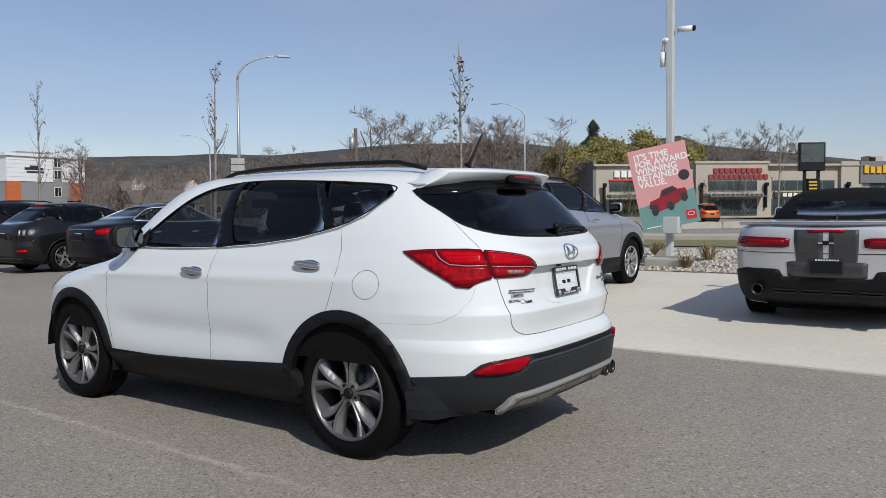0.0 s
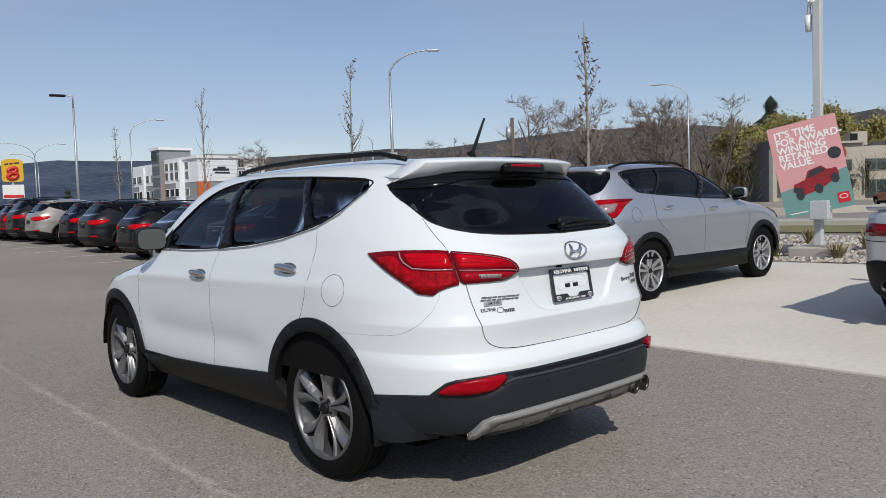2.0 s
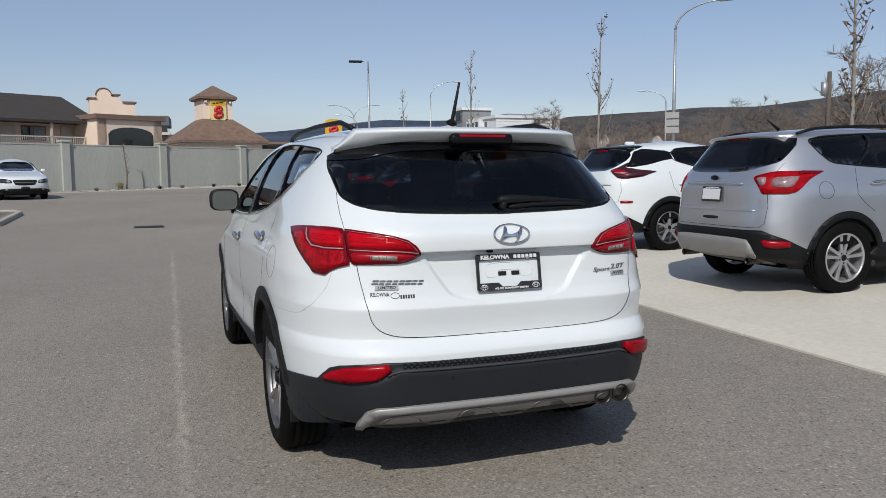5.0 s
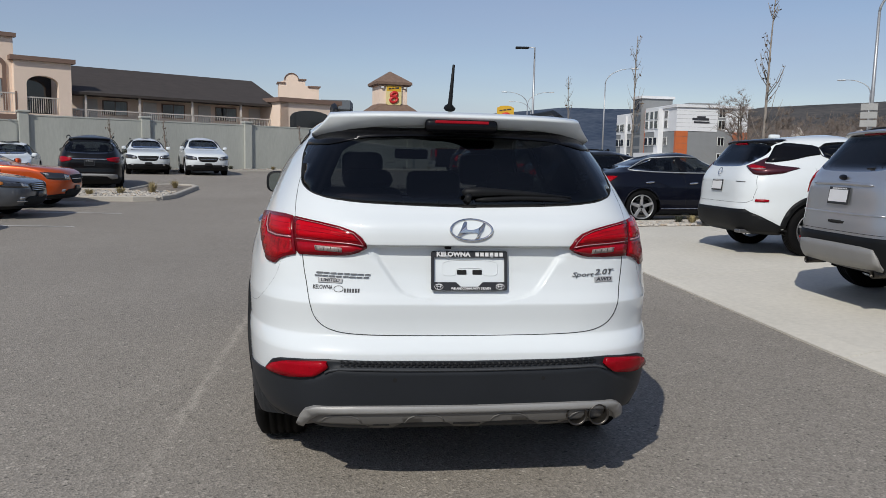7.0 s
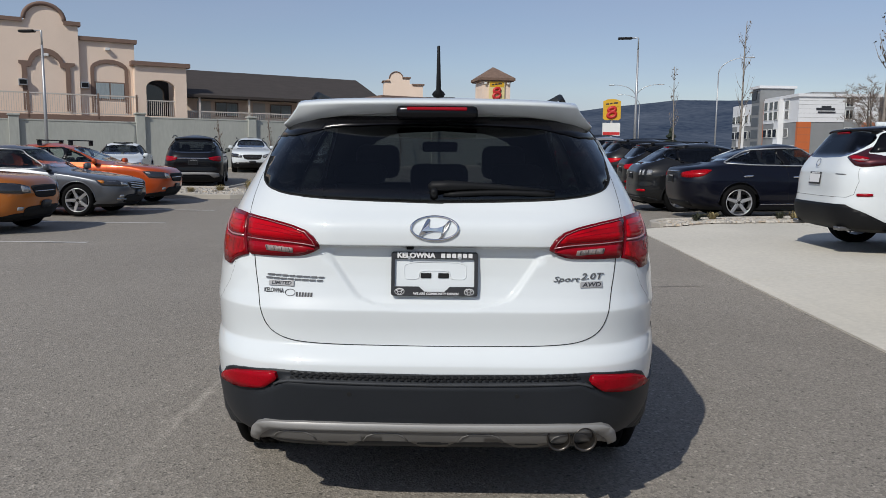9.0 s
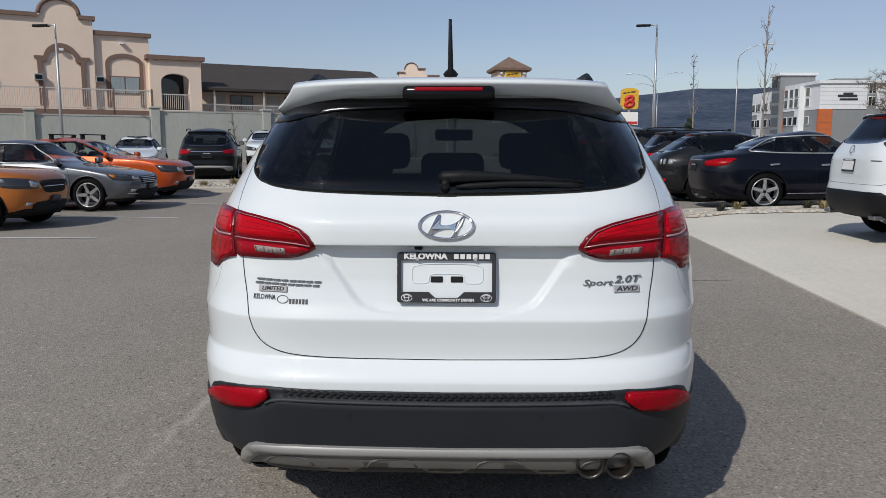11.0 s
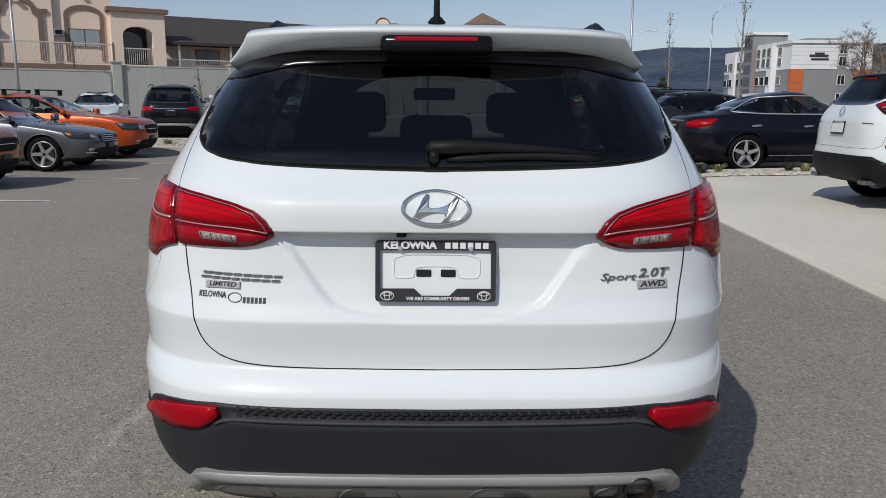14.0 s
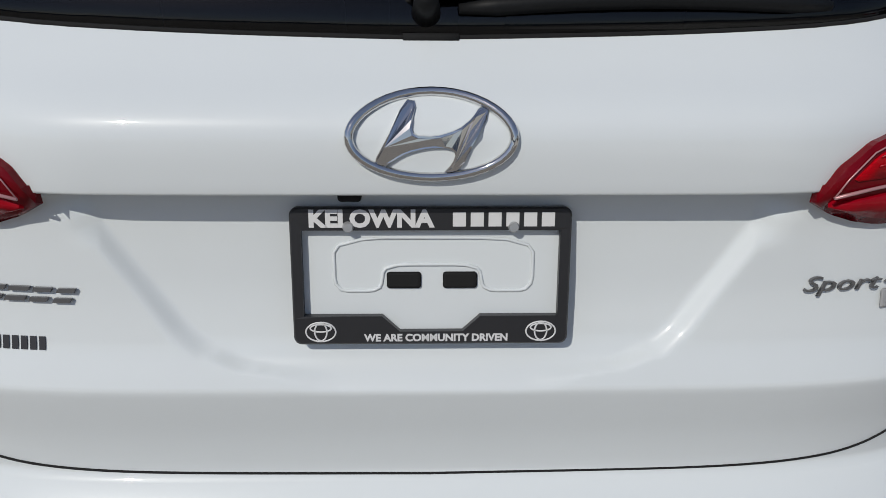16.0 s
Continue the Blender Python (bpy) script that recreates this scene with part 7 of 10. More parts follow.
    sh.patch(sh.outline([("r", 0.38, 0.868), ("r", 0.78, 0.874), ("r", 0.80, 0.822), ("r", 0.39, 0.825)], 1, 0.10), M_REDDARK, car, "lamp_inner_lens", 0.0095, 0.003, 0.06, sides=BOTH)
    sh.patch(sh.outline([("r", 0, 0.943), ("r", 0.16, 0.943), ("r", 0.17, 0.968), ("r", 0, 0.968)], 0), M_REDDARK, car, "brake_lamp", 0.010, 0.01, 0.08, joined=True)
    sh.line([("r", 0, 0.74), ("r", 0.87, 0.745)], 0.004, M_GAP, car)
    rows = []
    for i in range(-8, 9):
        t = i / 8
        x = 0.86 * t
        rows.append([(x, -0.86 + 0.14 * t * t, 1.025), (x, -1.04 + 0.16 * t * t, 1.052 - 0.012 * t * t), (x, -1.10 + 0.16 * t * t, 1.048 - 0.012 * t * t), (x, -1.03 + 0.16 * t * t, 1.005)])
    mesh_part("spoiler", [p for r in rows for p in r], [(i * 4 + j, i * 4 + j + 1, (i + 1) * 4 + j + 1, (i + 1) * 4 + j) for i in range(16) for j in range(3)], M_SILVERLIGHT, car)
    box_part("emblem", (-0.075, -1.082, 0.834), (0.075, -1.06, 0.852), M_CHROME, car, 0.006)
    box_part("emblem", (-0.03, -1.086, 0.824), (0.03, -1.06, 0.862), M_TRIM, car, 0.006)
    for x in (-0.66, 0.66):
        vs, fs = lathe([(-0.80, 0.05), (-1.0, 0.054), (-1.02, 0.058), (-1.015, 0.046), (-0.85, 0.04), (-0.85, 0.001)], 20, "y", (x, 0, 0.37))
        mesh_part("exhaust_tip", vs, fs, M_EXHAUST, car, "round steel exhaust tip")
    for x in (-0.40, -0.14, 0.14, 0.40):
        for z in (0.335, 0.365):
            box_part("bumper_slot", (x - 0.10, -0.985, z), (x + 0.10, -0.955, z + 0.014), M_GAP, car, 0.003)
    plate_part(sh, car, 0.612, off=0.03, tilt=6, dark=True)
    box_part("floor_pan", (-0.6, -0.8, 0.17), (0.6, 3.4, 0.5), M_UNDER, car)
    box_part("aerial", (-0.01, -0.35, 1.05), (0.01, -0.25, 1.10), M_STRIPE, car, 0.004)
    for y in (0, wb):
        vs = [(x, y + (ar + 0.01) * math.cos(math.pi * i / 12), R + (ar + 0.01) * math.sin(math.pi * i / 12)) for i in range(13) for x in (0.5, 0.93)]
        for sd in BOTH:
            mesh_part("wheel_liner", [(v[0] * sd, v[1], v[2]) for v in vs], [(2 * i, 2 * i + 1, 2 * i + 3, 2 * i + 2) for i in range(12)], M_UNDER, car)
    seats(car, wb, 0.42, (1.1, 0.35), 0.36)
    for sd in BOTH:
        mirror_part(car, sd, sd * 0.86, 1.75, 1.08, M_SILVERLIGHT, 0.85)
    add_wheels(car, wb, R, 0.26, 0.27, 0.815, "five")


convertible()


def saloon(m, label, paint_, H, W, ro, fo, wb, deck, style, name="saloon_car", chrome=False, face=False, group=""):
    S = sedan(H, W, ro, fo, wb, deck)
    S.update(paint=paint_, style=style, glass=M_GLASS, seal=0.014, sealmat=M_STEEL if chrome else M_TRIM, group=group, platedark=True)
    dz = deck - 0.965
    S["panels"] = [("tail_lamp", [("s", -0.52, 0.905 + dz), ("s", -0.66, 0.915 + dz), ("r", W - 0.18, 0.90 + dz), ("r", W - 0.40, 0.85 + dz), ("r", W - 0.38, 0.765 + dz), ("r", W - 0.16, 0.755 + dz), ("s", -0.74, 0.775 + dz), ("s", -0.62, 0.84 + dz)], M_REDMOTTLE, 0.008, "pair", "red tail lamp"),
                   ("bumper_trim", [("r", 0, 0.24), ("r", W - 0.28, 0.25), ("r", W - 0.24, 0.38), ("r", 0, 0.36)], M_TRIM, 0.008, "join", ""),
                   ("gate_strip", [("r", 0, 0.868 + dz), ("r", W - 0.45, 0.868 + dz), ("r", W - 0.45, 0.884 + dz), ("r", 0, 0.886 + dz)], M_CHROME if chrome else M_TRIM, 0.012, "join", "")]
    front_face(S, W, wb, fo, 0.575, 0.715, bars=4, amber=True)
    if chrome:
        S["panels"].append(("fog_trim", [("f", W - 0.18, 0.365), ("f", W - 0.42, 0.350), ("f", W - 0.42, 0.372), ("f", W - 0.18, 0.390)], M_CHROME, 0.016, "pair", ""))
    S["R"], S["rr"] = 0.345, 0.258
    S["handlemat"] = M_CHROME if chrome else paint_
    if chrome:
        S["panels"].append(("chrome_sill", [("s", 0.42, 0.30), ("s", wb - 0.42, 0.30), ("s", wb - 0.42, 0.315), ("s", 0.42, 0.315)], M_CHROME, 0.006, "pair", ""))
    S["track"] = W - 0.12
    car, sh = vehicle(name, m, label, "car", S)
    return car, sh


saloon(park(5.78, 12.33, -90, 2.84), "dark navy blue saloon car with star alloy wheels parked on asphalt", M_NAVY, 1.49, 0.905, 1.08, 0.80, 2.84, 1.045, "five", chrome=True)
saloon(park(-10.62, 13.50, -90, 2.80), "dark grey saloon car with chrome trim parked in a bay", M_GREY, 1.51, 0.917, 1.1, 0.95, 2.80, 1.0, "five", chrome=True)

ROW = "cars parked in the far row"
# sloping electric crossover next to the saloon
def ev_extra(S):
    for k in range(3):
        x = 0.83 - 0.085 * k
        S["panels"].append(("tail_lamp", [("r", x - 0.02, 1.00), ("r", x - 0.065, 1.00), ("r", x - 0.040, 0.88), ("r", x + 0.005, 0.88)], M_CLEAR, 0.012, "pair", "pale tail lamp bar"))
    S["panels"] = S["panels"][1:]


compact_suv("electric_car", park(5.45, 15.15, -90, 2.98), "charcoal electric crossover car with a sloping roof parked on asphalt", M_CHARCOAL, 1.65, 0.94, 0.95, 0.80, 2.98, 1.06, "block", "star", ROW, clad=False, rail=False, extra=ev_extra, rake=1.9, R=0.36)
compact_suv("sport_utility_car", park(5.95, 18.6, -90, 2.72), "black sport utility car with red tail lamps parked on asphalt", M_BLACKPAINT, 1.66, 0.92, 0.95, 0.95, 2.72, 1.10, "wide", "ten", ROW)
compact_suv("sport_utility_car", park(6.10, 22.2, -90, 2.78), "charcoal sport utility car with red tail lamps parked on asphalt", M_CHARCOAL, 1.69, 0.945, 1.0, 0.95, 2.78, 1.12, "wide", "ten", ROW)
compact_suv("hatchback_car", park(6.30, 25.5, -90, 2.60), "small navy sport utility car parked on asphalt", M_NAVY, 1.62, 0.90, 0.80, 0.85, 2.60, 1.08, "block", "five", ROW, rail=False)
compact_suv("sport_utility_car", park(6.10, 28.2, -90, 2.78), "champagne silver sport utility car parked on asphalt", M_CHAMPAGNE, 1.69, 0.945, 1.0, 0.95, 2.78, 1.12, "wide", "ten", ROW, rail=False)
compact_suv("sport_utility_car", park(6.10, 30.9, -90, 2.85), "tall black sport utility car with roof rails parked on asphalt", M_BLACKPAINT, 1.78, 0.95, 1.0, 0.95, 2.85, 1.16, "wide", "ten", ROW)
compact_suv("hatchback_car", park(6.10, 33.5, -90, 2.62), "dark wine red small crossover car parked on asphalt", M_WINE, 1.62, 0.90, 0.85, 0.85, 2.62, 1.08, "tall", "five", ROW, rail=False)
compact_suv("hatchback_car", park(6.10, 36.0, -90, 2.62), "dark blue small crossover car parked on asphalt", M_NAVY, 1.62, 0.90, 0.85, 0.85, 2.62, 1.08, "tall", "five", ROW, rail=False)

# orange hatchback with roof bars, amber hatchback, far parked cars
BAY = "cars parked in the bays"
def leaf_extra(S):
    S["glass"] = M_GLASSLIGHT
car, sh = compact_suv("hatchback_car", park(-10.75, 16.65, -90, 2.70), "orange hatchback car with black roof bars parked in a bay", M_ORANGE, 1.57, 0.895, 0.85, 0.95, 2.70, 1.05, "tall", "five", BAY, clad=False, rail=False, skid=False, extra=leaf_extra)
for y in (0.35, 1.15):
    bar = box_part("roof_bar", (-0.66, y - 0.035, 1.615), (0.66, y + 0.035, 1.643), M_TRIM, car, 0.010, label="black roof bar")
    for sd in BOTH:
        box_part("bar_foot", (sd * 0.56 - 0.035, y - 0.05, 1.50), (sd * 0.56 + 0.035, y + 0.05, 1.618), M_TRIM, bar, 0.012)
compact_suv("hatchback_car", park(-10.35, 9.75, -90, 2.57), "amber orange hatchback car with a black grille parked in a bay", M_AMBER, 1.50, 0.89, 0.75, 0.80, 2.57, 1.02, "tall", "five", BAY, clad=False, rail=False, skid=False)
def black_extra(S):
    S["panels"] = [p for p in S["panels"] if p[0] not in ("tail_lamp", "reflector", "brake_lamp")]
    S["panels"] += [("tail_lamp", [("s", -0.50, 1.085), ("r", 0.78, 1.095), ("r", 0.60, 1.075), ("r", 0.47, 1.045), ("r", 0.52, 0.985), ("r", 0.66, 0.945), ("r", 0.80, 0.915), ("s", -0.64, 0.930)], M_REDDARK, 0.010, "pair", "dark red tail lamp"),
                    ("gate_strip", [("r", 0, 1.005), ("r", 0.50, 1.010), ("r", 0.50, 1.040), ("r", 0, 1.040)], M_CHROME, 0.012, "join", "chrome strip between the tail lamps"),
                    ("bumper_panel", [("r", 0, 0.50), ("r", 0.50, 0.49), ("r", 0.62, 0.40), ("r", 0.80, 0.42), ("r", 0.78, 0.56), ("r", 0, 0.58)], M_SKIDLIP, 0.028, "join", "satin silver lower bumper panel")]
    S["plate"] = 0.90


compact_suv("sport_utility_car", park(-8.55, 22.6, 14, 2.86), "black sport utility car with roof rails and silver skid plate", M_BLACKPAINT, 1.75, 0.96, 0.98, 1.0, 2.86, 1.14, "wide", "ten", BAY, skid=False, extra=black_extra)
compact_suv("sport_utility_car", park(-9.69, 34.4, 196, 2.67), "small white sport utility car parked facing the lane", M_WHITE, 1.60, 0.91, 0.85, 0.85, 2.67, 1.08, "block", "ten", BAY)
compact_suv("sport_utility_car", park(-7.2, 34.5, 196, 2.70), "white sport utility car with a black grille parked facing the lane", M_WHITE, 1.68, 0.92, 0.95, 0.93, 2.70, 1.12, "block", "ten", BAY, rail=False)
saloon(park(-12.45, 26.5, 194, 2.65), "white saloon car parked facing the lane", M_WHITE, 1.42, 0.89, 0.9, 0.85, 2.65, 0.96, "five", group=BAY)


# black pickup at the end of the row
def pickup():
    wb = 3.55
    car = thing("pickup_truck", park(6.0, 39.3, -90, wb), "black pickup truck with an open bed parked on asphalt", "pickup truck", ROW)
    bm = bmesh.new()
    box(bm, -1.0, -1.25, 0.62, -0.90, 1.05, 1.42, 0.03)
    box(bm, 0.90, -1.25, 0.62, 1.0, 1.05, 1.42, 0.03)
    box(bm, -1.0, -1.28, 0.72, 1.0, -1.20, 1.42, 0.03)
    box(bm, -0.95, -1.2, 0.62, 0.95, 1.05, 0.75, 0.01)
    part("cargo_bed", bm, M_BLACKPAINT, car, smooth=False)
    rear = [(0.4, 1.05), (0.9, 1.05), (1.3, 1.06), (1.5, 1.10), (1.75, 1.22), (1.88, 1.4), (1.94, 1.8)]
    front = [(0.4, 4.35), (0.7, 4.5), (1.05, 4.45), (1.2, 4.2), (1.28, 3.6), (1.33, 3.25), (1.5, 2.95), (1.75, 2.55), (1.88, 2.3), (1.94, 2.1)]
    width = [(0.4, 0.96), (0.8, 1.0), (1.1, 1.0), (1.3, 0.96), (1.5, 0.88), (1.75, 0.78), (1.86, 0.68), (1.92, 0.5), (1.94, 0.1)]
    sh = Shell(rear, front, width, (0.35, 5, 2.2), (0.9, 3.4, 2.2))
    sd = sh.outline([("s", 2.95, 1.34), ("s", 1.25, 1.34), ("s", 1.4, 1.76), ("s", 2.3, 1.76)], 1, 0.12)
    bk = sh.outline([("r", 0, 1.42), ("r", 0.62, 1.42), ("r", 0.55, 1.75), ("r", 0, 1.76)], 1, 0.12)
    sh.body(dens((0.4, 1.8, 34), (1.8, 1.94, 8)), COLS, [sd, bk, arch_outline(sh, wb, 0.4, 0.47)], M_BLACKPAINT, car, "cab")
    sh.patch(sd, M_GLASSDARK, car, "side_window", -0.004, 0, 0.15, sides=BOTH)
    sh.patch(bk, M_GLASSDARK, car, "rear_window", -0.004, 0, 0.15, joined=True)
    for s in BOTH:
        box_part("tail_lamp", (min(s * 0.86, s * 1.005), -1.30, 0.98), (max(s * 0.86, s * 1.005), -1.18, 1.36), M_RED, car, 0.02)
    box_part("rear_bumper", (-0.98, -1.42, 0.55), (0.98, -1.25, 0.74), M_STEEL, car, 0.03)
    box_part("tailgate_badge", (-0.09, -1.292, 1.05), (0.09, -1.27, 1.22), M_CHROME, car, 0.02)
    box_part("chassis", (-0.7, -1.1, 0.4), (0.7, 4.0, 0.75), M_UNDER, car)
    add_wheels(car, wb, 0.40, 0.255, 0.26, 0.86, "ten")


pickup()


# ---- kerbs, gravel beds and small ground things ----
M_GRAVEL = mat("gravel_bed", (0.27, 0.235, 0.195), 0.95, var=0.3, scale=6, fine=30, bump=0.6)
M_STONES = [mat("pale_stone", (0.52, 0.485, 0.43), 0.85, var=0.15, scale=20, fine=80), mat("grey_stone", (0.36, 0.34, 0.31), 0.85, var=0.15, scale=20, fine=80), mat("tan_stone", (0.48, 0.40, 0.31), 0.85, var=0.15, scale=20, fine=80)]
M_DRYGRASS = mat("dry_grass", (0.36, 0.29, 0.14), 0.9, var=0.2, scale=30, fine=100)
M_GREENGRASS = mat("spring_grass", (0.21, 0.20, 0.08), 0.9, var=0.25, scale=3, fine=60, bump=0.3)
M_SHRUB = mat("dark_shrub", (0.05, 0.055, 0.03), 0.9, var=0.3, scale=20, fine=90)
M_TWIG = mat("grey_twig", (0.25, 0.20, 0.165), 0.9, var=0.25, scale=10, fine=60)
M_BARK = mat("pale_bark", (0.33, 0.29, 0.25), 0.85, var=0.25, scale=10, fine=60, bump=0.2)
M_DARKBARK = mat("dark_bark", (0.13, 0.108, 0.09), 0.9, var=0.25, scale=6, fine=50, bump=0.2)
M_BUD = mat("leaf_bud", (0.14, 0.09, 0.055), 0.8, var=0.2)
M_NEEDLE = mat("fir_needle", (0.030, 0.045, 0.028), 0.9, var=0.3, scale=2, fine=20)
M_LEAF = mat("young_leaf", (0.33, 0.29, 0.09), 0.8, var=0.3, scale=1.0, fine=10)


def bed(name, poly, lift, material, label, category):
    """A low planted bed: an outline filled at a height over the ground."""
    bm = bmesh.new()
    top = [bm.verts.new((x, y, gz(x, y) + lift)) for x, y in poly]
    low = [bm.verts.new((x, y, gz(x, y) - 0.05)) for x, y in poly]
    bm.faces.new(top)
    n = len(poly)
    for i in range(n):
        bm.faces.new((low[i], low[(i + 1) % n], top[(i + 1) % n], top[i]))
    bmesh.ops.recalc_face_normals(bm, faces=bm.faces)
    bmesh.ops.triangulate(bm, faces=[f for f in bm.faces if len(f.verts) > 4])
    return tagged(part(name, bm, material), label, category, "", "structure")


def kerb(pts, wid=0.15, high=0.13, closed=False, label="pale concrete kerb round a planted bed"):
    P = [Vector((p[0], p[1], 0)) for p in pts]
    n = len(P)
    vs, fs = [], []
    for i, p in enumerate(P):
        a = P[(i - 1) % n] if (closed or i) else p
        b = P[(i + 1) % n] if (closed or i < n - 1) else p
        d = (b - a).normalized()
        s = Vector((-d.y, d.x, 0))
        z = gz(p.x, p.y)
        for o, h in ((-wid / 2, -0.03), (-wid / 2, high - 0.02), (-wid / 2 + 0.025, high), (wid / 2 - 0.025, high), (wid / 2, high - 0.02), (wid / 2, -0.03)):
            q = p + s * o
            vs.append((q.x, q.y, z + h))
    m = n if closed else n - 1
    for i in range(m):
        j = (i + 1) % n
        for k in range(5):
            fs.append((i * 6 + k, i * 6 + k + 1, j * 6 + k + 1, j * 6 + k))
    if not closed:
        fs += [(0, 5, 4, 3, 2, 1), tuple((n - 1) * 6 + k for k in range(6))]
    return tagged(mesh_part("kerb", vs, fs, M_KERB, smooth=False), label, "kerb", "", "structure")


def chips(name, n, spot, lo, hi, seed, label, mats=M_STONES):
    """Loose stones strewn over a bed: one joined mesh."""
    rnd = random.Random(seed)
    vs, fs, mi = [], [], []
    base = [(-1, -1, -0.6), (1, -0.8, -0.6), (0.9, 1, -0.6), (-0.8, 1, -0.6), (-0.6, -0.5, 0.7), (0.5, -0.6, 0.8), (0.6, 0.5, 0.6), (-0.5, 0.6, 0.75)]
    quads = [(4, 5, 6, 7), (0, 1, 5, 4), (1, 2, 6, 5), (2, 3, 7, 6), (3, 0, 4, 7)]
    for _ in range(n):
        x, y, z = spot(rnd)
        s = rnd.uniform(lo, hi)
        a = rnd.uniform(0, 6.28)
        c, q = math.cos(a), math.sin(a)
        b = len(vs)
        sx, sy, sz = s * rnd.uniform(0.7, 1.2), s * rnd.uniform(0.6, 1.0), s * rnd.uniform(0.4, 0.7)
        for v in base:
            vx, vy, vz = v[0] * sx * rnd.uniform(0.75, 1.2), v[1] * sy * rnd.uniform(0.75, 1.2), v[2] * sz
            vs.append((x + vx * c - vy * q, y + vx * q + vy * c, z + vz))
        k = rnd.choice((0, 0, 0, 1, 2))
        for f in quads:
            fs.append(tuple(i + b for i in f))
            mi.append(k)
    ob = mesh_part(name, vs, fs, mats[0], None, label, smooth=False, mats=mats, index=mi)
    return tagged(ob, label, "gravel", "", "stuff")


def tuft(x, y, z, r, h, material, label, n=110, seed=1, name="grass_tuft", category="grass", group="grass tufts in the gravel"):
    rnd = random.Random(seed)
    vs, fs = [], []
    for _ in range(n):
        a, t = rnd.uniform(0, 6.28), rnd.uniform(0.1, 1.0)
        l = h * rnd.uniform(0.6, 1.1)
        bx, by = r * 0.25 * rnd.random() * math.cos(a), r * 0.25 * rnd.random() * math.sin(a)
        tx, ty = bx + r * t * math.cos(a), by + r * t * math.sin(a)
        w = 0.006 * (1 + r)
        px, py = -math.sin(a) * w, math.cos(a) * w
        b = len(vs)
        vs += [(x + bx - px, y + by - py, z), (x + bx + px, y + by + py, z), (x + (bx + tx) * 0.5 + px, y + (by + ty) * 0.5 + py, z + l * 0.72), (x + (bx + tx) * 0.5 - px, y + (by + ty) * 0.5 - py, z + l * 0.72), (x + tx, y + ty, z + l * (1.05 - 0.45 * t))]
        fs += [(b, b + 1, b + 2, b + 3), (b + 3, b + 2, b + 4)]
    return tagged(mesh_part(name, vs, fs, material, smooth=False), label, category, group)


# bed beyond the display pad
bed("gravel_bed", [(9.66, -24), (16.2, -24), (16.2, 13.2), (9.66, 13.2)], 0.03, M_GRAVEL, "bed of pale river stones and bark", "gravel")
chips("gravel", 6500, lambda r: (lambda x, y: (x, y, gz(x, y) + 0.045))(9.7 + 6.3 * r.random() ** 1.3, r.uniform(-4, 13)), 0.018, 0.05, 3, "pale round river stones")
chips("boulder", 7, lambda r: (lambda x, y: (x, y, gz(x, y) + 0.10))(r.uniform(10.6, 14), r.uniform(-3, 10)), 0.14, 0.26, 5, "flat pale boulders in the gravel")
for i, (x, y, r, h) in enumerate(((10.15, 2.55, 0.34, 0.30), (10.25, 1.55, 0.36, 0.30), (11.8, 1.55, 0.36, 0.42), (11.9, 4.1, 0.4, 0.38), (10.6, -0.4, 0.35, 0.3), (12.6, 0.4, 0.4, 0.4), (11.4, 5.5, 0.36, 0.34), (12.9, 3.0, 0.4, 0.36), (11.2, -2.2, 0.36, 0.34))):
    tuft(x, y, gz(x, y) + 0.03, r, h, M_DRYGRASS if i % 3 else M_GREENGRASS, "tuft of dry ornamental grass in the gravel", seed=20 + i)
# strip between the pad and the next row
bed("gravel_bed", [(x, 10.50) for x in (4.05, 4.5, 5.0, 6.0, 7.5, 9.0, 9.66)] + [(x, 11.28) for x in (9.66, 9.0, 7.5, 6.0, 5.0, 4.5, 4.05)], 0.03, M_GRAVEL, "narrow strip of pale gravel", "gravel")
chips("gravel", 2200, lambda r: (lambda x, y: (x, y, gz(x, y) + 0.045))(r.uniform(4.1, 9.6), r.uniform(10.46, 11.26)), 0.022, 0.055, 9, "pale round river stones")
kerb([(9.66, 11.34), (4.3, 11.34), (4.02, 11.2), (3.98, 10.9), (4.05, 10.55)], 0.12, 0.10)
for i, (x, y) in enumerate(((4.75, 10.8), (5.1, 10.95), (6.35, 10.9), (6.6, 10.8), (8.2, 10.9))):
    tuft(x, y, gz(x, y) + 0.05, 0.22, 0.18, M_DRYGRASS if i % 2 else M_SHRUB, "small tuft of dry grass in the gravel", 60, 50 + i)
# island by the bays
isle = [(-11.5, 18.45), (-6.2, 18.45), (-5.55, 18.8), (-5.35, 19.5), (-5.35, 23.2), (-5.6, 23.8), (-6.3, 24.0), (-6.9, 23.6), (-7.1, 21.4), (-11.5, 21.2)]
bed("gravel_bed", isle, 0.09, M_GRAVEL, "gravel island in the car park", "gravel")
kerb(isle, 0.16, 0.14, True)
chips("gravel", 900, lambda r: (lambda x, y: (x, y, gz(x, y) + 0.11))(r.uniform(-9.0, -5.5), r.uniform(18.6, 21.0)), 0.03, 0.07, 11, "pale round river stones")
for i, (x, y, r, h) in enumerate(((-6.1, 20.2, 0.35, 0.42), (-6.9, 19.8, 0.28, 0.25), (-7.6, 19.2, 0.26, 0.22), (-5.9, 22.5, 0.28, 0.3), (-8.3, 19.6, 0.25, 0.2))):
    tuft(x, y, gz(x, y) + 0.09, r, h, M_DRYGRASS, "tuft of dry ornamental grass on the island", 90, 70 + i)
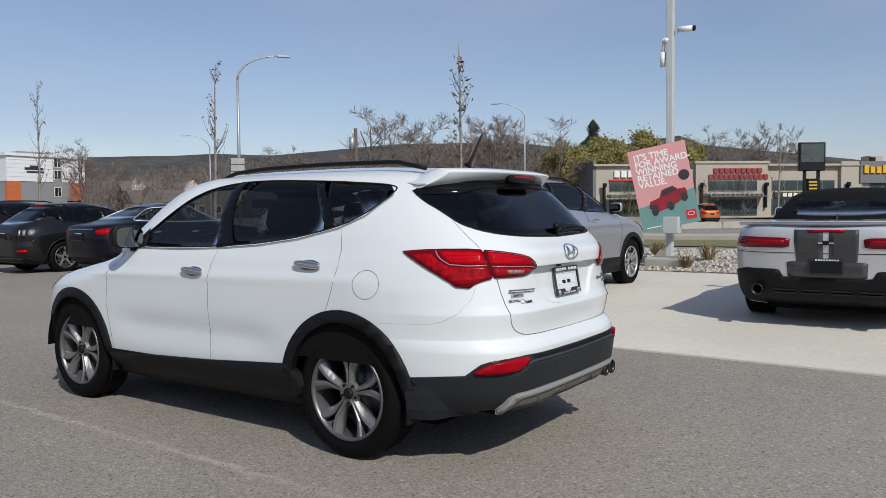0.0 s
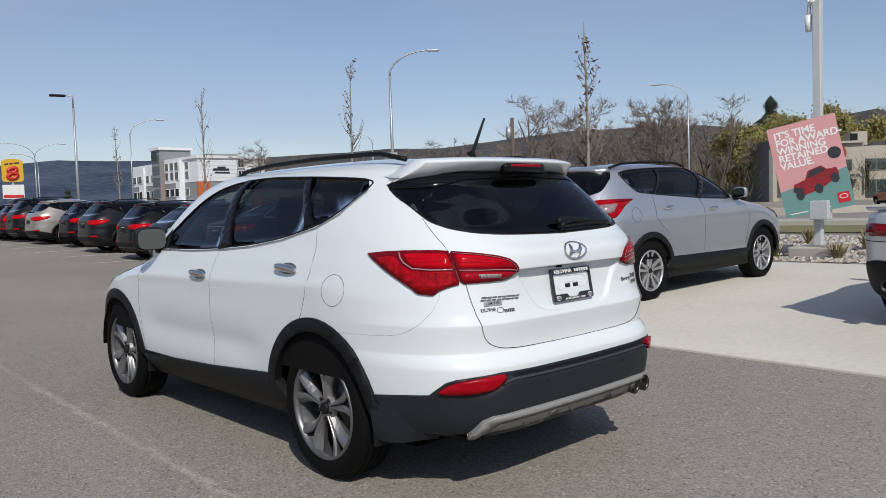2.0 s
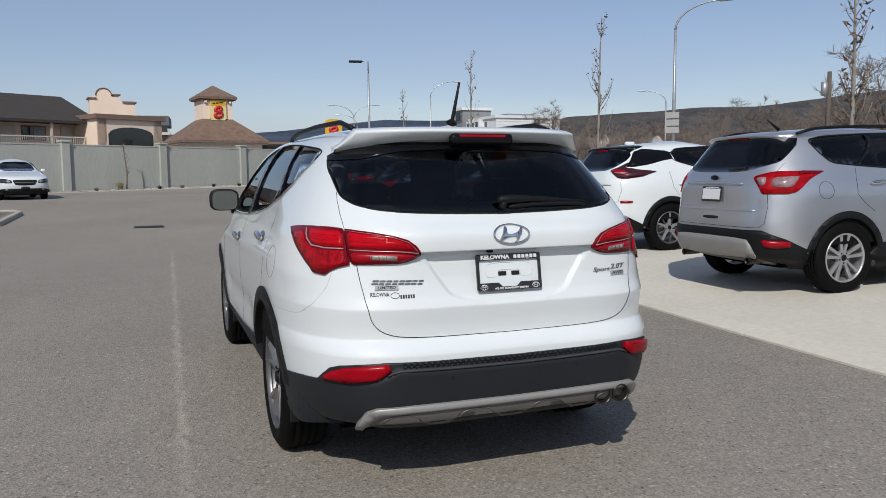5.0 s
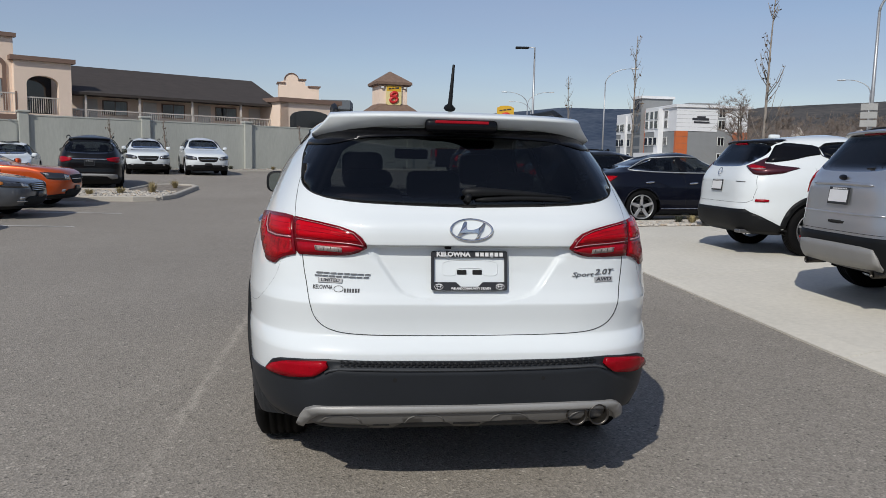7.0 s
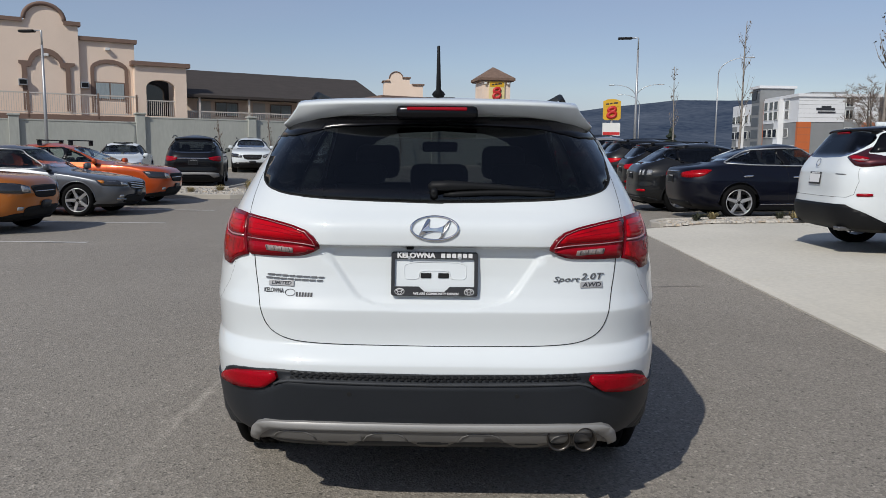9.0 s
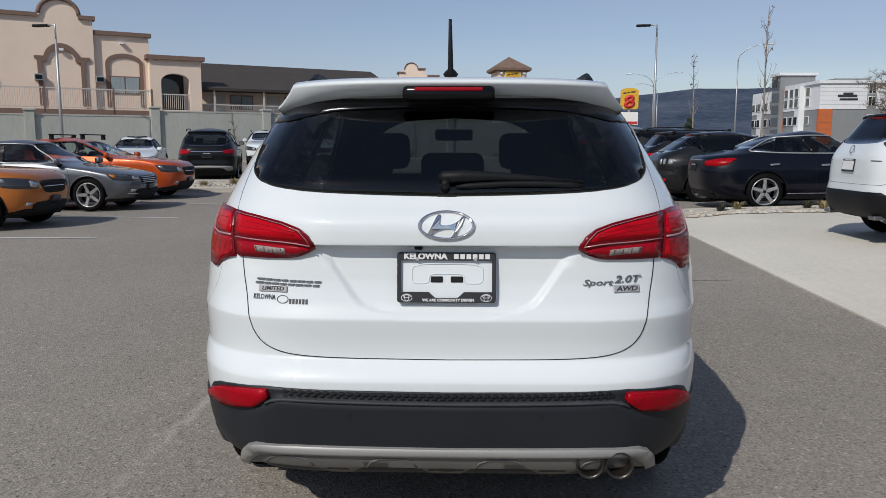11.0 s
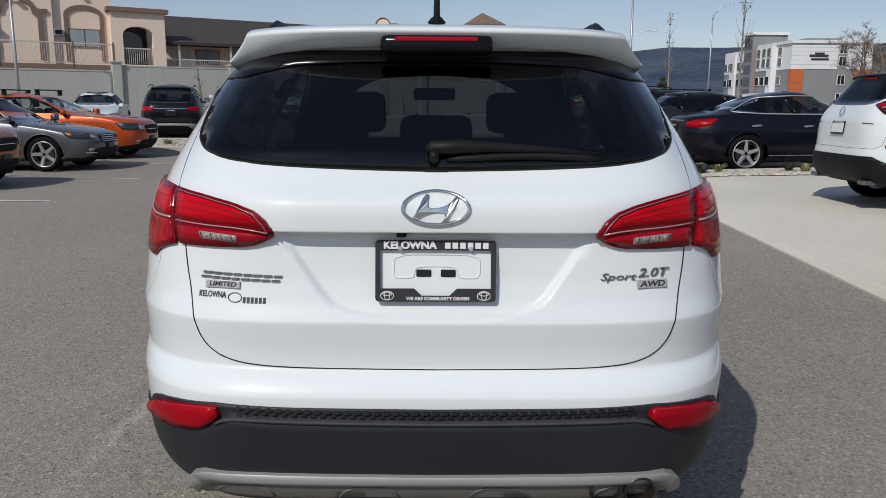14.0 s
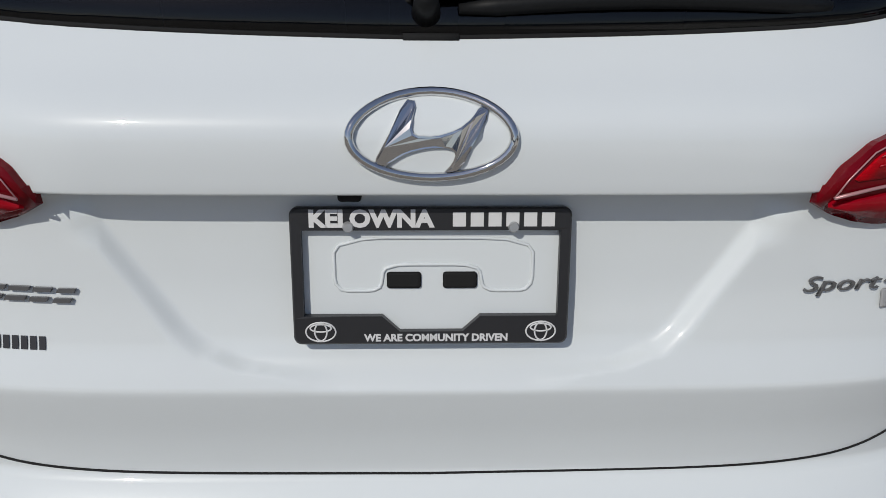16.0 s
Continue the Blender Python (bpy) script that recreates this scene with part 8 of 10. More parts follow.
# seams and a drain in the asphalt
rs = random.Random(4)
strip("asphalt_crack", [(-2.6 - i * 0.14, -1.2 + 0.02 * rs.uniform(-1, 1) + i * 0.02) for i in range(7)], 0.02, 0.006, M_GAP, "thin dark crack in the asphalt", "crack")
for k, (x0, y0, dx, dy, n) in enumerate(((-3.4, -1.9, 0.06, 0.16, 9), (-4.6, 1.0, 0.16, 0.05, 9), (1.9, 4.5, 0.12, 0.02, 9))):
    strip("asphalt_crack", [(x0 + dx * i + rs.uniform(-0.02, 0.02), y0 + dy * i + rs.uniform(-0.02, 0.02)) for i in range(n)], 0.012, 0.006, M_GAP, "thin dark crack in the asphalt", "crack")
z = gz(-1.56, 16.9)
drain = thing("drain_cover", pose(-1.56, 16.9, z), "dark iron drain cover set in the asphalt", "drain")
box_part("frame", (-0.36, -0.36, 0.0), (0.36, 0.36, 0.010), M_IRON, drain)
for i in range(7):
    box_part("bar", (-0.30 + i * 0.09, -0.3, 0.010), (-0.25 + i * 0.09, 0.3, 0.018), M_IRON, drain)

# ---- wall round the far side ----
M_WALL = mat("grey_green_wall", (0.42, 0.43, 0.39), 0.85, var=0.1, scale=0.7, fine=12, bump=0.15, stretch=(1, 1, 0.25))
WD = Vector((0.857, 0.515, 0)).normalized()
WN = Vector((WD.y, -WD.x, 0))
W0 = Vector((-11, 36.5, 0))


def wall_frame(s, off=0.0, z=0.0):
    """A frame on the boundary wall: x along it, y away from the car park."""
    p = W0 + WD * s - WN * off
    return Matrix(((WD.x, -WN.x, 0, p.x), (WD.y, -WN.y, 0, p.y), (0, 0, 1, z), (0, 0, 0, 1)))


wall = tagged(new("wall_north"), "grey green concrete boundary wall with posts", "wall", "", "structure")
S_POSTS = [-34, -29.2, -24.4, -19.6, -14.8, -10.0, -4.6, 0.9, 6.4, 11.9, 17.4, 22.4]
for i in range(len(S_POSTS) - 1):
    a, b = S_POSTS[i], S_POSTS[i + 1]
    top = 2.74 if b <= -4.5 else 3.0
    bm = bmesh.new()
    box(bm, a + 0.2, 0, 0.1, b - 0.2, 0.15, top, 0.0, wall_frame(0))
    box(bm, a + 0.2, -0.02, top, b - 0.2, 0.17, top + 0.07, 0.01, wall_frame(0))
    part("wall_panel", bm, M_WALL, wall)
for s in S_POSTS:
    top = 2.95 if s < -4.7 else 3.16
    bm = bmesh.new()
    box(bm, s - 0.21, -0.14, 0.1, s + 0.21, 0.29, top, 0.015, wall_frame(0))
    box(bm, s - 0.26, -0.19, top, s + 0.26, 0.34, top + 0.09, 0.02, wall_frame(0))
    part("post", bm, M_WALL, wall)
# gravel border and kerb at the wall's foot
def wpt(s, off):
    p = W0 + WD * s + WN * off
    return (p.x, p.y)
bed("gravel_bed", [wpt(-12, 0.1), wpt(20, 0.1), wpt(20, 2.3), wpt(-12, 2.3)], 0.06, M_GRAVEL, "gravel border at the foot of the wall", "gravel")
kerb([wpt(s, 2.35) for s in range(-12, 21, 4)], 0.35, 0.10)
chips("gravel", 1300, lambda r: (lambda p: (p[0], p[1], gz(*p) + 0.08))(wpt(r.uniform(-11, 20), r.uniform(0.2, 2.2))), 0.03, 0.075, 17, "pale round river stones")
rr_ = random.Random(8)
for i in range(16):
    s = -9 + i * 1.8 + rr_.uniform(-0.4, 0.4)
    x, y = wpt(s, rr_.uniform(0.6, 1.7))
    big = i % 6 == 4
    tuft(x, y, gz(x, y) + 0.06, 0.45 if big else 0.26, 0.5 if big else 0.24, M_DRYGRASS if big or i % 3 == 0 else M_SHRUB, "small plant at the foot of the wall", 90, 100 + i)


# ---- lamps and poles ----
M_POLESIGN = mat("dull_sign_back", (0.36, 0.36, 0.35), 0.6, metal=0.3, var=0.1, scale=3, fine=20)

def street_lamp(x, y, z0, h, arm, az, label, r=0.09, double=False, head="cobra", name="street_lamp"):
    ob = thing(name, pose(x, y, z0), label, "street lamp", "street lamps")
    tube_part("pole", [(0, 0, 0), (0, 0, h * 0.45), (0, 0, h - arm * 0.55)], r, M_STEEL, ob, radii=[r, r * 0.85, r * 0.62])
    box_part("base_plate", (-r * 1.9, -r * 1.9, 0), (r * 1.9, r * 1.9, 0.05), M_STEEL, ob, 0.01)
    for k in ((0, math.pi) if double else (0,)):
        d = Vector((math.sin(az + k), math.cos(az + k), 0))
        if head == "cobra":
            pts = [Vector((0, 0, h - arm * 0.55)) + d * (arm * (1 - math.cos(t * math.pi / 2)) * 0.9) + Vector((0, 0, arm * 0.55 * math.sin(t * math.pi / 2))) for t in [i / 10 for i in range(11)]]
            tube_part("arm", pts, r * 0.5, M_STEEL, ob, radii=[r * 0.6 - r * 0.25 * i / 10 for i in range(11)])
            e = pts[-1]
        else:
            tube_part("arm", [Vector((0, 0, h - arm * 0.55)), Vector((0, 0, h)), Vector((0, 0, h)) + d * arm * 0.3], r * 0.5, M_STEEL, ob)
            e = Vector((0, 0, h)) + d * arm * 0.3
        bm = bmesh.new()
        box(bm, -0.13, 0, -0.07, 0.13, 0.72, 0.04, 0.035)
        bmesh.ops.transform(bm, matrix=Matrix.Translation(e) @ Matrix.Rotation(-(az + k), 4, "Z"), verts=bm.verts)
        hd = part("lamp_head", bm, M_TRIM if head != "cobra" else M_STEEL, ob, smooth=False)
    return ob


def at_az(cx, cy, az, r):
    a = radians(az)
    return cx + r * math.sin(a), cy + r * math.cos(a)


lamp = street_lamp(26.82, 33.18, 0.85, 10.0, 2.6, radians(135), "tall galvanised street lamp with a curved arm", 0.11)
for k in range(3):
    box_part("street_sign", (-0.48, -0.16, 2.75 + 0.42 * k), (0.30, -0.13, 3.10 + 0.42 * k), M_POLESIGN, lamp, 0.005, Matrix.Rotation(radians(-38), 4, "Z"))
x, y = at_az(-4.1, -2.9, 38.6, 85)
street_lamp(x, y, 0.9, 8.9, 2.4, radians(-50), "galvanised street lamp with a curved arm far off")
street_lamp(54.5, 29.0, 0.5, 10.3, 2.4, radians(-30), "galvanised street lamp with a curved arm across the road")
street_lamp(26.45, 73.3, 0.9, 10.1, 2.8, radians(108), "galvanised street lamp with a curved arm far off")
street_lamp(23.85, 95.8, 0.9, 9.5, 3.0, radians(105), "double armed street lamp far off", double=True)
x, y = at_az(-2.3, -3.8, 14.9, 110)
street_lamp(x, y, 0.9, 8.8, 2.6, radians(-75), "street lamp with a curved arm far off")
street_lamp(9.96, 37.67, 0.6, 6.95, 1.1, radians(-80), "slim parking lot lamp with a flat dark head", 0.08, head="flat", name="parking_lamp")
x, y = at_az(-0.1, -3.7, -27.2, 38)
street_lamp(x, y, 0.6, 5.9, 1.1, radians(-80), "slim parking lot lamp with a flat dark head by the wall", 0.08, head="flat", name="parking_lamp")

# utility pole across the road
ob = thing("utility_pole", pose(55.3, 48.8, 0.8), "dark wooden utility pole with a transformer", "utility pole")
tube_part("pole", [(0, 0, 0), (0, 0, 9.3)], 0.2, M_DARKBARK, ob, radii=[0.24, 0.18])
tube_part("transformer", [(-0.45, 0.1, 7.2), (-0.45, 0.1, 8.4)], 0.28, M_STEEL, ob)
tube_part("conduit", [(-0.25, 0, 8.2), (-0.55, 0, 9.0)], 0.05, M_STEEL, ob)

# camera pole with the advertising board
M_POSTERPINK = mat("poster_pink", (0.60, 0.29, 0.29), 0.6, var=0.03, scale=1, fine=4)
M_POSTERTEAL = mat("poster_teal", (0.13, 0.27, 0.25), 0.6, var=0.05, scale=1, fine=4)
M_POSTERRED = mat("poster_red", (0.30, 0.012, 0.02), 0.5, var=0.25, scale=6, fine=20)
M_POSTERLOGO = mat("poster_logo_red", (0.50, 0.01, 0.02), 0.5, var=0.0)
M_POSTERWHITE = mat("poster_white", (0.75, 0.74, 0.72), 0.6, var=0.0)
M_POLE = mat("pale_painted_pole", (0.55, 0.57, 0.56), 0.45, metal=0.2, var=0.05, scale=3, fine=40)
PX, PY = 10.55, 1.94
pz = gz(PX, PY)
cp = thing("camera_pole", pose(PX, PY, pz), "tall pale steel pole with security cameras on a concrete base", "pole")
bm = bmesh.new()
box(bm, -0.38, -0.38, -0.05, 0.38, 0.38, 0.20, 0.03)
part("base", bm, M_KERB, cp)
box_part("pole", (-0.065, -0.065, 0.2), (0.065, 0.065, 7.5), M_POLE, cp, 0.012)
box_part("base_plate", (-0.15, -0.15, 0.2), (0.15, 0.15, 0.23), M_STEEL, cp, 0.005)
box_part("junction_box", (-0.25, -0.24, 0.66), (-0.04, 0.06, 0.98), M_POLE, cp, 0.015)
for dz, dx, dy, dark in ((4.52, 0.05, -0.40, True), (4.34, -0.05, 0.12, False)):
    mm = Matrix.Translation((0, 0, dz))
    cm = tube_part("camera_body", [Vector((dx * 0.3, dy * 0.3, dz)), Vector((dx, dy, dz))], 0.055, M_PLATEWHITE, cp)
    tube_part("camera_lens", [Vector((dx, dy, dz)), Vector((dx * 1.12, dy * 1.12, dz - 0.01))], 0.05, M_TRIM if dark else M_PLATEWHITE, cm)
tube_part("camera_arm", [(0, 0, 4.40), (0.0, 0.13, 4.30), (0, 0.15, 4.12)], 0.035, M_PLATEWHITE, cp)
tube_part("camera_dome", [(0, 0.15, 4.12), (0, 0.15, 3.85)], 0.065, M_PLATEWHITE, cp, radii=[0.065, 0.05])

# board: faces the lane, leans to one side
FW = (Vector((-3.9, -2.9, 0)) - Vector((PX, PY, 0))).normalized()
RT = Vector((0, 0, 1)).cross(FW).normalized()
brd = Matrix(((RT.x, 0, FW.x, PX + FW.x * 0.22), (RT.y, 0, FW.y, PY + FW.y * 0.22), (RT.z, 1, FW.z, pz + 1.58), (0, 0, 0, 1))) @ Matrix.Rotation(radians(11.5), 4, "Z") @ Matrix.Translation((-0.12, 0, 0))
board = thing("advertising_board", brd, "leaning pink and teal poster board on a pole", "sign")
BW, BH = 0.535, 0.78
box_part("board", (-BW, -BH, -0.03), (BW, BH, 0.0), M_POSTERPINK, board, 0.003)
mesh_part("lower_field", [(-BW, -BH, 0.002), (BW, -BH, 0.002), (BW, -0.13, 0.002), (-BW, -0.33, 0.002)], [(0, 1, 2, 3)], M_POSTERTEAL, board, smooth=False)
for i, t in enumerate(("IT'S TIME", "FOR AWARD-", "WINNING", "RETAINED", "VALUE.")):
    cu = bpy.data.curves.new("slogan", "FONT")
    cu.body, cu.size, cu.extrude, cu.offset = t, 0.165, 0.001, 0.004
    tmp = bpy.data.objects.new("slogan", cu)
    me = bpy.data.meshes.new_from_object(tmp)
    bpy.data.objects.remove(tmp)
    me.materials.clear()
    me.materials.append(M_POSTERWHITE)
    ob = new("slogan", me)
    ob.parent = board
    ob.matrix_local = Matrix.Translation((-BW + 0.09, BH - 0.21 - i * 0.132, 0.004))
bm = bmesh.new()
bmesh.ops.create_circle(bm, cap_ends=True, segments=24, radius=0.10, matrix=Matrix.Translation((0.40, 0.14, 0.003)))
part("round_seal", bm, M_STICKER, board)
def flat(name, pts, material, zz):
    mesh_part(name, [(x, y, zz) for x, y in pts], [tuple(range(len(pts)))], material, board, smooth=False)
flat("truck_print", [(-0.34, -0.36), (-0.30, -0.24), (-0.12, -0.20), (-0.05, -0.06), (0.16, -0.02), (0.24, -0.10), (0.38, -0.10), (0.40, -0.22), (0.30, -0.30), (0.10, -0.40), (-0.20, -0.46)], M_POSTERRED, 0.004)
flat("truck_window_print", [(-0.08, -0.19), (-0.03, -0.08), (0.15, -0.04), (0.20, -0.12)], M_STICKER, 0.006)
flat("truck_grille_print", [(-0.33, -0.36), (-0.30, -0.29), (-0.17, -0.33), (-0.20, -0.44)], M_STICKER, 0.006)
for x, y in ((0.06, -0.39), (0.33, -0.27), (-0.24, -0.44)):
    bm = bmesh.new()
    bmesh.ops.create_circle(bm, cap_ends=True, segments=20, radius=0.085, matrix=Matrix.Translation((x, y, 0.007)) @ Matrix.Diagonal((0.75, 1, 1, 1)))
    part("tyre_print", bm, M_STICKER, board)
flat("logo_print", [(0.30, -0.70), (0.48, -0.70), (0.48, -0.53), (0.30, -0.53)], M_POSTERLOGO, 0.004)
tube_part("logo_print", [(0.39 + 0.06 * math.cos(a), -0.60 + 0.035 * math.sin(a), 0.006) for a in [2 * math.pi * i / 20 for i in range(20)]], 0.006, M_POSTERWHITE, board, seg=4, closed=True)
for i in range(2):
    flat("fine_print", [(-0.46 + i * 0.35, -0.735), (-0.18 + i * 0.35, -0.735), (-0.18 + i * 0.35, -0.72), (-0.46 + i * 0.35, -0.72)], M_POSTERWHITE, 0.004)


# ---- trees ----
def limbs(rnd, base, top, r, spread, levels, out, count=(5, 8), curve=0.15):
    """Branches by halving: fills out with (points, radii)."""
    b, t = Vector(base), Vector(top)
    n = 5
    side = Vector((rnd.uniform(-1, 1), rnd.uniform(-1, 1), 0)) * (t - b).length * curve
    pts = [b.lerp(t, i / n) + side * math.sin(math.pi * i / n) * 0.5 for i in range(n + 1)]
    out.append((pts, [r * (1 - 0.75 * i / n) for i in range(n + 1)]))
    if levels == 0:
        return
    L = (t - b).length
    for _ in range(rnd.randint(*count)):
        f = rnd.uniform(0.25, 0.98)
        p = b.lerp(t, f) + side * math.sin(math.pi * f) * 0.5
        d = (t - b).normalized()
        o = Vector((rnd.gauss(0, 1), rnd.gauss(0, 1), rnd.gauss(0.25, 0.4)))
        v = (d * (1 - spread) + o.normalized() * spread).normalized()
        limbs(rnd, p, p + v * L * rnd.uniform(0.35, 0.62) * (1.15 - 0.5 * f), r * (1 - 0.75 * f) * 0.62, spread, levels - 1, out, count, curve)


def branch_mesh(out, seg_big=7):
    vs, fs = [], []
    for pts, rad in out:
        v, f = tube(pts, 0.1, seg_big if rad[0] > 0.03 else 3, radii=rad)
        b = len(vs)
        vs += v
        fs += [tuple(i + b for i in q) for q in f]
    return vs, fs


def sapling(x, y, z, h, seed, label, buds=160, lean=0.0, bark=M_BARK):
    rnd = random.Random(seed)
    ob = thing("young_tree", pose(x, y, z), label, "tree", "young street trees")
    out = []
    trunk = [Vector((lean * t * t * 0.3 + 0.05 * math.sin(t * 5), 0.04 * math.cos(t * 4), h * t)) for t in [i / 9 for i in range(10)]]
    rads = [0.055 * (1 - 0.85 * i / 9) + 0.004 for i in range(10)]
    v, f = tube(trunk, 0.05, 7, radii=rads)
    mesh_part("trunk", v, f, bark, ob)
    tips = []
    for i in range(26):
        t = rnd.uniform(0.32, 0.97)
        p = Vector((lean * t * t * 0.3 + 0.05 * math.sin(t * 5), 0.04 * math.cos(t * 4), h * t))
        a = rnd.uniform(0, 6.28)
        l = h * 0.17 * (1.25 - t) * rnd.uniform(0.6, 1.3)
        e = p + Vector((math.cos(a) * l * 0.5, math.sin(a) * l * 0.5, l * 1.0))
        out.append(([p, p.lerp(e, 0.5) + Vector((math.cos(a), math.sin(a), 0)) * l * 0.08, e], [0.014, 0.009, 0.004]))
        tips.append((p, e))
    vs, fs = branch_mesh(out)
    tagged(mesh_part("crown", vs, fs, bark, ob), "", "", "", "stuff")
    vs, fs = [], []
    for _ in range(buds):
        p, e = rnd.choice(tips)
        c = p.lerp(e, rnd.uniform(0.2, 1.0)) + Vector((rnd.gauss(0, 0.03), rnd.gauss(0, 0.03), rnd.gauss(0, 0.03)))
        s = rnd.uniform(0.02, 0.045)
        b = len(vs)
        q = [Vector((rnd.gauss(0, 1), rnd.gauss(0, 1), rnd.gauss(0, 1))) * s for _ in range(3)]
        vs += [c + q[0], c + q[1], c + q[2]]
        fs.append((b, b + 1, b + 2))
    tagged(mesh_part("foliage", vs, fs, M_BUD, ob, smooth=False), "", "", "", "stuff")
    return ob


sapling(10.9, 7.0, gz(10.9, 7.0), 5.0, 1, "slim young tree with a pale trunk and first buds", 240)
sapling(10.6, 15.4, gz(10.6, 15.4), 5.6, 2, "slim young tree with a pale trunk and long leader", 90, 0.6)
sapling(11.28, 26.45, gz(11.2, 26.4), 6.1, 3, "bare young tree with few dark buds", 90, 0.4)
sapling(11.9, 37.5, gz(11.9, 37.5), 5.5, 4, "bare young tree with few dark buds", 60)
x, y = at_az(-4.1, -2.9, 78.9, 42)
sapling(x, y, 0.55, 5.2, 5, "bare young tree with few dark buds", 50)
for i, (s, o) in enumerate(((-1.0, 0.8), (1.6, 0.8), (9.2, 0.8))):
    px_, py_ = wpt(s, o)
    sapling(px_, py_, gz(px_, py_), 2.5, 30 + i, "small bare shrub against the wall", 30, bark=M_TWIG)


def bare_tree(x, y, z, h, seed, label, mat_b=M_DARKBARK, twig=M_TWIG, leaf=None, n_leaf=0, group="bare trees across the road"):
    rnd = random.Random(seed)
    ob = thing("bare_tree", pose(x, y, z), label, "tree", group)
    out = []
    for k in range(rnd.choice((1, 2, 3))):
        a = rnd.uniform(0, 6.28)
        limbs(rnd, (0.2 * math.cos(a), 0.2 * math.sin(a), 0), (h * 0.22 * math.cos(a), h * 0.22 * math.sin(a), h * rnd.uniform(0.72, 0.9)), h * 0.018, 0.62, 3, out, (5, 7))
    big = [o for o in out if o[1][0] > h * 0.0045]
    small = [(p, [max(r, 0.018) for r in q]) for p, q in out if q[0] <= h * 0.0045]
    vs, fs = branch_mesh(big)
    mesh_part("trunk", vs, fs, mat_b, ob)
    vs, fs = branch_mesh(small)
    for _ in range(3600):
        p, q = rnd.choice(small)
        c = p[rnd.randint(1, 5)]
        d = (p[-1] - p[0]).normalized() + Vector((rnd.gauss(0, 0.6), rnd.gauss(0, 0.6), rnd.gauss(0.25, 0.5)))
        e = c + d.normalized() * rnd.uniform(0.3, 0.95)
        w = Vector((rnd.gauss(0, 1), rnd.gauss(0, 1), rnd.gauss(0, 0.4))).normalized() * 0.017
        b = len(vs)
        vs += [c - w, c + w, e]
        fs.append((b, b + 1, b + 2))
    mesh_part("crown", vs, fs, twig, ob, smooth=False)
    if leaf:
        vs, fs = [], []
        for _ in range(n_leaf):
            p, q = rnd.choice(small)
            c = p[rnd.randint(1, 5)] + Vector((rnd.gauss(0, 0.5), rnd.gauss(0, 0.5), rnd.gauss(0, 0.4)))
            b = len(vs)
            vs += [c + Vector((rnd.gauss(0, 1), rnd.gauss(0, 1), rnd.gauss(0, 1))) * 0.13 for _ in range(3)]
            fs.append((b, b + 1, b + 2))
        tagged(mesh_part("leaves", vs, fs, leaf, ob, smooth=False), "", "", "", "stuff")
    return ob


kinds = [bare_tree(0, 0, -60, 10.5, 61 + k, "large bare tree with fine brown twigs") for k in range(4)]
green = [bare_tree(0, 0, -60, 9.0, 81 + k, "tree with fresh yellow green spring leaves", M_DARKBARK, M_TWIG, M_LEAF, 15000, "leafing trees across the road") for k in range(2)]
rt = random.Random(12)
spots = []
# (azimuth from the start, distance, height)
for az, r, h in ((30.8, 120, 10.5), (33.0, 135, 9.0), (29.6, 140, 8), (41.5, 130, 9.5), (44.5, 125, 10.5), (46.5, 140, 9.5), (51.0, 90, 11.2), (52.6, 92, 11.5), (54.0, 105, 11), (56.0, 95, 8.5), (57.6, 110, 10.0), (59.0, 98, 11.5), (60.4, 100, 12.0), (61.8, 108, 12.5), (63.3, 100, 11), (49.0, 115, 8), (75.2, 150, 15), (76.9, 155, 15.5), (78.5, 160, 13), (36.0, 150, 9), (38.5, 160, 10), (64.6, 120, 11), (73.4, 160, 12), (80.6, 170, 13), (24.6, 190, 12), (23.2, 200, 12), (47.8, 100, 7)):
    spots.append((az + rt.uniform(-0.4, 0.4), r, h))
# lower scrub in front of the hill
for i in range(46):
    az = 31 + i * 1.06
    spots.append((az + rt.uniform(-0.5, 0.5), rt.uniform(105, 150), rt.uniform(5.5, 8.5)))
for i, (az, r, h) in enumerate(spots):
    x, y = at_az(-4.1, -2.9, az, r)
    src = kinds[i % 4]
    copy_thing(src, pose(x, y, 0.9, 0, 0, rt.uniform(0, 360)) @ Matrix.Scale(h / 10.1, 4))
for k, (az, r, h) in enumerate(((64.7, 105, 9.0), (65.8, 108, 9.6), (67.0, 112, 9.4), (68.2, 112, 9.6), (69.4, 118, 10.0), (70.4, 118, 11.2), (71.3, 125, 11.0), (72.2, 130, 9.8))):
    x, y = at_az(-4.1, -2.9, az, r)
    copy_thing(green[k % 2], pose(x, y, 0.9, 0, 0, rt.uniform(0, 360)) @ Matrix.Scale(h / 9.0, 4))
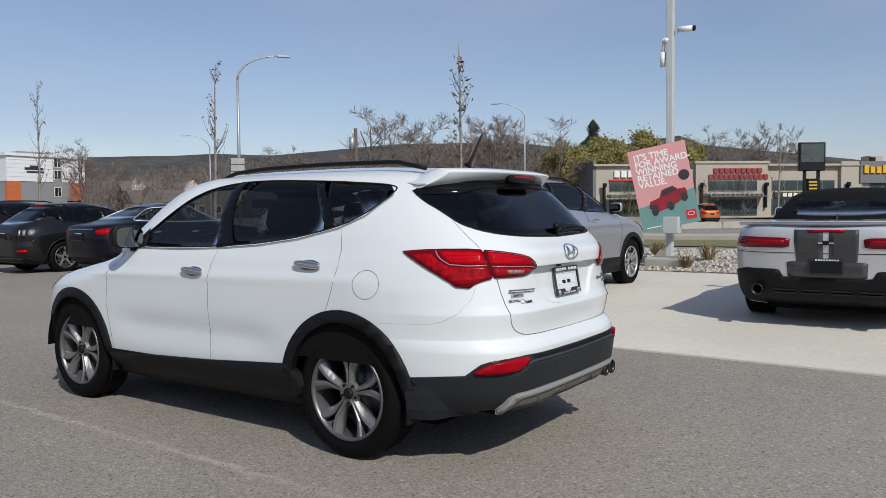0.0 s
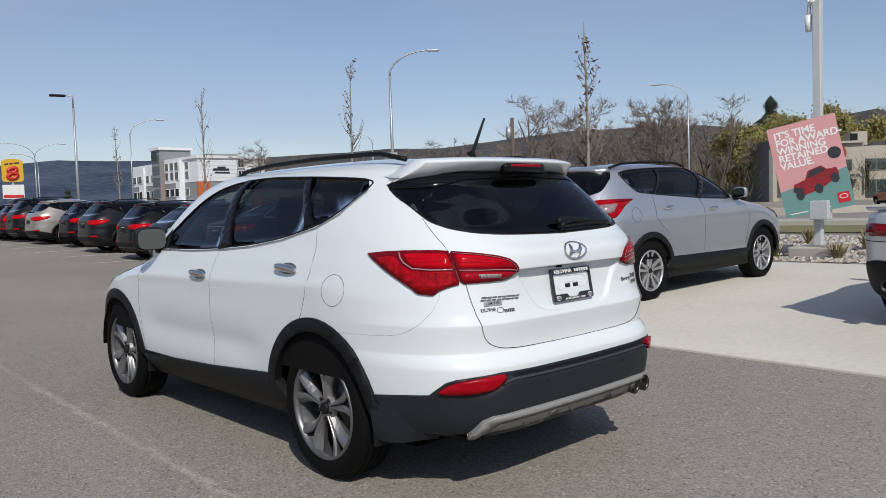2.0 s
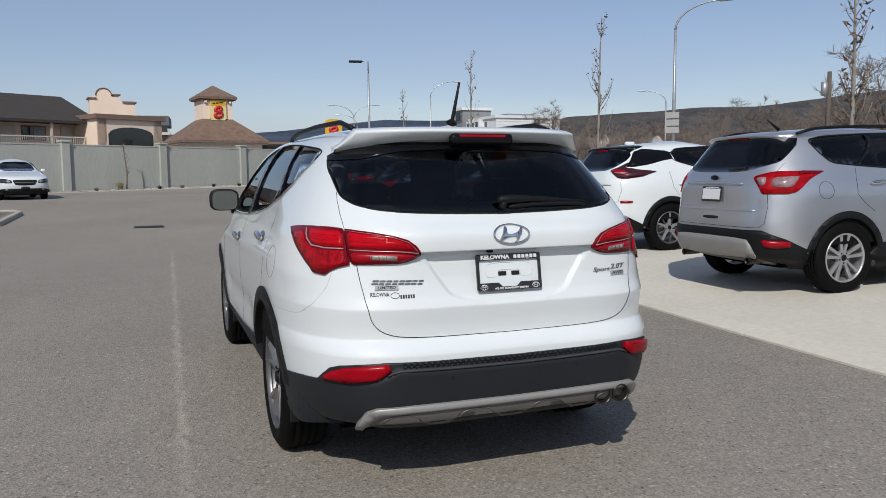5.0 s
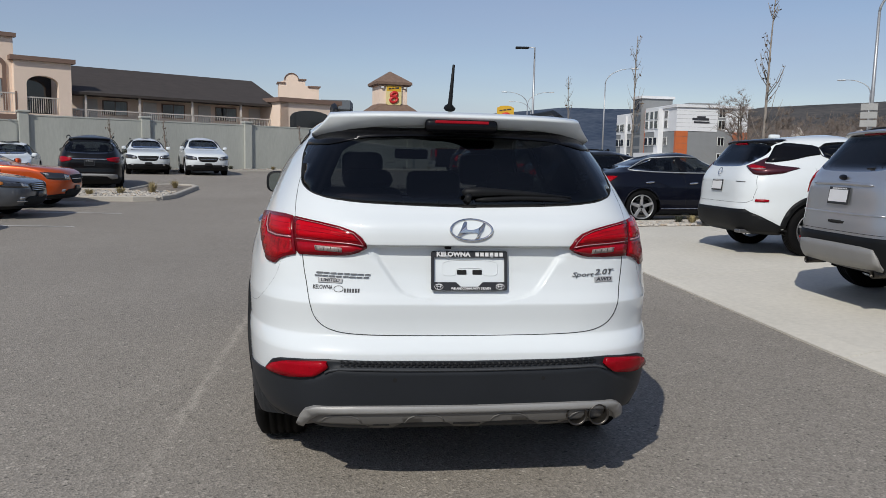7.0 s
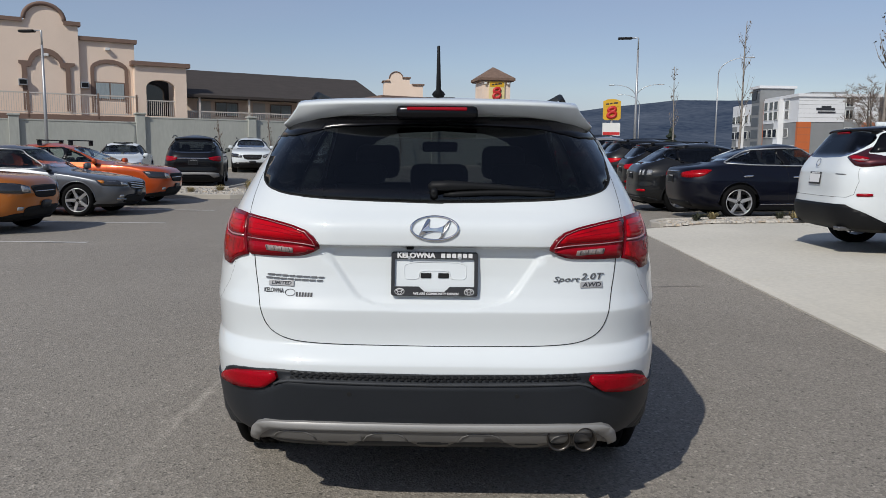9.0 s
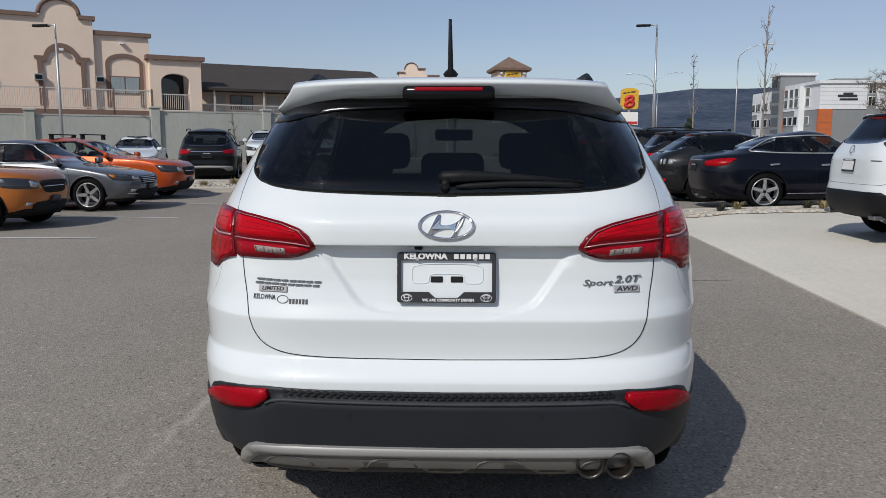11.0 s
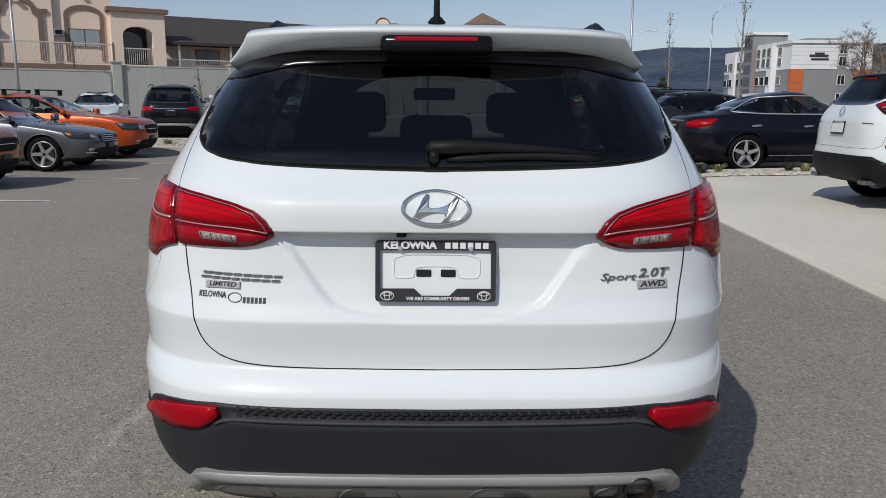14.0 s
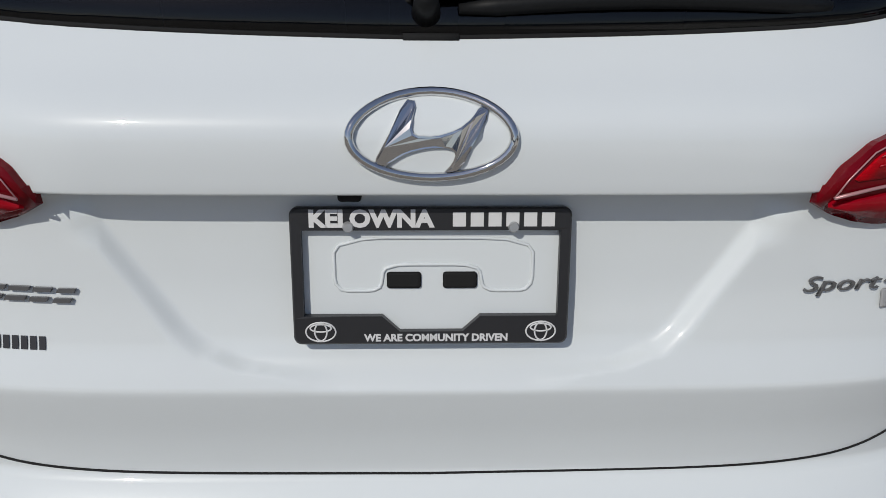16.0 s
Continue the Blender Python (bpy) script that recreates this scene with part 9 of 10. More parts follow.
def thicket(n, az0, az1, r0, r1, h0, h1, material, label, seed):
    """A belt of scrub: fine upright twigs without number, one joined mesh."""
    rnd = random.Random(seed)
    vs, fs = [], []
    clumps = [(rnd.uniform(az0, az1), rnd.uniform(r0, r1), rnd.uniform(h0, h1), rnd.uniform(1.2, 2.8)) for _ in range(int((az1 - az0) * 4))]
    for _ in range(n):
        az, r, h, wd = rnd.choice(clumps)
        x, y = at_az(-4.1, -2.9, az, r)
        u, v = rnd.gauss(0, 0.5), rnd.gauss(0, 0.5)
        t = rnd.random() ** 0.8
        c = Vector((x + u * wd * (0.5 + 0.8 * t), y + v * wd * (0.5 + 0.8 * t), 0.8 + h * t * math.exp(-0.35 * (u * u + v * v))))
        e = c + Vector((rnd.gauss(u * 0.4, 0.3), rnd.gauss(v * 0.4, 0.3), rnd.uniform(0.4, 1.1)))
        w = Vector((rnd.gauss(0, 1), rnd.gauss(0, 1), 0)).normalized() * 0.022
        b = len(vs)
        vs += [c - w, c + w, e]
        fs.append((b, b + 1, b + 2))
    return tagged(mesh_part("thicket", vs, fs, material, None, label, smooth=False), label, "scrub", "", "stuff")


M_SCRUB = mat("olive_scrub", (0.20, 0.175, 0.09), 0.9, var=0.3, scale=0.3, fine=3)
thicket(42000, 30, 80, 98, 140, 4.5, 7.5, M_TWIG, "belt of bare brown scrub under the trees", 5)
thicket(16000, 44, 74, 90, 120, 2.5, 5.0, M_SCRUB, "belt of low olive scrub in first leaf", 6)
for ob in kinds + green:
    for o in list(ob.children_recursive) + [ob]:
        bpy.data.objects.remove(o)


def fir(x, y, z, h, seed):
    rnd = random.Random(seed)
    ob = thing("fir_tree", pose(x, y, z), "dark green fir tree with drooping boughs", "tree", "fir trees")
    tube_part("trunk", [(0, 0, 0), (0, 0, h * 0.97)], 0.2, M_DARKBARK, ob, radii=[0.25, 0.03])
    vs, fs = [], []
    for i in range(3200):
        t = rnd.random() ** 0.75
        zz = h * (0.14 + 0.86 * t)
        tier = 0.72 + 0.28 * math.sin(t * 34 + 2.0 * math.sin(3 * t))
        R = h * 0.36 * (1 - t) ** 0.62 * rnd.uniform(0.3, 1.05) * tier + 0.1
        a = rnd.uniform(0, 6.28)
        c, s = math.cos(a), math.sin(a)
        w = 0.22 + 0.3 * (1 - t)
        b = len(vs)
        dz = -0.35 * R
        vs += [(c * R * 0.35, s * R * 0.35, zz + 0.15), (c * R - s * w * 0.5, s * R + c * w * 0.5, zz + dz), (c * R * 1.15, s * R * 1.15, zz + dz - 0.08), (c * R + s * w * 0.5, s * R - c * w * 0.5, zz + dz)]
        fs.append((b, b + 1, b + 2, b + 3))
    tagged(mesh_part("crown", vs, fs, M_NEEDLE, ob, smooth=False), "", "", "", "stuff")


for az, r, h, sd in ((66.4, 128, 15.5, 1), (75.0, 190, 13, 2), (17.4, 170, 6.5, 4)):
    x, y = at_az(-4.1, -2.9, az, r)
    fir(x, y, 0.9, h, sd)


# ---- hills ----
def hill(name, az0, az1, r0, r1, prof, material, label, seed, rough=6):
    """A long ridge: prof gives the skyline's elevation in degrees at azimuths."""
    n, m = 150, 14
    vs, fs = [], []
    a_, e_ = [p[0] for p in prof], [p[1] for p in prof]
    for i in range(n + 1):
        az = az0 + (az1 - az0) * i / n
        top = r1 * math.tan(radians(float(np.interp(az, a_, e_))))
        for j in range(m + 1):
            t = j / m
            r = r0 + (r1 - r0) * t
            x, y = at_az(0, 0, az, r)
            nz = noise.fractal(Vector((x * 0.004, y * 0.004, seed)), 0.9, 2.2, 6) * rough * (0.2 + 1.6 * t * (1 - t))
            vs.append((x, y, 0.5 + top * t ** 1.25 + nz * (0.15 if j == 0 else 1)))
    for i in range(n):
        for j in range(m):
            fs.append((i * (m + 1) + j, i * (m + 1) + j + 1, (i + 1) * (m + 1) + j + 1, (i + 1) * (m + 1) + j))
    return tagged(mesh_part(name, vs, fs, material), label, "hill", "", "structure")


# Distance haze is put into this base colour, bluer than the woods.
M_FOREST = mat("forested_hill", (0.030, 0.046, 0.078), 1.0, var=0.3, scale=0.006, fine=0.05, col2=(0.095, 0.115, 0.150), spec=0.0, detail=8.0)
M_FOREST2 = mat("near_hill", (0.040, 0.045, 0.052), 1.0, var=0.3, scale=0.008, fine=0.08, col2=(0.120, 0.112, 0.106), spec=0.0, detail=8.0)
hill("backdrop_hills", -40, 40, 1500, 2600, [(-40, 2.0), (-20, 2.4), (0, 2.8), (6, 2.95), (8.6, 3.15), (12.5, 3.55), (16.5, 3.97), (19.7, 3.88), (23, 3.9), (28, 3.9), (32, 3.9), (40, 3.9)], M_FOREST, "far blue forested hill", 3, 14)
hill("backdrop_hills", 22, 100, 700, 1500, [(22, 2.0), (26, 3.3), (30, 4.05), (36, 4.22), (39, 4.4), (43, 4.4), (46, 4.72), (49, 5.0), (52.7, 5.3), (55, 5.25), (57.6, 5.3), (61, 5.2), (64.4, 4.8), (68, 4.8), (70.5, 5.15), (72.5, 5.42), (74.2, 4.65), (75.7, 4.5), (78, 4.15), (80, 3.9), (84, 3.3), (88, 3.0), (100, 2.5)], M_FOREST2, "brown spring hill with bare woods", 7, 9)
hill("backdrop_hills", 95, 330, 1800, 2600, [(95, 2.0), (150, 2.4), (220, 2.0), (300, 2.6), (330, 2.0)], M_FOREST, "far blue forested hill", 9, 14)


# ---- motel behind the wall ----
M_STUCCO = mat("tan_stucco", (0.80, 0.645, 0.525), 0.9, var=0.06, scale=0.6, fine=30, bump=0.12)
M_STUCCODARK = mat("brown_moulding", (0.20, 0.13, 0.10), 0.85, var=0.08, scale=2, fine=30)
M_ROOFDARK = mat("dark_brown_shingle", (0.055, 0.045, 0.040), 0.9, var=0.2, scale=1.5, fine=14, bump=0.4, stretch=(1, 1, 4))
M_ROOFTILE = mat("brown_roof_tile", (0.23, 0.15, 0.11), 0.9, var=0.25, scale=2.5, fine=14, bump=0.5)
M_DOORWHITE = mat("pale_door", (0.55, 0.53, 0.50), 0.6, var=0.04)
M_CURTAIN = mat("pale_curtain", (0.34, 0.40, 0.42), 0.8, var=0.2, scale=5, fine=30, stretch=(8, 8, 0.2))
M_DARKROOM = mat("dark_window_pane", (0.02, 0.022, 0.025), 0.08, coat=0.6, var=0.3, scale=2, fine=9)
M_RAIL = mat("white_railing", (0.55, 0.50, 0.45), 0.6, var=0.05)
M_SIGNYELLOW = mat("sign_yellow", (0.62, 0.36, 0.02), 0.45, var=0.03)
M_SIGNRED = mat("sign_red", (0.50, 0.02, 0.02), 0.45, var=0.03)
M_SIGNPALE = mat("sign_pale_yellow", (0.72, 0.62, 0.30), 0.5, var=0.03)
M_SIGNWHITE = mat("sign_white", (0.70, 0.70, 0.68), 0.5, var=0.03)
M_PANELBLUE = mat("blue_grey_panel", (0.10, 0.115, 0.13), 0.6, var=0.05)
M_SHOPDARK = mat("dark_shop_glass", (0.04, 0.05, 0.055), 0.1, coat=0.6, var=0.3, scale=1, fine=5)
HD = Vector((0.857, 0.515, 0)).normalized()
HN = Vector((HD.y, -HD.x, 0))
H0 = Vector((-16, 46, 0))
HM = Matrix(((HD.x, -HN.x, 0, H0.x), (HD.y, -HN.y, 0, H0.y), (0, 0, 1, 0), (0, 0, 0, 1)))
motel = thing("motel", HM, "two storey tan stucco motel with dark shingle roof and balcony", "house")


def hbox(name, s0, s1, d0, d1, z0, z1, material, bevel=0.0, parent=None, label=""):
    return box_part(name, (s0, d0, z0), (s1, d1, z1), material, parent or motel, bevel, None, label)


def hpoly(name, pts, d0, d1, material, parent=None, label=""):
    """An upright outline in the facade's plane, given depth."""
    n = len(pts)
    vs = [(s, d0, z) for s, z in pts] + [(s, d1, z) for s, z in pts]
    fs = [tuple(range(n)), tuple(range(2 * n - 1, n - 1, -1))] + [(i, n + i, n + (i + 1) % n, (i + 1) % n) for i in range(n)]
    return mesh_part(name, vs, [f[::-1] for f in fs], material, parent or motel, label, smooth=False)


def arc(cs, cz, rx, rz, a0, a1, n=12):
    return [(cs + rx * math.cos(radians(a0 + (a1 - a0) * i / n)), cz + rz * math.sin(radians(a0 + (a1 - a0) * i / n))) for i in range(n + 1)]


# tall blocks with stepped and curved parapets
hpoly("wall", [(-24, 0), (-6.75, 0), (-6.75, 8.6), (-7.3, 8.65)] + arc(-8.5, 8.75, 1.0, 0.85, 0, 180) + [(-9.8, 8.65), (-24, 8.6)], -0.25, 8, M_STUCCO)
hbox("wall", -6.75, -3.65, 0.0, 8, 0, 7.85, M_STUCCO)
hbox("wall", -24, -6.75, -0.25, 8, 0, 0.2, M_STUCCO)
hbox("parapet_moulding", -7.2, -3.5, -0.18, 0.3, 7.85, 8.08, M_STUCCODARK)
hbox("parapet_moulding", -7.5, -6.6, -0.42, 0.3, 8.60, 8.82, M_STUCCODARK)
hbox("parapet_moulding", -24, -9.6, -0.42, 0.3, 8.60, 8.82, M_STUCCODARK)
tube_part("parapet_moulding", [(s, -0.3, z) for s, z in arc(-8.5, 8.8, 1.05, 0.9, 0, 180, 16)], 0.12, M_STUCCODARK, motel)
# arched bay
bay = [(-3.75, 0), (-0.72, 0), (-0.72, 6.55), (-3.75, 6.55)]
hpoly("wall", [(-3.75, 0), (-3.12, 0), (-3.12, 6.55), (-3.75, 6.55)], -0.55, 0, M_STUCCO)
hpoly("wall", [(-1.42, 0), (-0.72, 0), (-0.72, 6.55), (-1.42, 6.55)], -0.55, 0, M_STUCCO)
hpoly("wall", [(-3.12, 6.55), (-3.12, 5.25)] + arc(-2.27, 5.25, 0.85, 0.50, 180, 0, 14) + [(-1.42, 5.25), (-1.42, 6.55)], -0.55, 0, M_STUCCO)
hbox("wall", -3.12, -1.42, -0.54, 0.0, 0, 3.55, M_STUCCO)
hbox("bay_recess", -3.12, -1.42, 1.4, 1.5, 3.5, 6.0, M_DARKROOM)
hbox("wall", -3.75, -0.72, 1.5, 8, 0, 6.5, M_STUCCO)
hbox("parapet_moulding", -3.95, -0.5, -0.75, 0.1, 6.55, 6.80, M_STUCCODARK)
for i in range(15):
    s = -3.08 + i * 0.117
    hbox("baluster", s, s + 0.025, -0.45, -0.42, 3.6, 4.45, M_RAIL)
hbox("handrail", -3.12, -1.42, -0.47, -0.40, 4.45, 4.52, M_RAIL)
# arched window with a brown surround, blind arch, vents
hpoly("window_surround", [(-6.15, 3.7), (-5.95, 3.7), (-5.95, 6.2)] + arc(-5.1, 6.2, 0.85, 0.40, 180, 0, 12) + [(-4.25, 6.2), (-4.25, 3.7), (-4.05, 3.7), (-4.05, 6.25)] + arc(-5.1, 6.25, 1.05, 0.58, 0, 180, 12), -0.08, 0.02, M_STUCCODARK)
w = hbox("window", -5.95, -4.25, -0.05, 0.0, 4.45, 5.50, M_STUCCODARK)
for a, b in ((-5.88, -5.14), (-5.06, -4.32)):
    hbox("pane", a, b, -0.07, -0.05, 4.52, 5.43, M_CURTAIN, 0, w)
hpoly("blind_arch", [(-9.75, 3.7), (-9.5, 3.7), (-9.5, 6.1)] + arc(-8.5, 6.15, 0.75, 0.72, 180, 0, 12) + [(-7.5, 6.1), (-7.5, 3.7), (-7.25, 3.7), (-7.25, 6.2), (-7.0, 6.3), (-7.0, 6.45), (-7.6, 6.45)] + arc(-8.5, 6.3, 0.92, 0.90, 0, 180, 12) + [(-9.4, 6.45), (-9.9, 6.45), (-9.9, 6.3), (-9.75, 6.2)], -0.36, -0.24, M_STUCCODARK)
for s, d in ((-6.72, 0.0), (-9.95, -0.25), (-12.6, -0.25)):
    v = hbox("air_conditioner", s, s + 0.46, d - 0.3, d + 0.1, 5.05, 5.42, M_STEEL, 0.02)
    hbox("air_grille", s + 0.05, s + 0.41, d - 0.31, d - 0.29, 5.12, 5.36, M_TRIM, 0, v)
for s, d, zz in ((-5.3, 0.0, 7.35), (-8.6, -0.25, 6.75)):
    l = hbox("wall_lamp", s, s + 0.25, d - 0.25, d, zz, zz + 0.15, M_SIGNWHITE, 0.02)
# balcony along the tall block
hbox("balcony", -24, -3.75, -1.6, -0.2, 3.15, 3.42, M_STUCCODARK)
hbox("balcony", -24, -3.9, -1.65, -1.55, 2.75, 3.2, M_STUCCODARK)
hbox("handrail", -24, -3.75, -1.58, -1.50, 4.55, 4.62, M_RAIL)
hbox("handrail", -24, -3.75, -1.57, -1.51, 3.50, 3.55, M_RAIL)
for i in range(116):
    s = -17.6 + i * 0.12
    hbox("baluster", s, s + 0.022, -1.555, -1.53, 3.5, 4.58, M_RAIL)
for s in (-17, -13.4, -9.6, -6.0, -3.9):
    hbox("balcony_post", s, s + 0.09, -1.6, -1.5, 0, 4.7, M_STUCCODARK)
# Dark sheet below the balcony: its shade painted in the moulding's brown.
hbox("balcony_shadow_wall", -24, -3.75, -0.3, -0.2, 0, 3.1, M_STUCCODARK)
# long wing with the dark roof, doors and windows behind a gallery
hbox("wall", -0.72, 12.7, 1.6, 9, 0, 5.3, M_STUCCO)
vs = [(-0.72, -0.3, 5.0), (13.4, -0.3, 5.0), (13.4, 5.2, 7.05), (-0.72, 5.2, 7.05), (13.4, 10.5, 5.0), (-0.72, 10.5, 5.0), (-0.72, -0.3, 4.84), (13.4, -0.3, 4.84)]
mesh_part("roof", vs, [(0, 1, 2, 3), (3, 2, 4, 5), (6, 7, 1, 0), (1, 4, 2), (0, 3, 5), (6, 5, 4, 7)], M_ROOFDARK, motel, "dark brown shingle roof", smooth=False)
for a in (0.4, 4.1, 7.8, 11.5):
    d = hbox("door", a, a + 0.85, 1.52, 1.6, 2.9, 4.72, M_DOORWHITE)
    hbox("door_handle", a + 0.72, a + 0.78, 1.48, 1.52, 3.75, 3.85, M_STEEL, 0, d)
for a in (1.55, 5.3, 9.0):
    for o in (0.0,):
        w = hbox("window", a, a + 1.55, 1.54, 1.6, 3.75, 4.70, M_STUCCODARK)
        hbox("pane", a + 0.07, a + 0.75, 1.52, 1.54, 3.82, 4.63, M_DARKROOM, 0, w)
        hbox("pane", a + 0.80, a + 1.48, 1.52, 1.54, 3.82, 4.63, M_CURTAIN, 0, w)
hbox("gallery_floor", -0.72, 12.7, -0.2, 1.6, 2.75, 2.95, M_STUCCODARK)
for a in (0.1, 3.3, 6.7, 10.1, 12.5):
    hbox("gallery_post", a, a + 0.12, -0.12, 0.0, 0, 4.95, M_RAIL)
hbox("handrail", -0.72, 12.7, -0.12, -0.04, 3.92, 3.99, M_RAIL)
for i in range(110):
    s = -0.68 + i * 0.122
    hbox("baluster", s, s + 0.022, -0.1, -0.075, 2.95, 3.95, M_RAIL)
# gabled entrance at the far end of the wing
hpoly("wall", [(12.4, 0), (17.0, 0), (17.0, 5.15), (12.4, 5.15)], -1.6, -1.5, M_STUCCO)
hbox("wall", 12.4, 13.0, -1.6, 6, 0, 5.15, M_STUCCO)
hbox("wall", 16.4, 17.0, -1.6, 6, 0, 5.15, M_STUCCO)
hbox("porch_roof", 12.2, 17.2, -1.8, 6, 5.15, 5.45, M_STUCCODARK)
hpoly("porch_arch", [(13.1, 0), (13.1, 4.2)] + arc(14.7, 4.2, 1.55, 0.45, 180, 0, 10) + [(16.3, 4.2), (16.3, 0)], -1.63, -1.6, M_DARKROOM)
belfry = thing("bell_gable", pose(-4.9, 76, 0, 0, 0, 8), "tan stucco gable with a round top behind the motel roof", "building")
hpoly("wall", [(-1.65, 3), (2.3, 3), (2.3, 8.35), (0.95, 8.45), (0.95, 9.02), (0.3, 9.05)] + arc(-0.42, 8.95, 0.68, 0.66, 0, 180, 12) + [(-1.65, 8.7)], -0.3, 1.6, M_STUCCO, belfry)
hbox("moulding", 0.2, 1.05, -0.45, 1.75, 9.0, 9.12, M_STUCCODARK, 0, belfry)
hbox("moulding", 1.2, 2.45, -0.45, 1.75, 8.32, 8.46, M_STUCCODARK, 0, belfry)
hbox("moulding", -1.8, -1.05, -0.45, 1.75, 8.64, 8.74, M_STUCCODARK, 0, belfry)
tube_part("moulding", [(s, -0.34, z) for s, z in arc(-0.42, 8.95, 0.70, 0.68, 0, 180, 14)], 0.05, M_STUCCODARK, belfry)
darkb = thing("shop_building", pose(-0.9, 92, 0.8, 0, 0, -4), "dark two storey shop with a flat roof", "building")
hbox("wall", -1.6, 1.5, 0, 6, 0, 6.4, M_DARKROOM, 0, darkb)
hbox("roof_band", -1.8, 1.7, -0.4, 6, 6.4, 7.5, M_PANELBLUE, 0, darkb)
hbox("canopy", -1.9, 1.8, -0.9, 0.2, 5.3, 5.6, M_RAIL, 0, darkb)
for a in (-1.4, -0.4, 0.6):
    hbox("window", a, a + 0.8, -0.06, 0.0, 1.0, 4.6, M_SHOPDARK, 0, darkb)
hbox("wall", 17.0, 19.5, 3, 9, 0, 5.2, M_STUCCO)
hbox("roof_slab", 17.0, 19.8, 2.8, 9.2, 5.0, 5.25, M_ROOFDARK)

# ---- reception building with a tiled tower ----
TX, TY = 4.3, 72.0
tower = thing("reception_building", pose(TX, TY, 0, 0, 0, 12) @ Matrix.Scale(0.912, 4), "tan reception building with brown hipped tile roofs and tower", "house")


def pyramid(name, hx, hy, z0, z1, tx, ty, material, parent, over=0.0, label=""):
    vs = [(-hx, -hy, z0), (hx, -hy, z0), (hx, hy, z0), (-hx, hy, z0), (-tx, -ty, z1), (tx, -ty, z1), (tx, ty, z1), (-tx, ty, z1), (-hx, -hy, z0 - 0.25), (hx, -hy, z0 - 0.25), (hx, hy, z0 - 0.25), (-hx, hy, z0 - 0.25)]
    fs = [(0, 1, 5, 4), (1, 2, 6, 5), (2, 3, 7, 6), (3, 0, 4, 7), (4, 5, 6, 7), (8, 9, 1, 0), (9, 10, 2, 1), (10, 11, 3, 2), (11, 8, 0, 3), (11, 10, 9, 8)]
    return mesh_part(name, vs, fs, material, parent, label, smooth=False)


pyramid("roof", 4.35, 4.1, 5.0, 7.3, 1.4, 1.4, M_ROOFTILE, tower, label="brown hipped tile roof")
box_part("wall", (-3.8, -3.6, 0), (3.8, 3.6, 4.8), M_STUCCO, tower)
box_part("fascia", (-4.2, -3.95, 4.6), (4.2, 3.95, 4.76), M_RAIL, tower)
for a in (-3.4, -1.0, 1.4):
    box_part("porch_opening", (a, -3.66, 0), (a + 2.0, -3.58, 4.1), M_DARKROOM, tower)
box_part("tower_wall", (-1.5, -1.5, 6.8), (1.5, 1.5, 9.3), M_STUCCO, tower)
pyramid("tower_roof", 1.92, 1.92, 9.45, 10.7, 0.05, 0.05, M_ROOFTILE, tower)
box_part("eave", (-1.8, -1.8, 9.1), (1.8, 1.8, 9.21), M_STUCCODARK, tower)
for a in (-1.35, 1.1):
    box_part("lamp", (a, -1.75, 8.8), (a + 0.25, -1.45, 9.0), M_SIGNWHITE, tower, 0.03)
def eight_sign(parent, m, w, h, face=M_SIGNWHITE, top=M_SIGNYELLOW):
    """A shield sign with a round red figure of two rings, drawn as plain shapes."""
    pts = [(-w, -h * 0.85), (-w * 0.8, -h), (w * 0.8, -h), (w, -h * 0.85), (w, h * 0.78), (w * 0.75, h * 0.85)] + [(w * 0.75 * math.cos(a), h * 0.85 + h * 0.12 * math.sin(a)) for a in [math.pi * i / 8 for i in range(1, 8)]] + [(-w * 0.75, h * 0.85), (-w, h * 0.78)]
    n = len(pts)
    vs = [m @ Vector((x, -0.08, z)) for x, z in pts] + [m @ Vector((x, 0.08, z)) for x, z in pts]
    fs = [tuple(range(n)), tuple(range(2 * n - 1, n - 1, -1))] + [(i, n + i, n + (i + 1) % n, (i + 1) % n) for i in range(n)]
    sg = mesh_part("sign_panel", vs, [f[::-1] for f in fs], face, parent, "yellow and red shield sign", smooth=False)
    vs = [m @ Vector((x, -0.09, z)) for x, z in ((-w * 0.93, h * 0.28), (w * 0.93, h * 0.28), (w * 0.93, h * 0.8), (-w * 0.93, h * 0.8))]
    mesh_part("sign_band", vs, [(0, 1, 2, 3)], top, sg, smooth=False)
    for cz, rx, rz in ((-h * 0.02, w * 0.36, h * 0.20), (-h * 0.50, w * 0.42, h * 0.25)):
        tube_part("sign_figure", [m @ Vector((rx * math.cos(a) + 0.12 * w * math.sin(a), -0.10, cz + rz * math.sin(a))) for a in [2 * math.pi * i / 24 for i in range(24)]], w * 0.19, M_SIGNRED, sg, closed=True)
    for k, (a, b) in enumerate(((-0.7, -0.35), (-0.25, 0.05), (0.15, 0.65))):
        vs = [m @ Vector((x, -0.10, z)) for x, z in ((a * w, h * (0.42 + 0.05 * k)), (b * w, h * (0.45 + 0.05 * k)), (b * w, h * (0.58 + 0.05 * k)), (a * w, h * (0.55 + 0.05 * k)))]
        mesh_part("sign_stroke", vs, [(0, 1, 2, 3)], M_STICKER, sg, smooth=False)
eight_sign(tower, Matrix.Translation((0, -1.62, 8.2)), 0.82, 1.10, M_SIGNPALE)
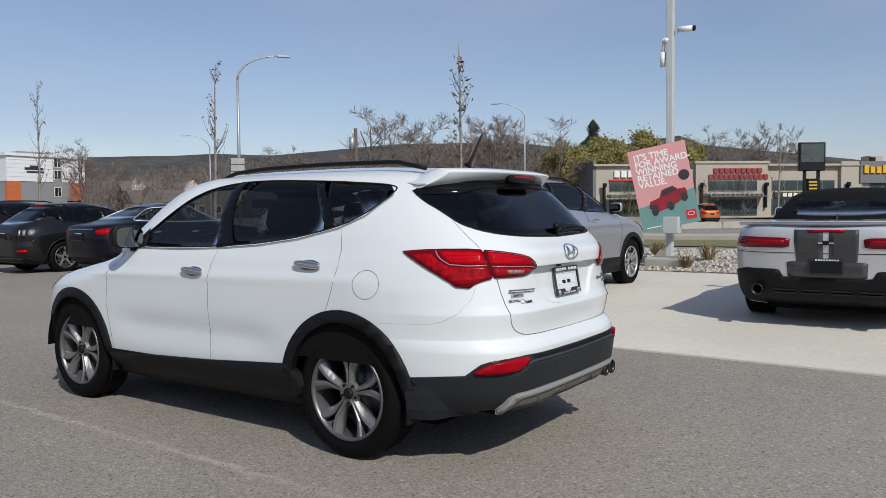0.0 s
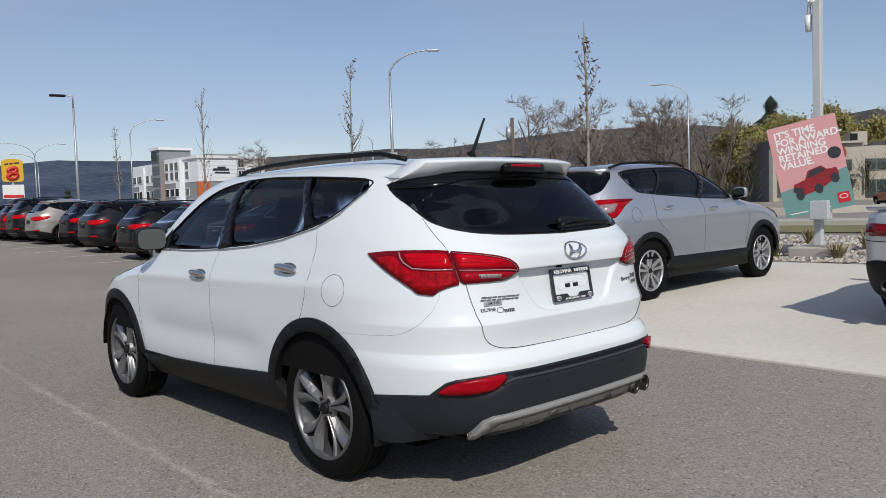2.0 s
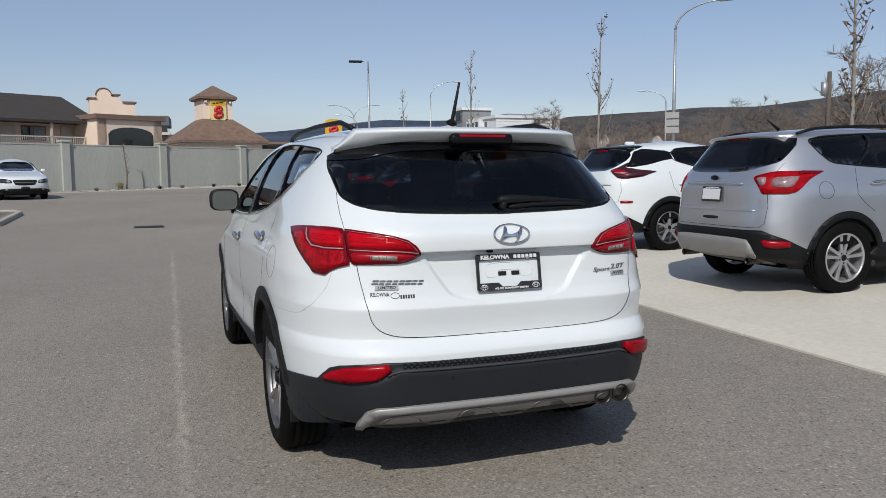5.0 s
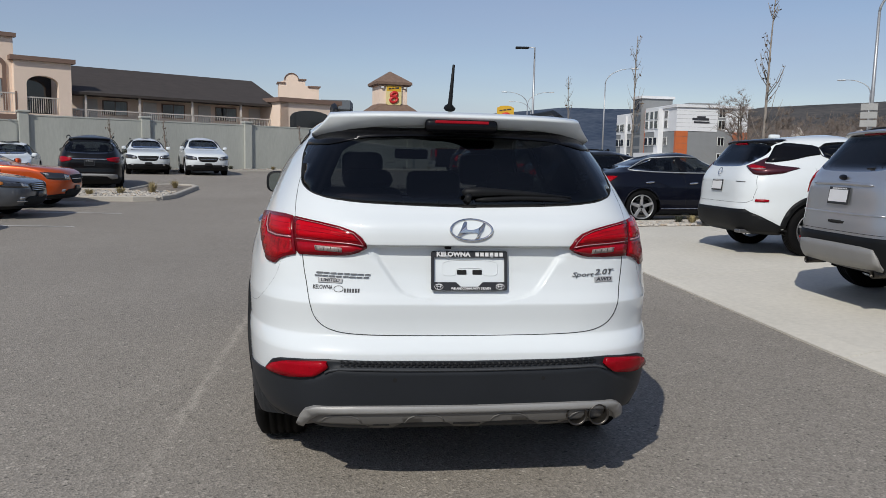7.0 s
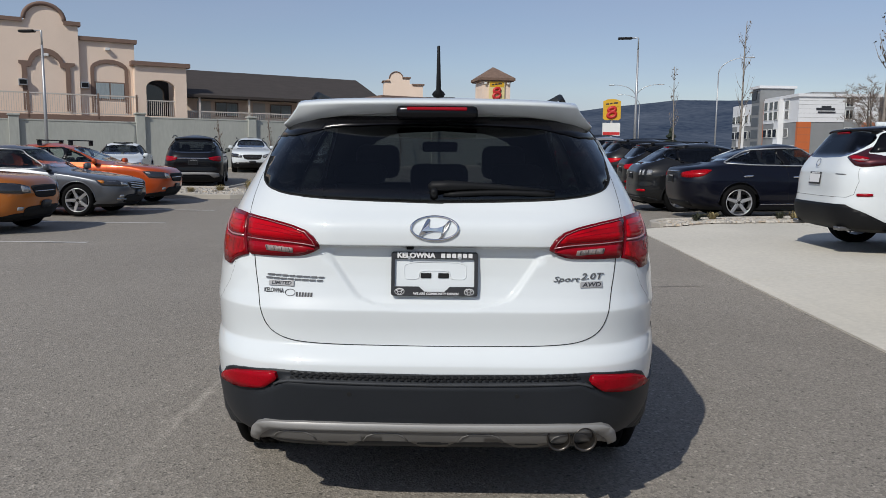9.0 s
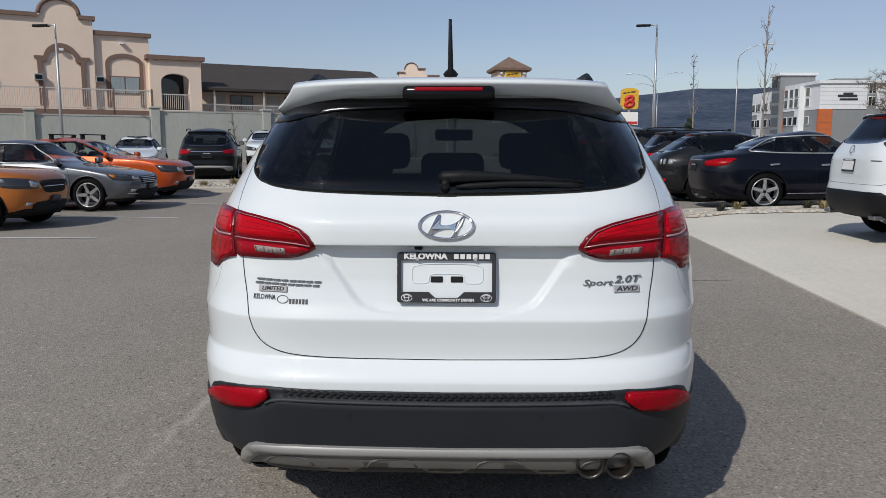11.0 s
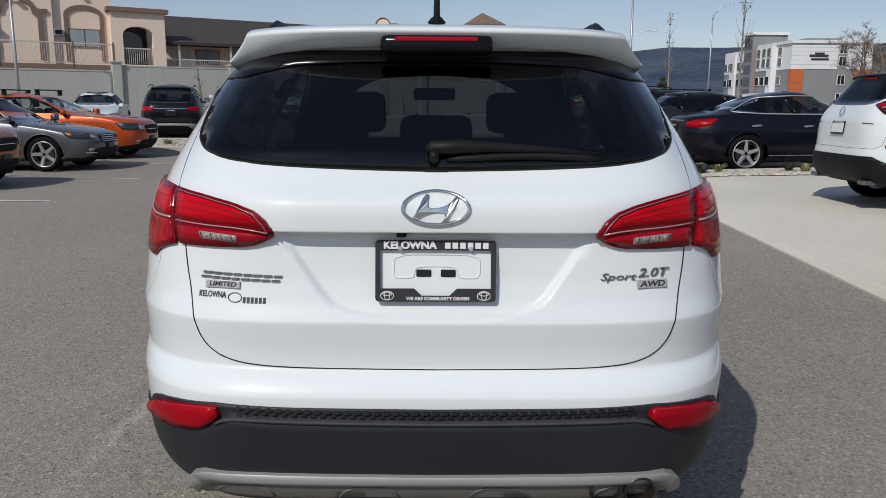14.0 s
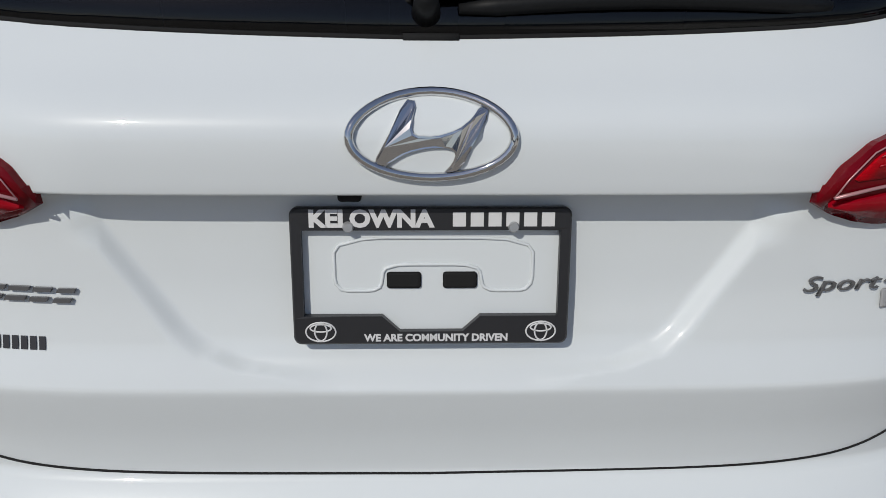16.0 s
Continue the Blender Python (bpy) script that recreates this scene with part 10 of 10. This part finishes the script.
# pylon sign by the road
x, y = at_az(-2.3, -3.8, 13.3, 88)
pyl = thing("pylon_sign", pose(x, y, 0.9, 0, 0, -8), "yellow and red shield sign on a tall post", "sign")
tube_part("post", [(0, 0.1, 0), (0, 0.1, 4.5)], 0.14, M_STEEL, pyl)
eight_sign(pyl, Matrix.Translation((0, 0, 5.55)), 0.95, 1.15, M_SIGNYELLOW)
box_part("notice_panel", (-0.95, -0.06, 2.7), (0.95, 0.14, 4.1), M_SIGNWHITE, pyl, 0.02)
box_part("notice_strip", (-0.9, -0.075, 2.8), (0.9, -0.055, 3.1), M_SIGNRED, pyl)
# dark low building between
x, y = at_az(-2.3, -3.8, 9.6, 95)
lowb = thing("shop_building", pose(x, y, 0.8, 0, 0, -10), "low dark shop with a green sign band", "building")
box_part("wall", (-4, 0, 0), (3, 8, 4.2), M_DARKROOM, lowb)
box_part("canopy", (-4.4, -1, 4.2), (3.4, 8, 4.5), M_STUCCODARK, lowb)
box_part("sign_band", (0.2, -1.05, 3.3), (2.6, -0.98, 4.0), mat("sign_green", (0.12, 0.35, 0.04), 0.5, var=0.05), lowb)
box_part("wall", (-9, 2, 0), (-4, 9, 4.6), M_STUCCODARK, lowb)

# ---- hotel with orange panels ----
M_PANELWHITE = mat("white_panel", (0.70, 0.71, 0.72), 0.6, var=0.04, scale=1, fine=6)
M_PANELGREY = mat("grey_panel", (0.23, 0.24, 0.245), 0.7, var=0.06, scale=1, fine=8)
M_PANELORANGE = mat("orange_panel", (0.50, 0.125, 0.035), 0.7, var=0.06, scale=1, fine=8)
hotel = thing("hotel", pose(53.7, 116.1, 0.6, 0, 0, 0.6), "white and grey four storey hotel with orange panels", "building")
# the end wall faces the lot; local x runs along it, y along the long front
GW, LF, FH = 12.2, 25.5, 10.1
box_part("wall", (0, 0, 0), (GW, LF, FH), M_PANELGREY, hotel)
box_part("roof_edge", (-0.35, -0.35, FH), (GW + 0.35, LF * 0.66, FH + 0.45), M_PANELWHITE, hotel)
box_part("roof_edge", (-0.35, LF * 0.66, FH - 0.5), (GW + 0.35, LF + 0.3, FH), M_PANELWHITE, hotel)
box_part("white_band", (-0.07, -0.09, 6.3), (GW + 0.06, 2.6, FH), M_PANELWHITE, hotel)
for z in (6.95, 7.6, 8.25, 8.9, 9.5):
    box_part("panel_joint", (-0.08, -0.10, z), (GW + 0.07, -0.085, z + 0.03), M_PANELGREY, hotel)
box_part("orange_panel", (-0.08, -0.1, 1.0), (1.95, 0.5, 6.3), M_PANELORANGE, hotel)
box_part("orange_panel", (GW - 2.4, -0.1, 1.0), (GW + 0.08, 1.6, 6.3), M_PANELORANGE, hotel)
for z in (2.1, 3.2, 4.3, 5.4):
    box_part("panel_joint", (-0.09, -0.115, z), (1.95, -0.095, z + 0.05), M_STUCCODARK, hotel)
box_part("brand_shape", (2.9, -0.14, 7.6), (5.6, -0.08, 7.9), M_STICKER, hotel)
box_part("brand_shape", (2.6, -0.14, 8.05), (5.5, -0.08, 8.45), M_STICKER, hotel, 0.03)
box_part("brand_shape", (3.4, -0.14, 8.4), (4.9, -0.08, 8.75), M_STICKER, hotel, 0.03)
box_part("window_bay", (7.0, -0.12, 0.8), (8.4, -0.02, FH), M_PANELGREY, hotel)
for z in (1.3, 4.0, 6.7, 8.6):
    w = box_part("window", (7.1, -0.16, z), (8.3, -0.10, z + 1.5), M_SIGNWHITE, hotel)
    for a in (7.2, 7.75):
        box_part("pane", (a, -0.20, z + 0.1), (a + 0.45, -0.15, z + 1.4), M_DARKROOM, w)
box_part("entrance_canopy", (-3.5, 1.0, 2.0), (5.5, 9.0, 2.7), M_PANELWHITE, hotel)
# bays of the long front, alternately white, grey and orange
for k, (y0, y1, out, mt) in enumerate(((2.6, 5.0, 0.02, M_PANELGREY), (5.0, 6.6, 0.9, M_PANELWHITE), (6.6, 10.6, 0.9, M_PANELGREY), (10.6, 11.8, 0.5, M_PANELORANGE), (15.2, 19.8, 0.5, M_PANELGREY), (19.8, 22.0, 0.9, M_PANELWHITE), (22.0, 25.5, 0.4, M_PANELGREY))):
    top = FH if y1 < 15 else FH - 0.5
    bay_ = box_part("facade_bay", (-out, y0, 0.3), (0.02, y1, top), mt, hotel)
    n = 2 if y1 - y0 > 3 else 1
    if mt is M_PANELGREY:
        box_part("white_band", (-out - 0.06, y0, 6.3), (0.0, y1, top), M_PANELWHITE, hotel)
    for z in (1.3, 4.0, 6.8) + ((8.4,) if y1 < 15 else ()):
        for j in range(n):
            a = y0 + (y1 - y0) * (j + 0.5) / n - 0.65
            if mt in (M_PANELGREY, M_PANELWHITE) and y1 - y0 > 1.5:
                w = box_part("window", (-out - 0.14, a, z), (-out - 0.05, a + 1.3, z + 1.4), M_SIGNWHITE, bay_)
                box_part("pane", (-out - 0.18, a + 0.1, z + 0.1), (-out - 0.13, a + 0.62, z + 1.3), M_DARKROOM, w)
                box_part("pane", (-out - 0.18, a + 0.68, z + 0.1), (-out - 0.13, a + 1.2, z + 1.3), M_DARKROOM, w)
box_part("stair_tower", (-1.2, 11.8, 0), (4.5, 15.2, FH + 2.2), M_PANELGREY, hotel)
box_part("tower_cap", (-1.5, 11.5, FH + 2.2), (4.8, 15.5, FH + 2.65), M_PANELWHITE, hotel)
for z in (2.0, 4.0, 6.0, 8.0, 10.0):
    box_part("tower_louvre", (-1.24, 12.1, z), (-1.18, 14.9, z + 1.5), M_PANELBLUE, hotel)
box_part("brand_shape", (-1.32, 13.0, FH + 0.4), (-1.2, 15.0, FH + 1.8), M_NAVY, hotel)
box_part("roof_plant", (5, 6, FH + 0.45), (10.5, 12, FH + 1.25), M_PANELGREY, hotel)

# ---- low houses among the trees ----
M_BRICKRED = mat("dull_red_siding", (0.16, 0.075, 0.06), 0.9, var=0.2, scale=1, fine=8)
M_ROOFGREY = mat("grey_brown_roof", (0.15, 0.125, 0.11), 0.9, var=0.2, scale=1, fine=8)
for az, r, wd, hh, mt in ((34.8, 122, 8, 4.3, M_BRICKRED), (38.6, 132, 11, 4.4, M_BRICKRED), (35.6, 100, 7, 2.2, M_STUCCO), (43.5, 138, 10, 3.8, M_ROOFGREY)):
    x, y = at_az(-4.1, -2.9, az, r)
    hs = thing("house", pose(x, y, 0.8, 0, 0, -az + 10), "low house with a pitched roof among bare trees", "house", "houses across the road")
    box_part("wall", (-wd / 2, 0, 0), (wd / 2, 9, hh), mt, hs)
    v = [(-wd / 2 - 0.4, -0.5, hh), (wd / 2 + 0.4, -0.5, hh), (wd / 2 + 0.4, 9.5, hh), (-wd / 2 - 0.4, 9.5, hh), (-wd / 2 - 0.4, 4.5, hh + 1.7), (wd / 2 + 0.4, 4.5, hh + 1.7)]
    mesh_part("roof", v, [(0, 1, 5, 4), (2, 3, 4, 5), (0, 4, 3), (1, 2, 5), (3, 2, 1, 0)], M_ROOFGREY, hs, smooth=False)
    g = [(-wd * 0.42, -0.55, hh - 0.2), (-wd * 0.08, -0.55, hh - 0.2), (-wd * 0.25, -0.55, hh + 2.0), (-wd * 0.42, 4.5, hh - 0.2), (-wd * 0.08, 4.5, hh - 0.2), (-wd * 0.25, 4.5, hh + 2.0)]
    mesh_part("gable", g, [(0, 1, 2), (0, 2, 5, 3), (1, 4, 5, 2)], M_RAIL if mt is M_BRICKRED else M_ROOFGREY, hs, smooth=False)
    for k in range(4):
        w = box_part("window", (-wd / 2 + 0.8 + k * wd / 4.2, -0.06, 1.0), (-wd / 2 + 2.0 + k * wd / 4.2, 0.0, 2.3), M_RAIL, hs)
        box_part("pane", (-wd / 2 + 0.9 + k * wd / 4.2, -0.09, 1.1), (-wd / 2 + 1.9 + k * wd / 4.2, -0.05, 2.2), M_DARKROOM, w)

# ---- road and shops across it ----
M_ROAD = mat("pale_road", (0.30, 0.285, 0.265), 0.9, var=0.06, scale=0.3, fine=6)
A = Vector((83.1, 34.8, 0))
B = Vector((111.0, 2.0, 0))
MD = (B - A).normalized()
MN = Vector((MD.y, -MD.x, 0))
if MN.x > 0:
    MN = -MN
ROAD_NEAR = [(112.4, -97.8), (73.5, -52.0), (34.6, -6.4), (24.9, 5.0), (23.5, 16.0), (24.5, 40.0), (22.0, 80.0), (8.0, 160.0)]
ROAD_FAR = [(133.4, -80.0), (94.5, -34.3), (55.7, 11.5), (49.2, 19.0), (46.5, 28.0), (48.0, 46.0), (46.0, 84.0), (34.0, 164.0)]


def band(name, t0, t1, lift, material, label, high=0.0):
    """A strip along the road: t runs from 0 at its near edge to 1 at its far edge."""
    vs = []
    for i in range(len(ROAD_NEAR) - 1):
        for k in range(6):
            f = k / 6
            a = Vector(ROAD_NEAR[i]).lerp(Vector(ROAD_NEAR[i + 1]), f)
            b = Vector(ROAD_FAR[i]).lerp(Vector(ROAD_FAR[i + 1]), f)
            for t in (t0, t1):
                p = a + (b - a) * t
                vs.append((p.x, p.y, gz(p.x, p.y) + lift))
    n = len(vs) // 2 - 1
    fs = [(2 * i, 2 * i + 1, 2 * i + 3, 2 * i + 2) for i in range(n)]
    if high:
        b = len(vs)
        vs += [(v[0], v[1], v[2] - high) for v in vs]
        fs += [(2 * i + 1, b + 2 * i + 1, b + 2 * i + 3, 2 * i + 3) for i in range(n)] + [(2 * i, 2 * i + 2, b + 2 * i + 2, b + 2 * i) for i in range(n)]
    return tagged(mesh_part(name, vs, fs, material, smooth=False), label, name.replace("_", " "), "", "structure")


band("verge", -0.29, -0.11, 0.03, M_GREENGRASS, "grass verge along the road")
band("pavement", -0.11, -0.012, 0.16, M_KERB, "pale concrete pavement along the road", 0.16)
band("road", -0.012, 1.0, 0.02, M_ROAD, "pale asphalt road")
band("median", 0.47, 0.50, 0.35, M_KERB, "pale concrete median barrier", 0.35)
band("pavement", 1.0, 1.10, 0.16, M_KERB, "pale concrete pavement across the road", 0.16)
mm = Matrix(((MD.x, -MN.x, 0, A.x), (MD.y, -MN.y, 0, A.y), (0, 0, 1, 0.6), (0, 0, 0, 1)))
mall = thing("shop_row", mm, "long tan two storey shop row with sign panels", "building")
M_TAN = mat("pale_tan_stucco", (0.40, 0.36, 0.30), 0.9, var=0.06, scale=0.5, fine=10)
M_TANDARK = mat("grey_stucco", (0.16, 0.165, 0.165), 0.9, var=0.06, scale=0.5, fine=10)
M_SHOPGLASS = mat("shop_glass", (0.05, 0.075, 0.075), 0.08, coat=0.6, var=0.3, scale=1, fine=5)
def mbox(name, s0, s1, d0, d1, z0, z1, material, parent=None, bevel=0.0, label=""):
    return box_part(name, (s0, d0, z0), (s1, d1, z1), material, parent or mall, bevel, None, label)
mbox("wall", 0, 9.6, 0, 20, 0, 6.4, M_TAN)
mbox("wall", -0.4, 0.0, 0, 20, 0, 7.0, M_TANDARK)
mbox("wall", 9.6, 12.4, 0.2, 20, 0, 6.0, M_TAN)
mbox("wall", 12.4, 21.6, -0.3, 20, 0, 6.7, M_TAN)
mbox("wall", 21.6, 31.2, 0.2, 20, 0, 6.3, M_TAN)
mbox("wall", 31.2, 34.0, -0.3, 20, 0, 6.9, M_TAN)
mbox("wall", 34.0, 70.0, 0.0, 20, 0, 6.3, M_TAN)
mbox("grey_panel", 33.6, 46.0, -0.5, 0.0, 4.2, 6.9, M_TANDARK)
for a, b in ((-0.4, 9.6), (12.2, 21.8), (21.6, 31.2), (31.0, 34.2)):
    mbox("parapet", a, b, -0.45, 0.3, 6.35 if a != 12.2 else 6.65, 6.6 if a != 12.2 else 6.95, M_TAN)
# windows in two storeys
for a, b, d in ((1.6, 8.4, 0), (9.9, 12.1, 0.2), (14.0, 20.2, -0.3), (22.4, 30.6, 0.2), (35.2, 45, 0), (47, 56, 0)):
    for z0, z1 in ((0.3, 2.3), (3.3, 4.6)):
        n = max(2, int((b - a) / 1.5))
        w = mbox("window", a, b, d - 0.1, d - 0.02, z0, z1, M_TANDARK)
        for k in range(n):
            t0 = a + (b - a) * k / n
            mbox("pane", t0 + 0.05, t0 + (b - a) / n - 0.05, d - 0.13, d - 0.09, z0 + 0.08, z1 - 0.08, M_SHOPGLASS, w)
for a, b in ((1.2, 9.0), (13.4, 20.8)):
    aw = mbox("awning", a, b, -2.2, -0.3, 2.55, 2.65, M_TANDARK)
    for k in range(int((b - a) / 0.6)):
        mbox("awning_rib", a + 0.6 * k, a + 0.6 * k + 0.1, -2.25, -0.3, 2.6, 2.9, M_STEEL, aw)
for s in (0.7, 9.7, 12.9, 21.1, 31.8):
    l = mbox("wall_lamp", s, s + 0.25, -0.75, -0.25, 1.2, 4.0, M_TRIM, None, 0.03)
    mbox("lamp_globe", s - 0.1, s + 0.35, -0.95, -0.5, 3.8, 4.3, M_TRIM, l, 0.1)
M_SIGNMAROON = mat("sign_maroon", (0.25, 0.03, 0.03), 0.5, var=0.05)
for z, n_, a, w_ in ((5.5, 9, 14.6, 0.58), (4.75, 12, 14.0, 0.52)):
    for k in range(n_):
        mbox("sign_letter_bar", a + k * (w_ + 0.12), a + k * (w_ + 0.12) + w_, -0.5, -0.3, z, z + 0.55, M_SIGNMAROON)
for k in range(4):
    mbox("sign_letter_bar", 2.2 + k * 0.85, 2.85 + k * 0.85, -0.25, 0.0, 5.0, 5.8, M_SIGNWHITE)
bm = bmesh.new()
bmesh.ops.create_cone(bm, cap_ends=True, segments=24, radius1=0.9, radius2=0.9, depth=0.2, matrix=Matrix.Translation((6.9, -0.1, 5.3)) @ Matrix.Rotation(radians(90), 4, "X"))
part("round_sign", bm, M_SIGNMAROON, mall)
mbox("sign_strip", 1.6, 7.6, -0.2, 0.0, 4.55, 4.75, M_SIGNRED)
for k in range(13):
    if k not in (6, 11):
        mbox("sign_letter_bar", 34.0 + k * 0.82, 34.6 + k * 0.82, -0.7, -0.5, 5.4, 6.2 if k % 3 else 6.4, M_SIGNYELLOW)
bl = mbox("sign_swoosh", 37.0, 40.0, -0.66, -0.52, 4.7, 5.1, mat("sign_blue", (0.05, 0.25, 0.50), 0.5, var=0.03))
mbox("shop_sign", 22.6, 30.4, -0.2, 0.1, 2.45, 3.1, M_STICKER)
mbox("shop_sign_stripe", 22.6, 30.4, -0.22, 0.1, 3.1, 3.22, M_SIGNYELLOW)
for k in range(6):
    mbox("sign_letter_bar", 23.6 + k * 0.7, 24.1 + k * 0.7, -0.28, -0.2, 2.55, 3.0, M_SIGNWHITE)
for s in (9.9, 38.0, 45.0):
    u = mbox("roof_unit", s, s + 1.8, 4, 6, 6.3, 7.9, M_TAN, None, 0.05)
    mbox("unit_grille", s - 0.02, s + 0.7, 3.96, 4.2, 6.8, 7.7, M_TRIM, u)
# double sided post sign in front of the shops
x, y = at_az(-4.1, -2.9, 80.9, 78)
ps = thing("post_sign", pose(x, y, 0.6, 0, 0, -60), "tall dark post sign with coloured panels", "sign")
for a in (-0.6, 0.6):
    box_part("post", (a - 0.12, -0.12, 0), (a + 0.12, 0.12, 6.3), M_TRIM, ps)
box_part("upper_panel", (-1.15, -0.25, 4.4), (1.15, 0.25, 7.0), M_NAVY, ps, 0.05)
box_part("panel_face", (-1.0, -0.28, 5.2), (1.0, -0.24, 6.85), M_SHOPGLASS, ps)
box_part("lower_panel", (-0.35, -0.25, 2.3), (0.5, 0.25, 3.7), M_TRIM, ps, 0.03)
for k in range(4):
    box_part("panel_bar", (-0.28, -0.27, 2.42 + 0.3 * k), (0.43, -0.24, 2.56 + 0.3 * k), M_SIGNYELLOW, ps)
# cars by the shops
FAR = "cars parked by the shops"
def far_car(s, off, turn, label, paint_, H=1.7):
    p = A + MD * s + MN * off
    a = math.degrees(math.atan2(MD.y, MD.x))
    compact_suv("parked_car", pose(p.x, p.y, gz(p.x, p.y) + 0.02, 0, 0, a - 90 + turn), label, paint_, H, 0.95, 0.95, 0.95, 2.8, 1.12, "wide", "ten", FAR, rail=False)
far_car(13.5, 30, 180, "charcoal sport utility car parked by the shops", M_CHARCOAL)
far_car(3.0, 24, 90, "amber van parked by the shops", M_AMBER, 1.85)
far_car(24.0, 12, 90, "white pickup like car parked by the shops", M_WHITE)
far_car(20.5, 12, 90, "black car parked by the shops", M_BLACKPAINT, 1.5)
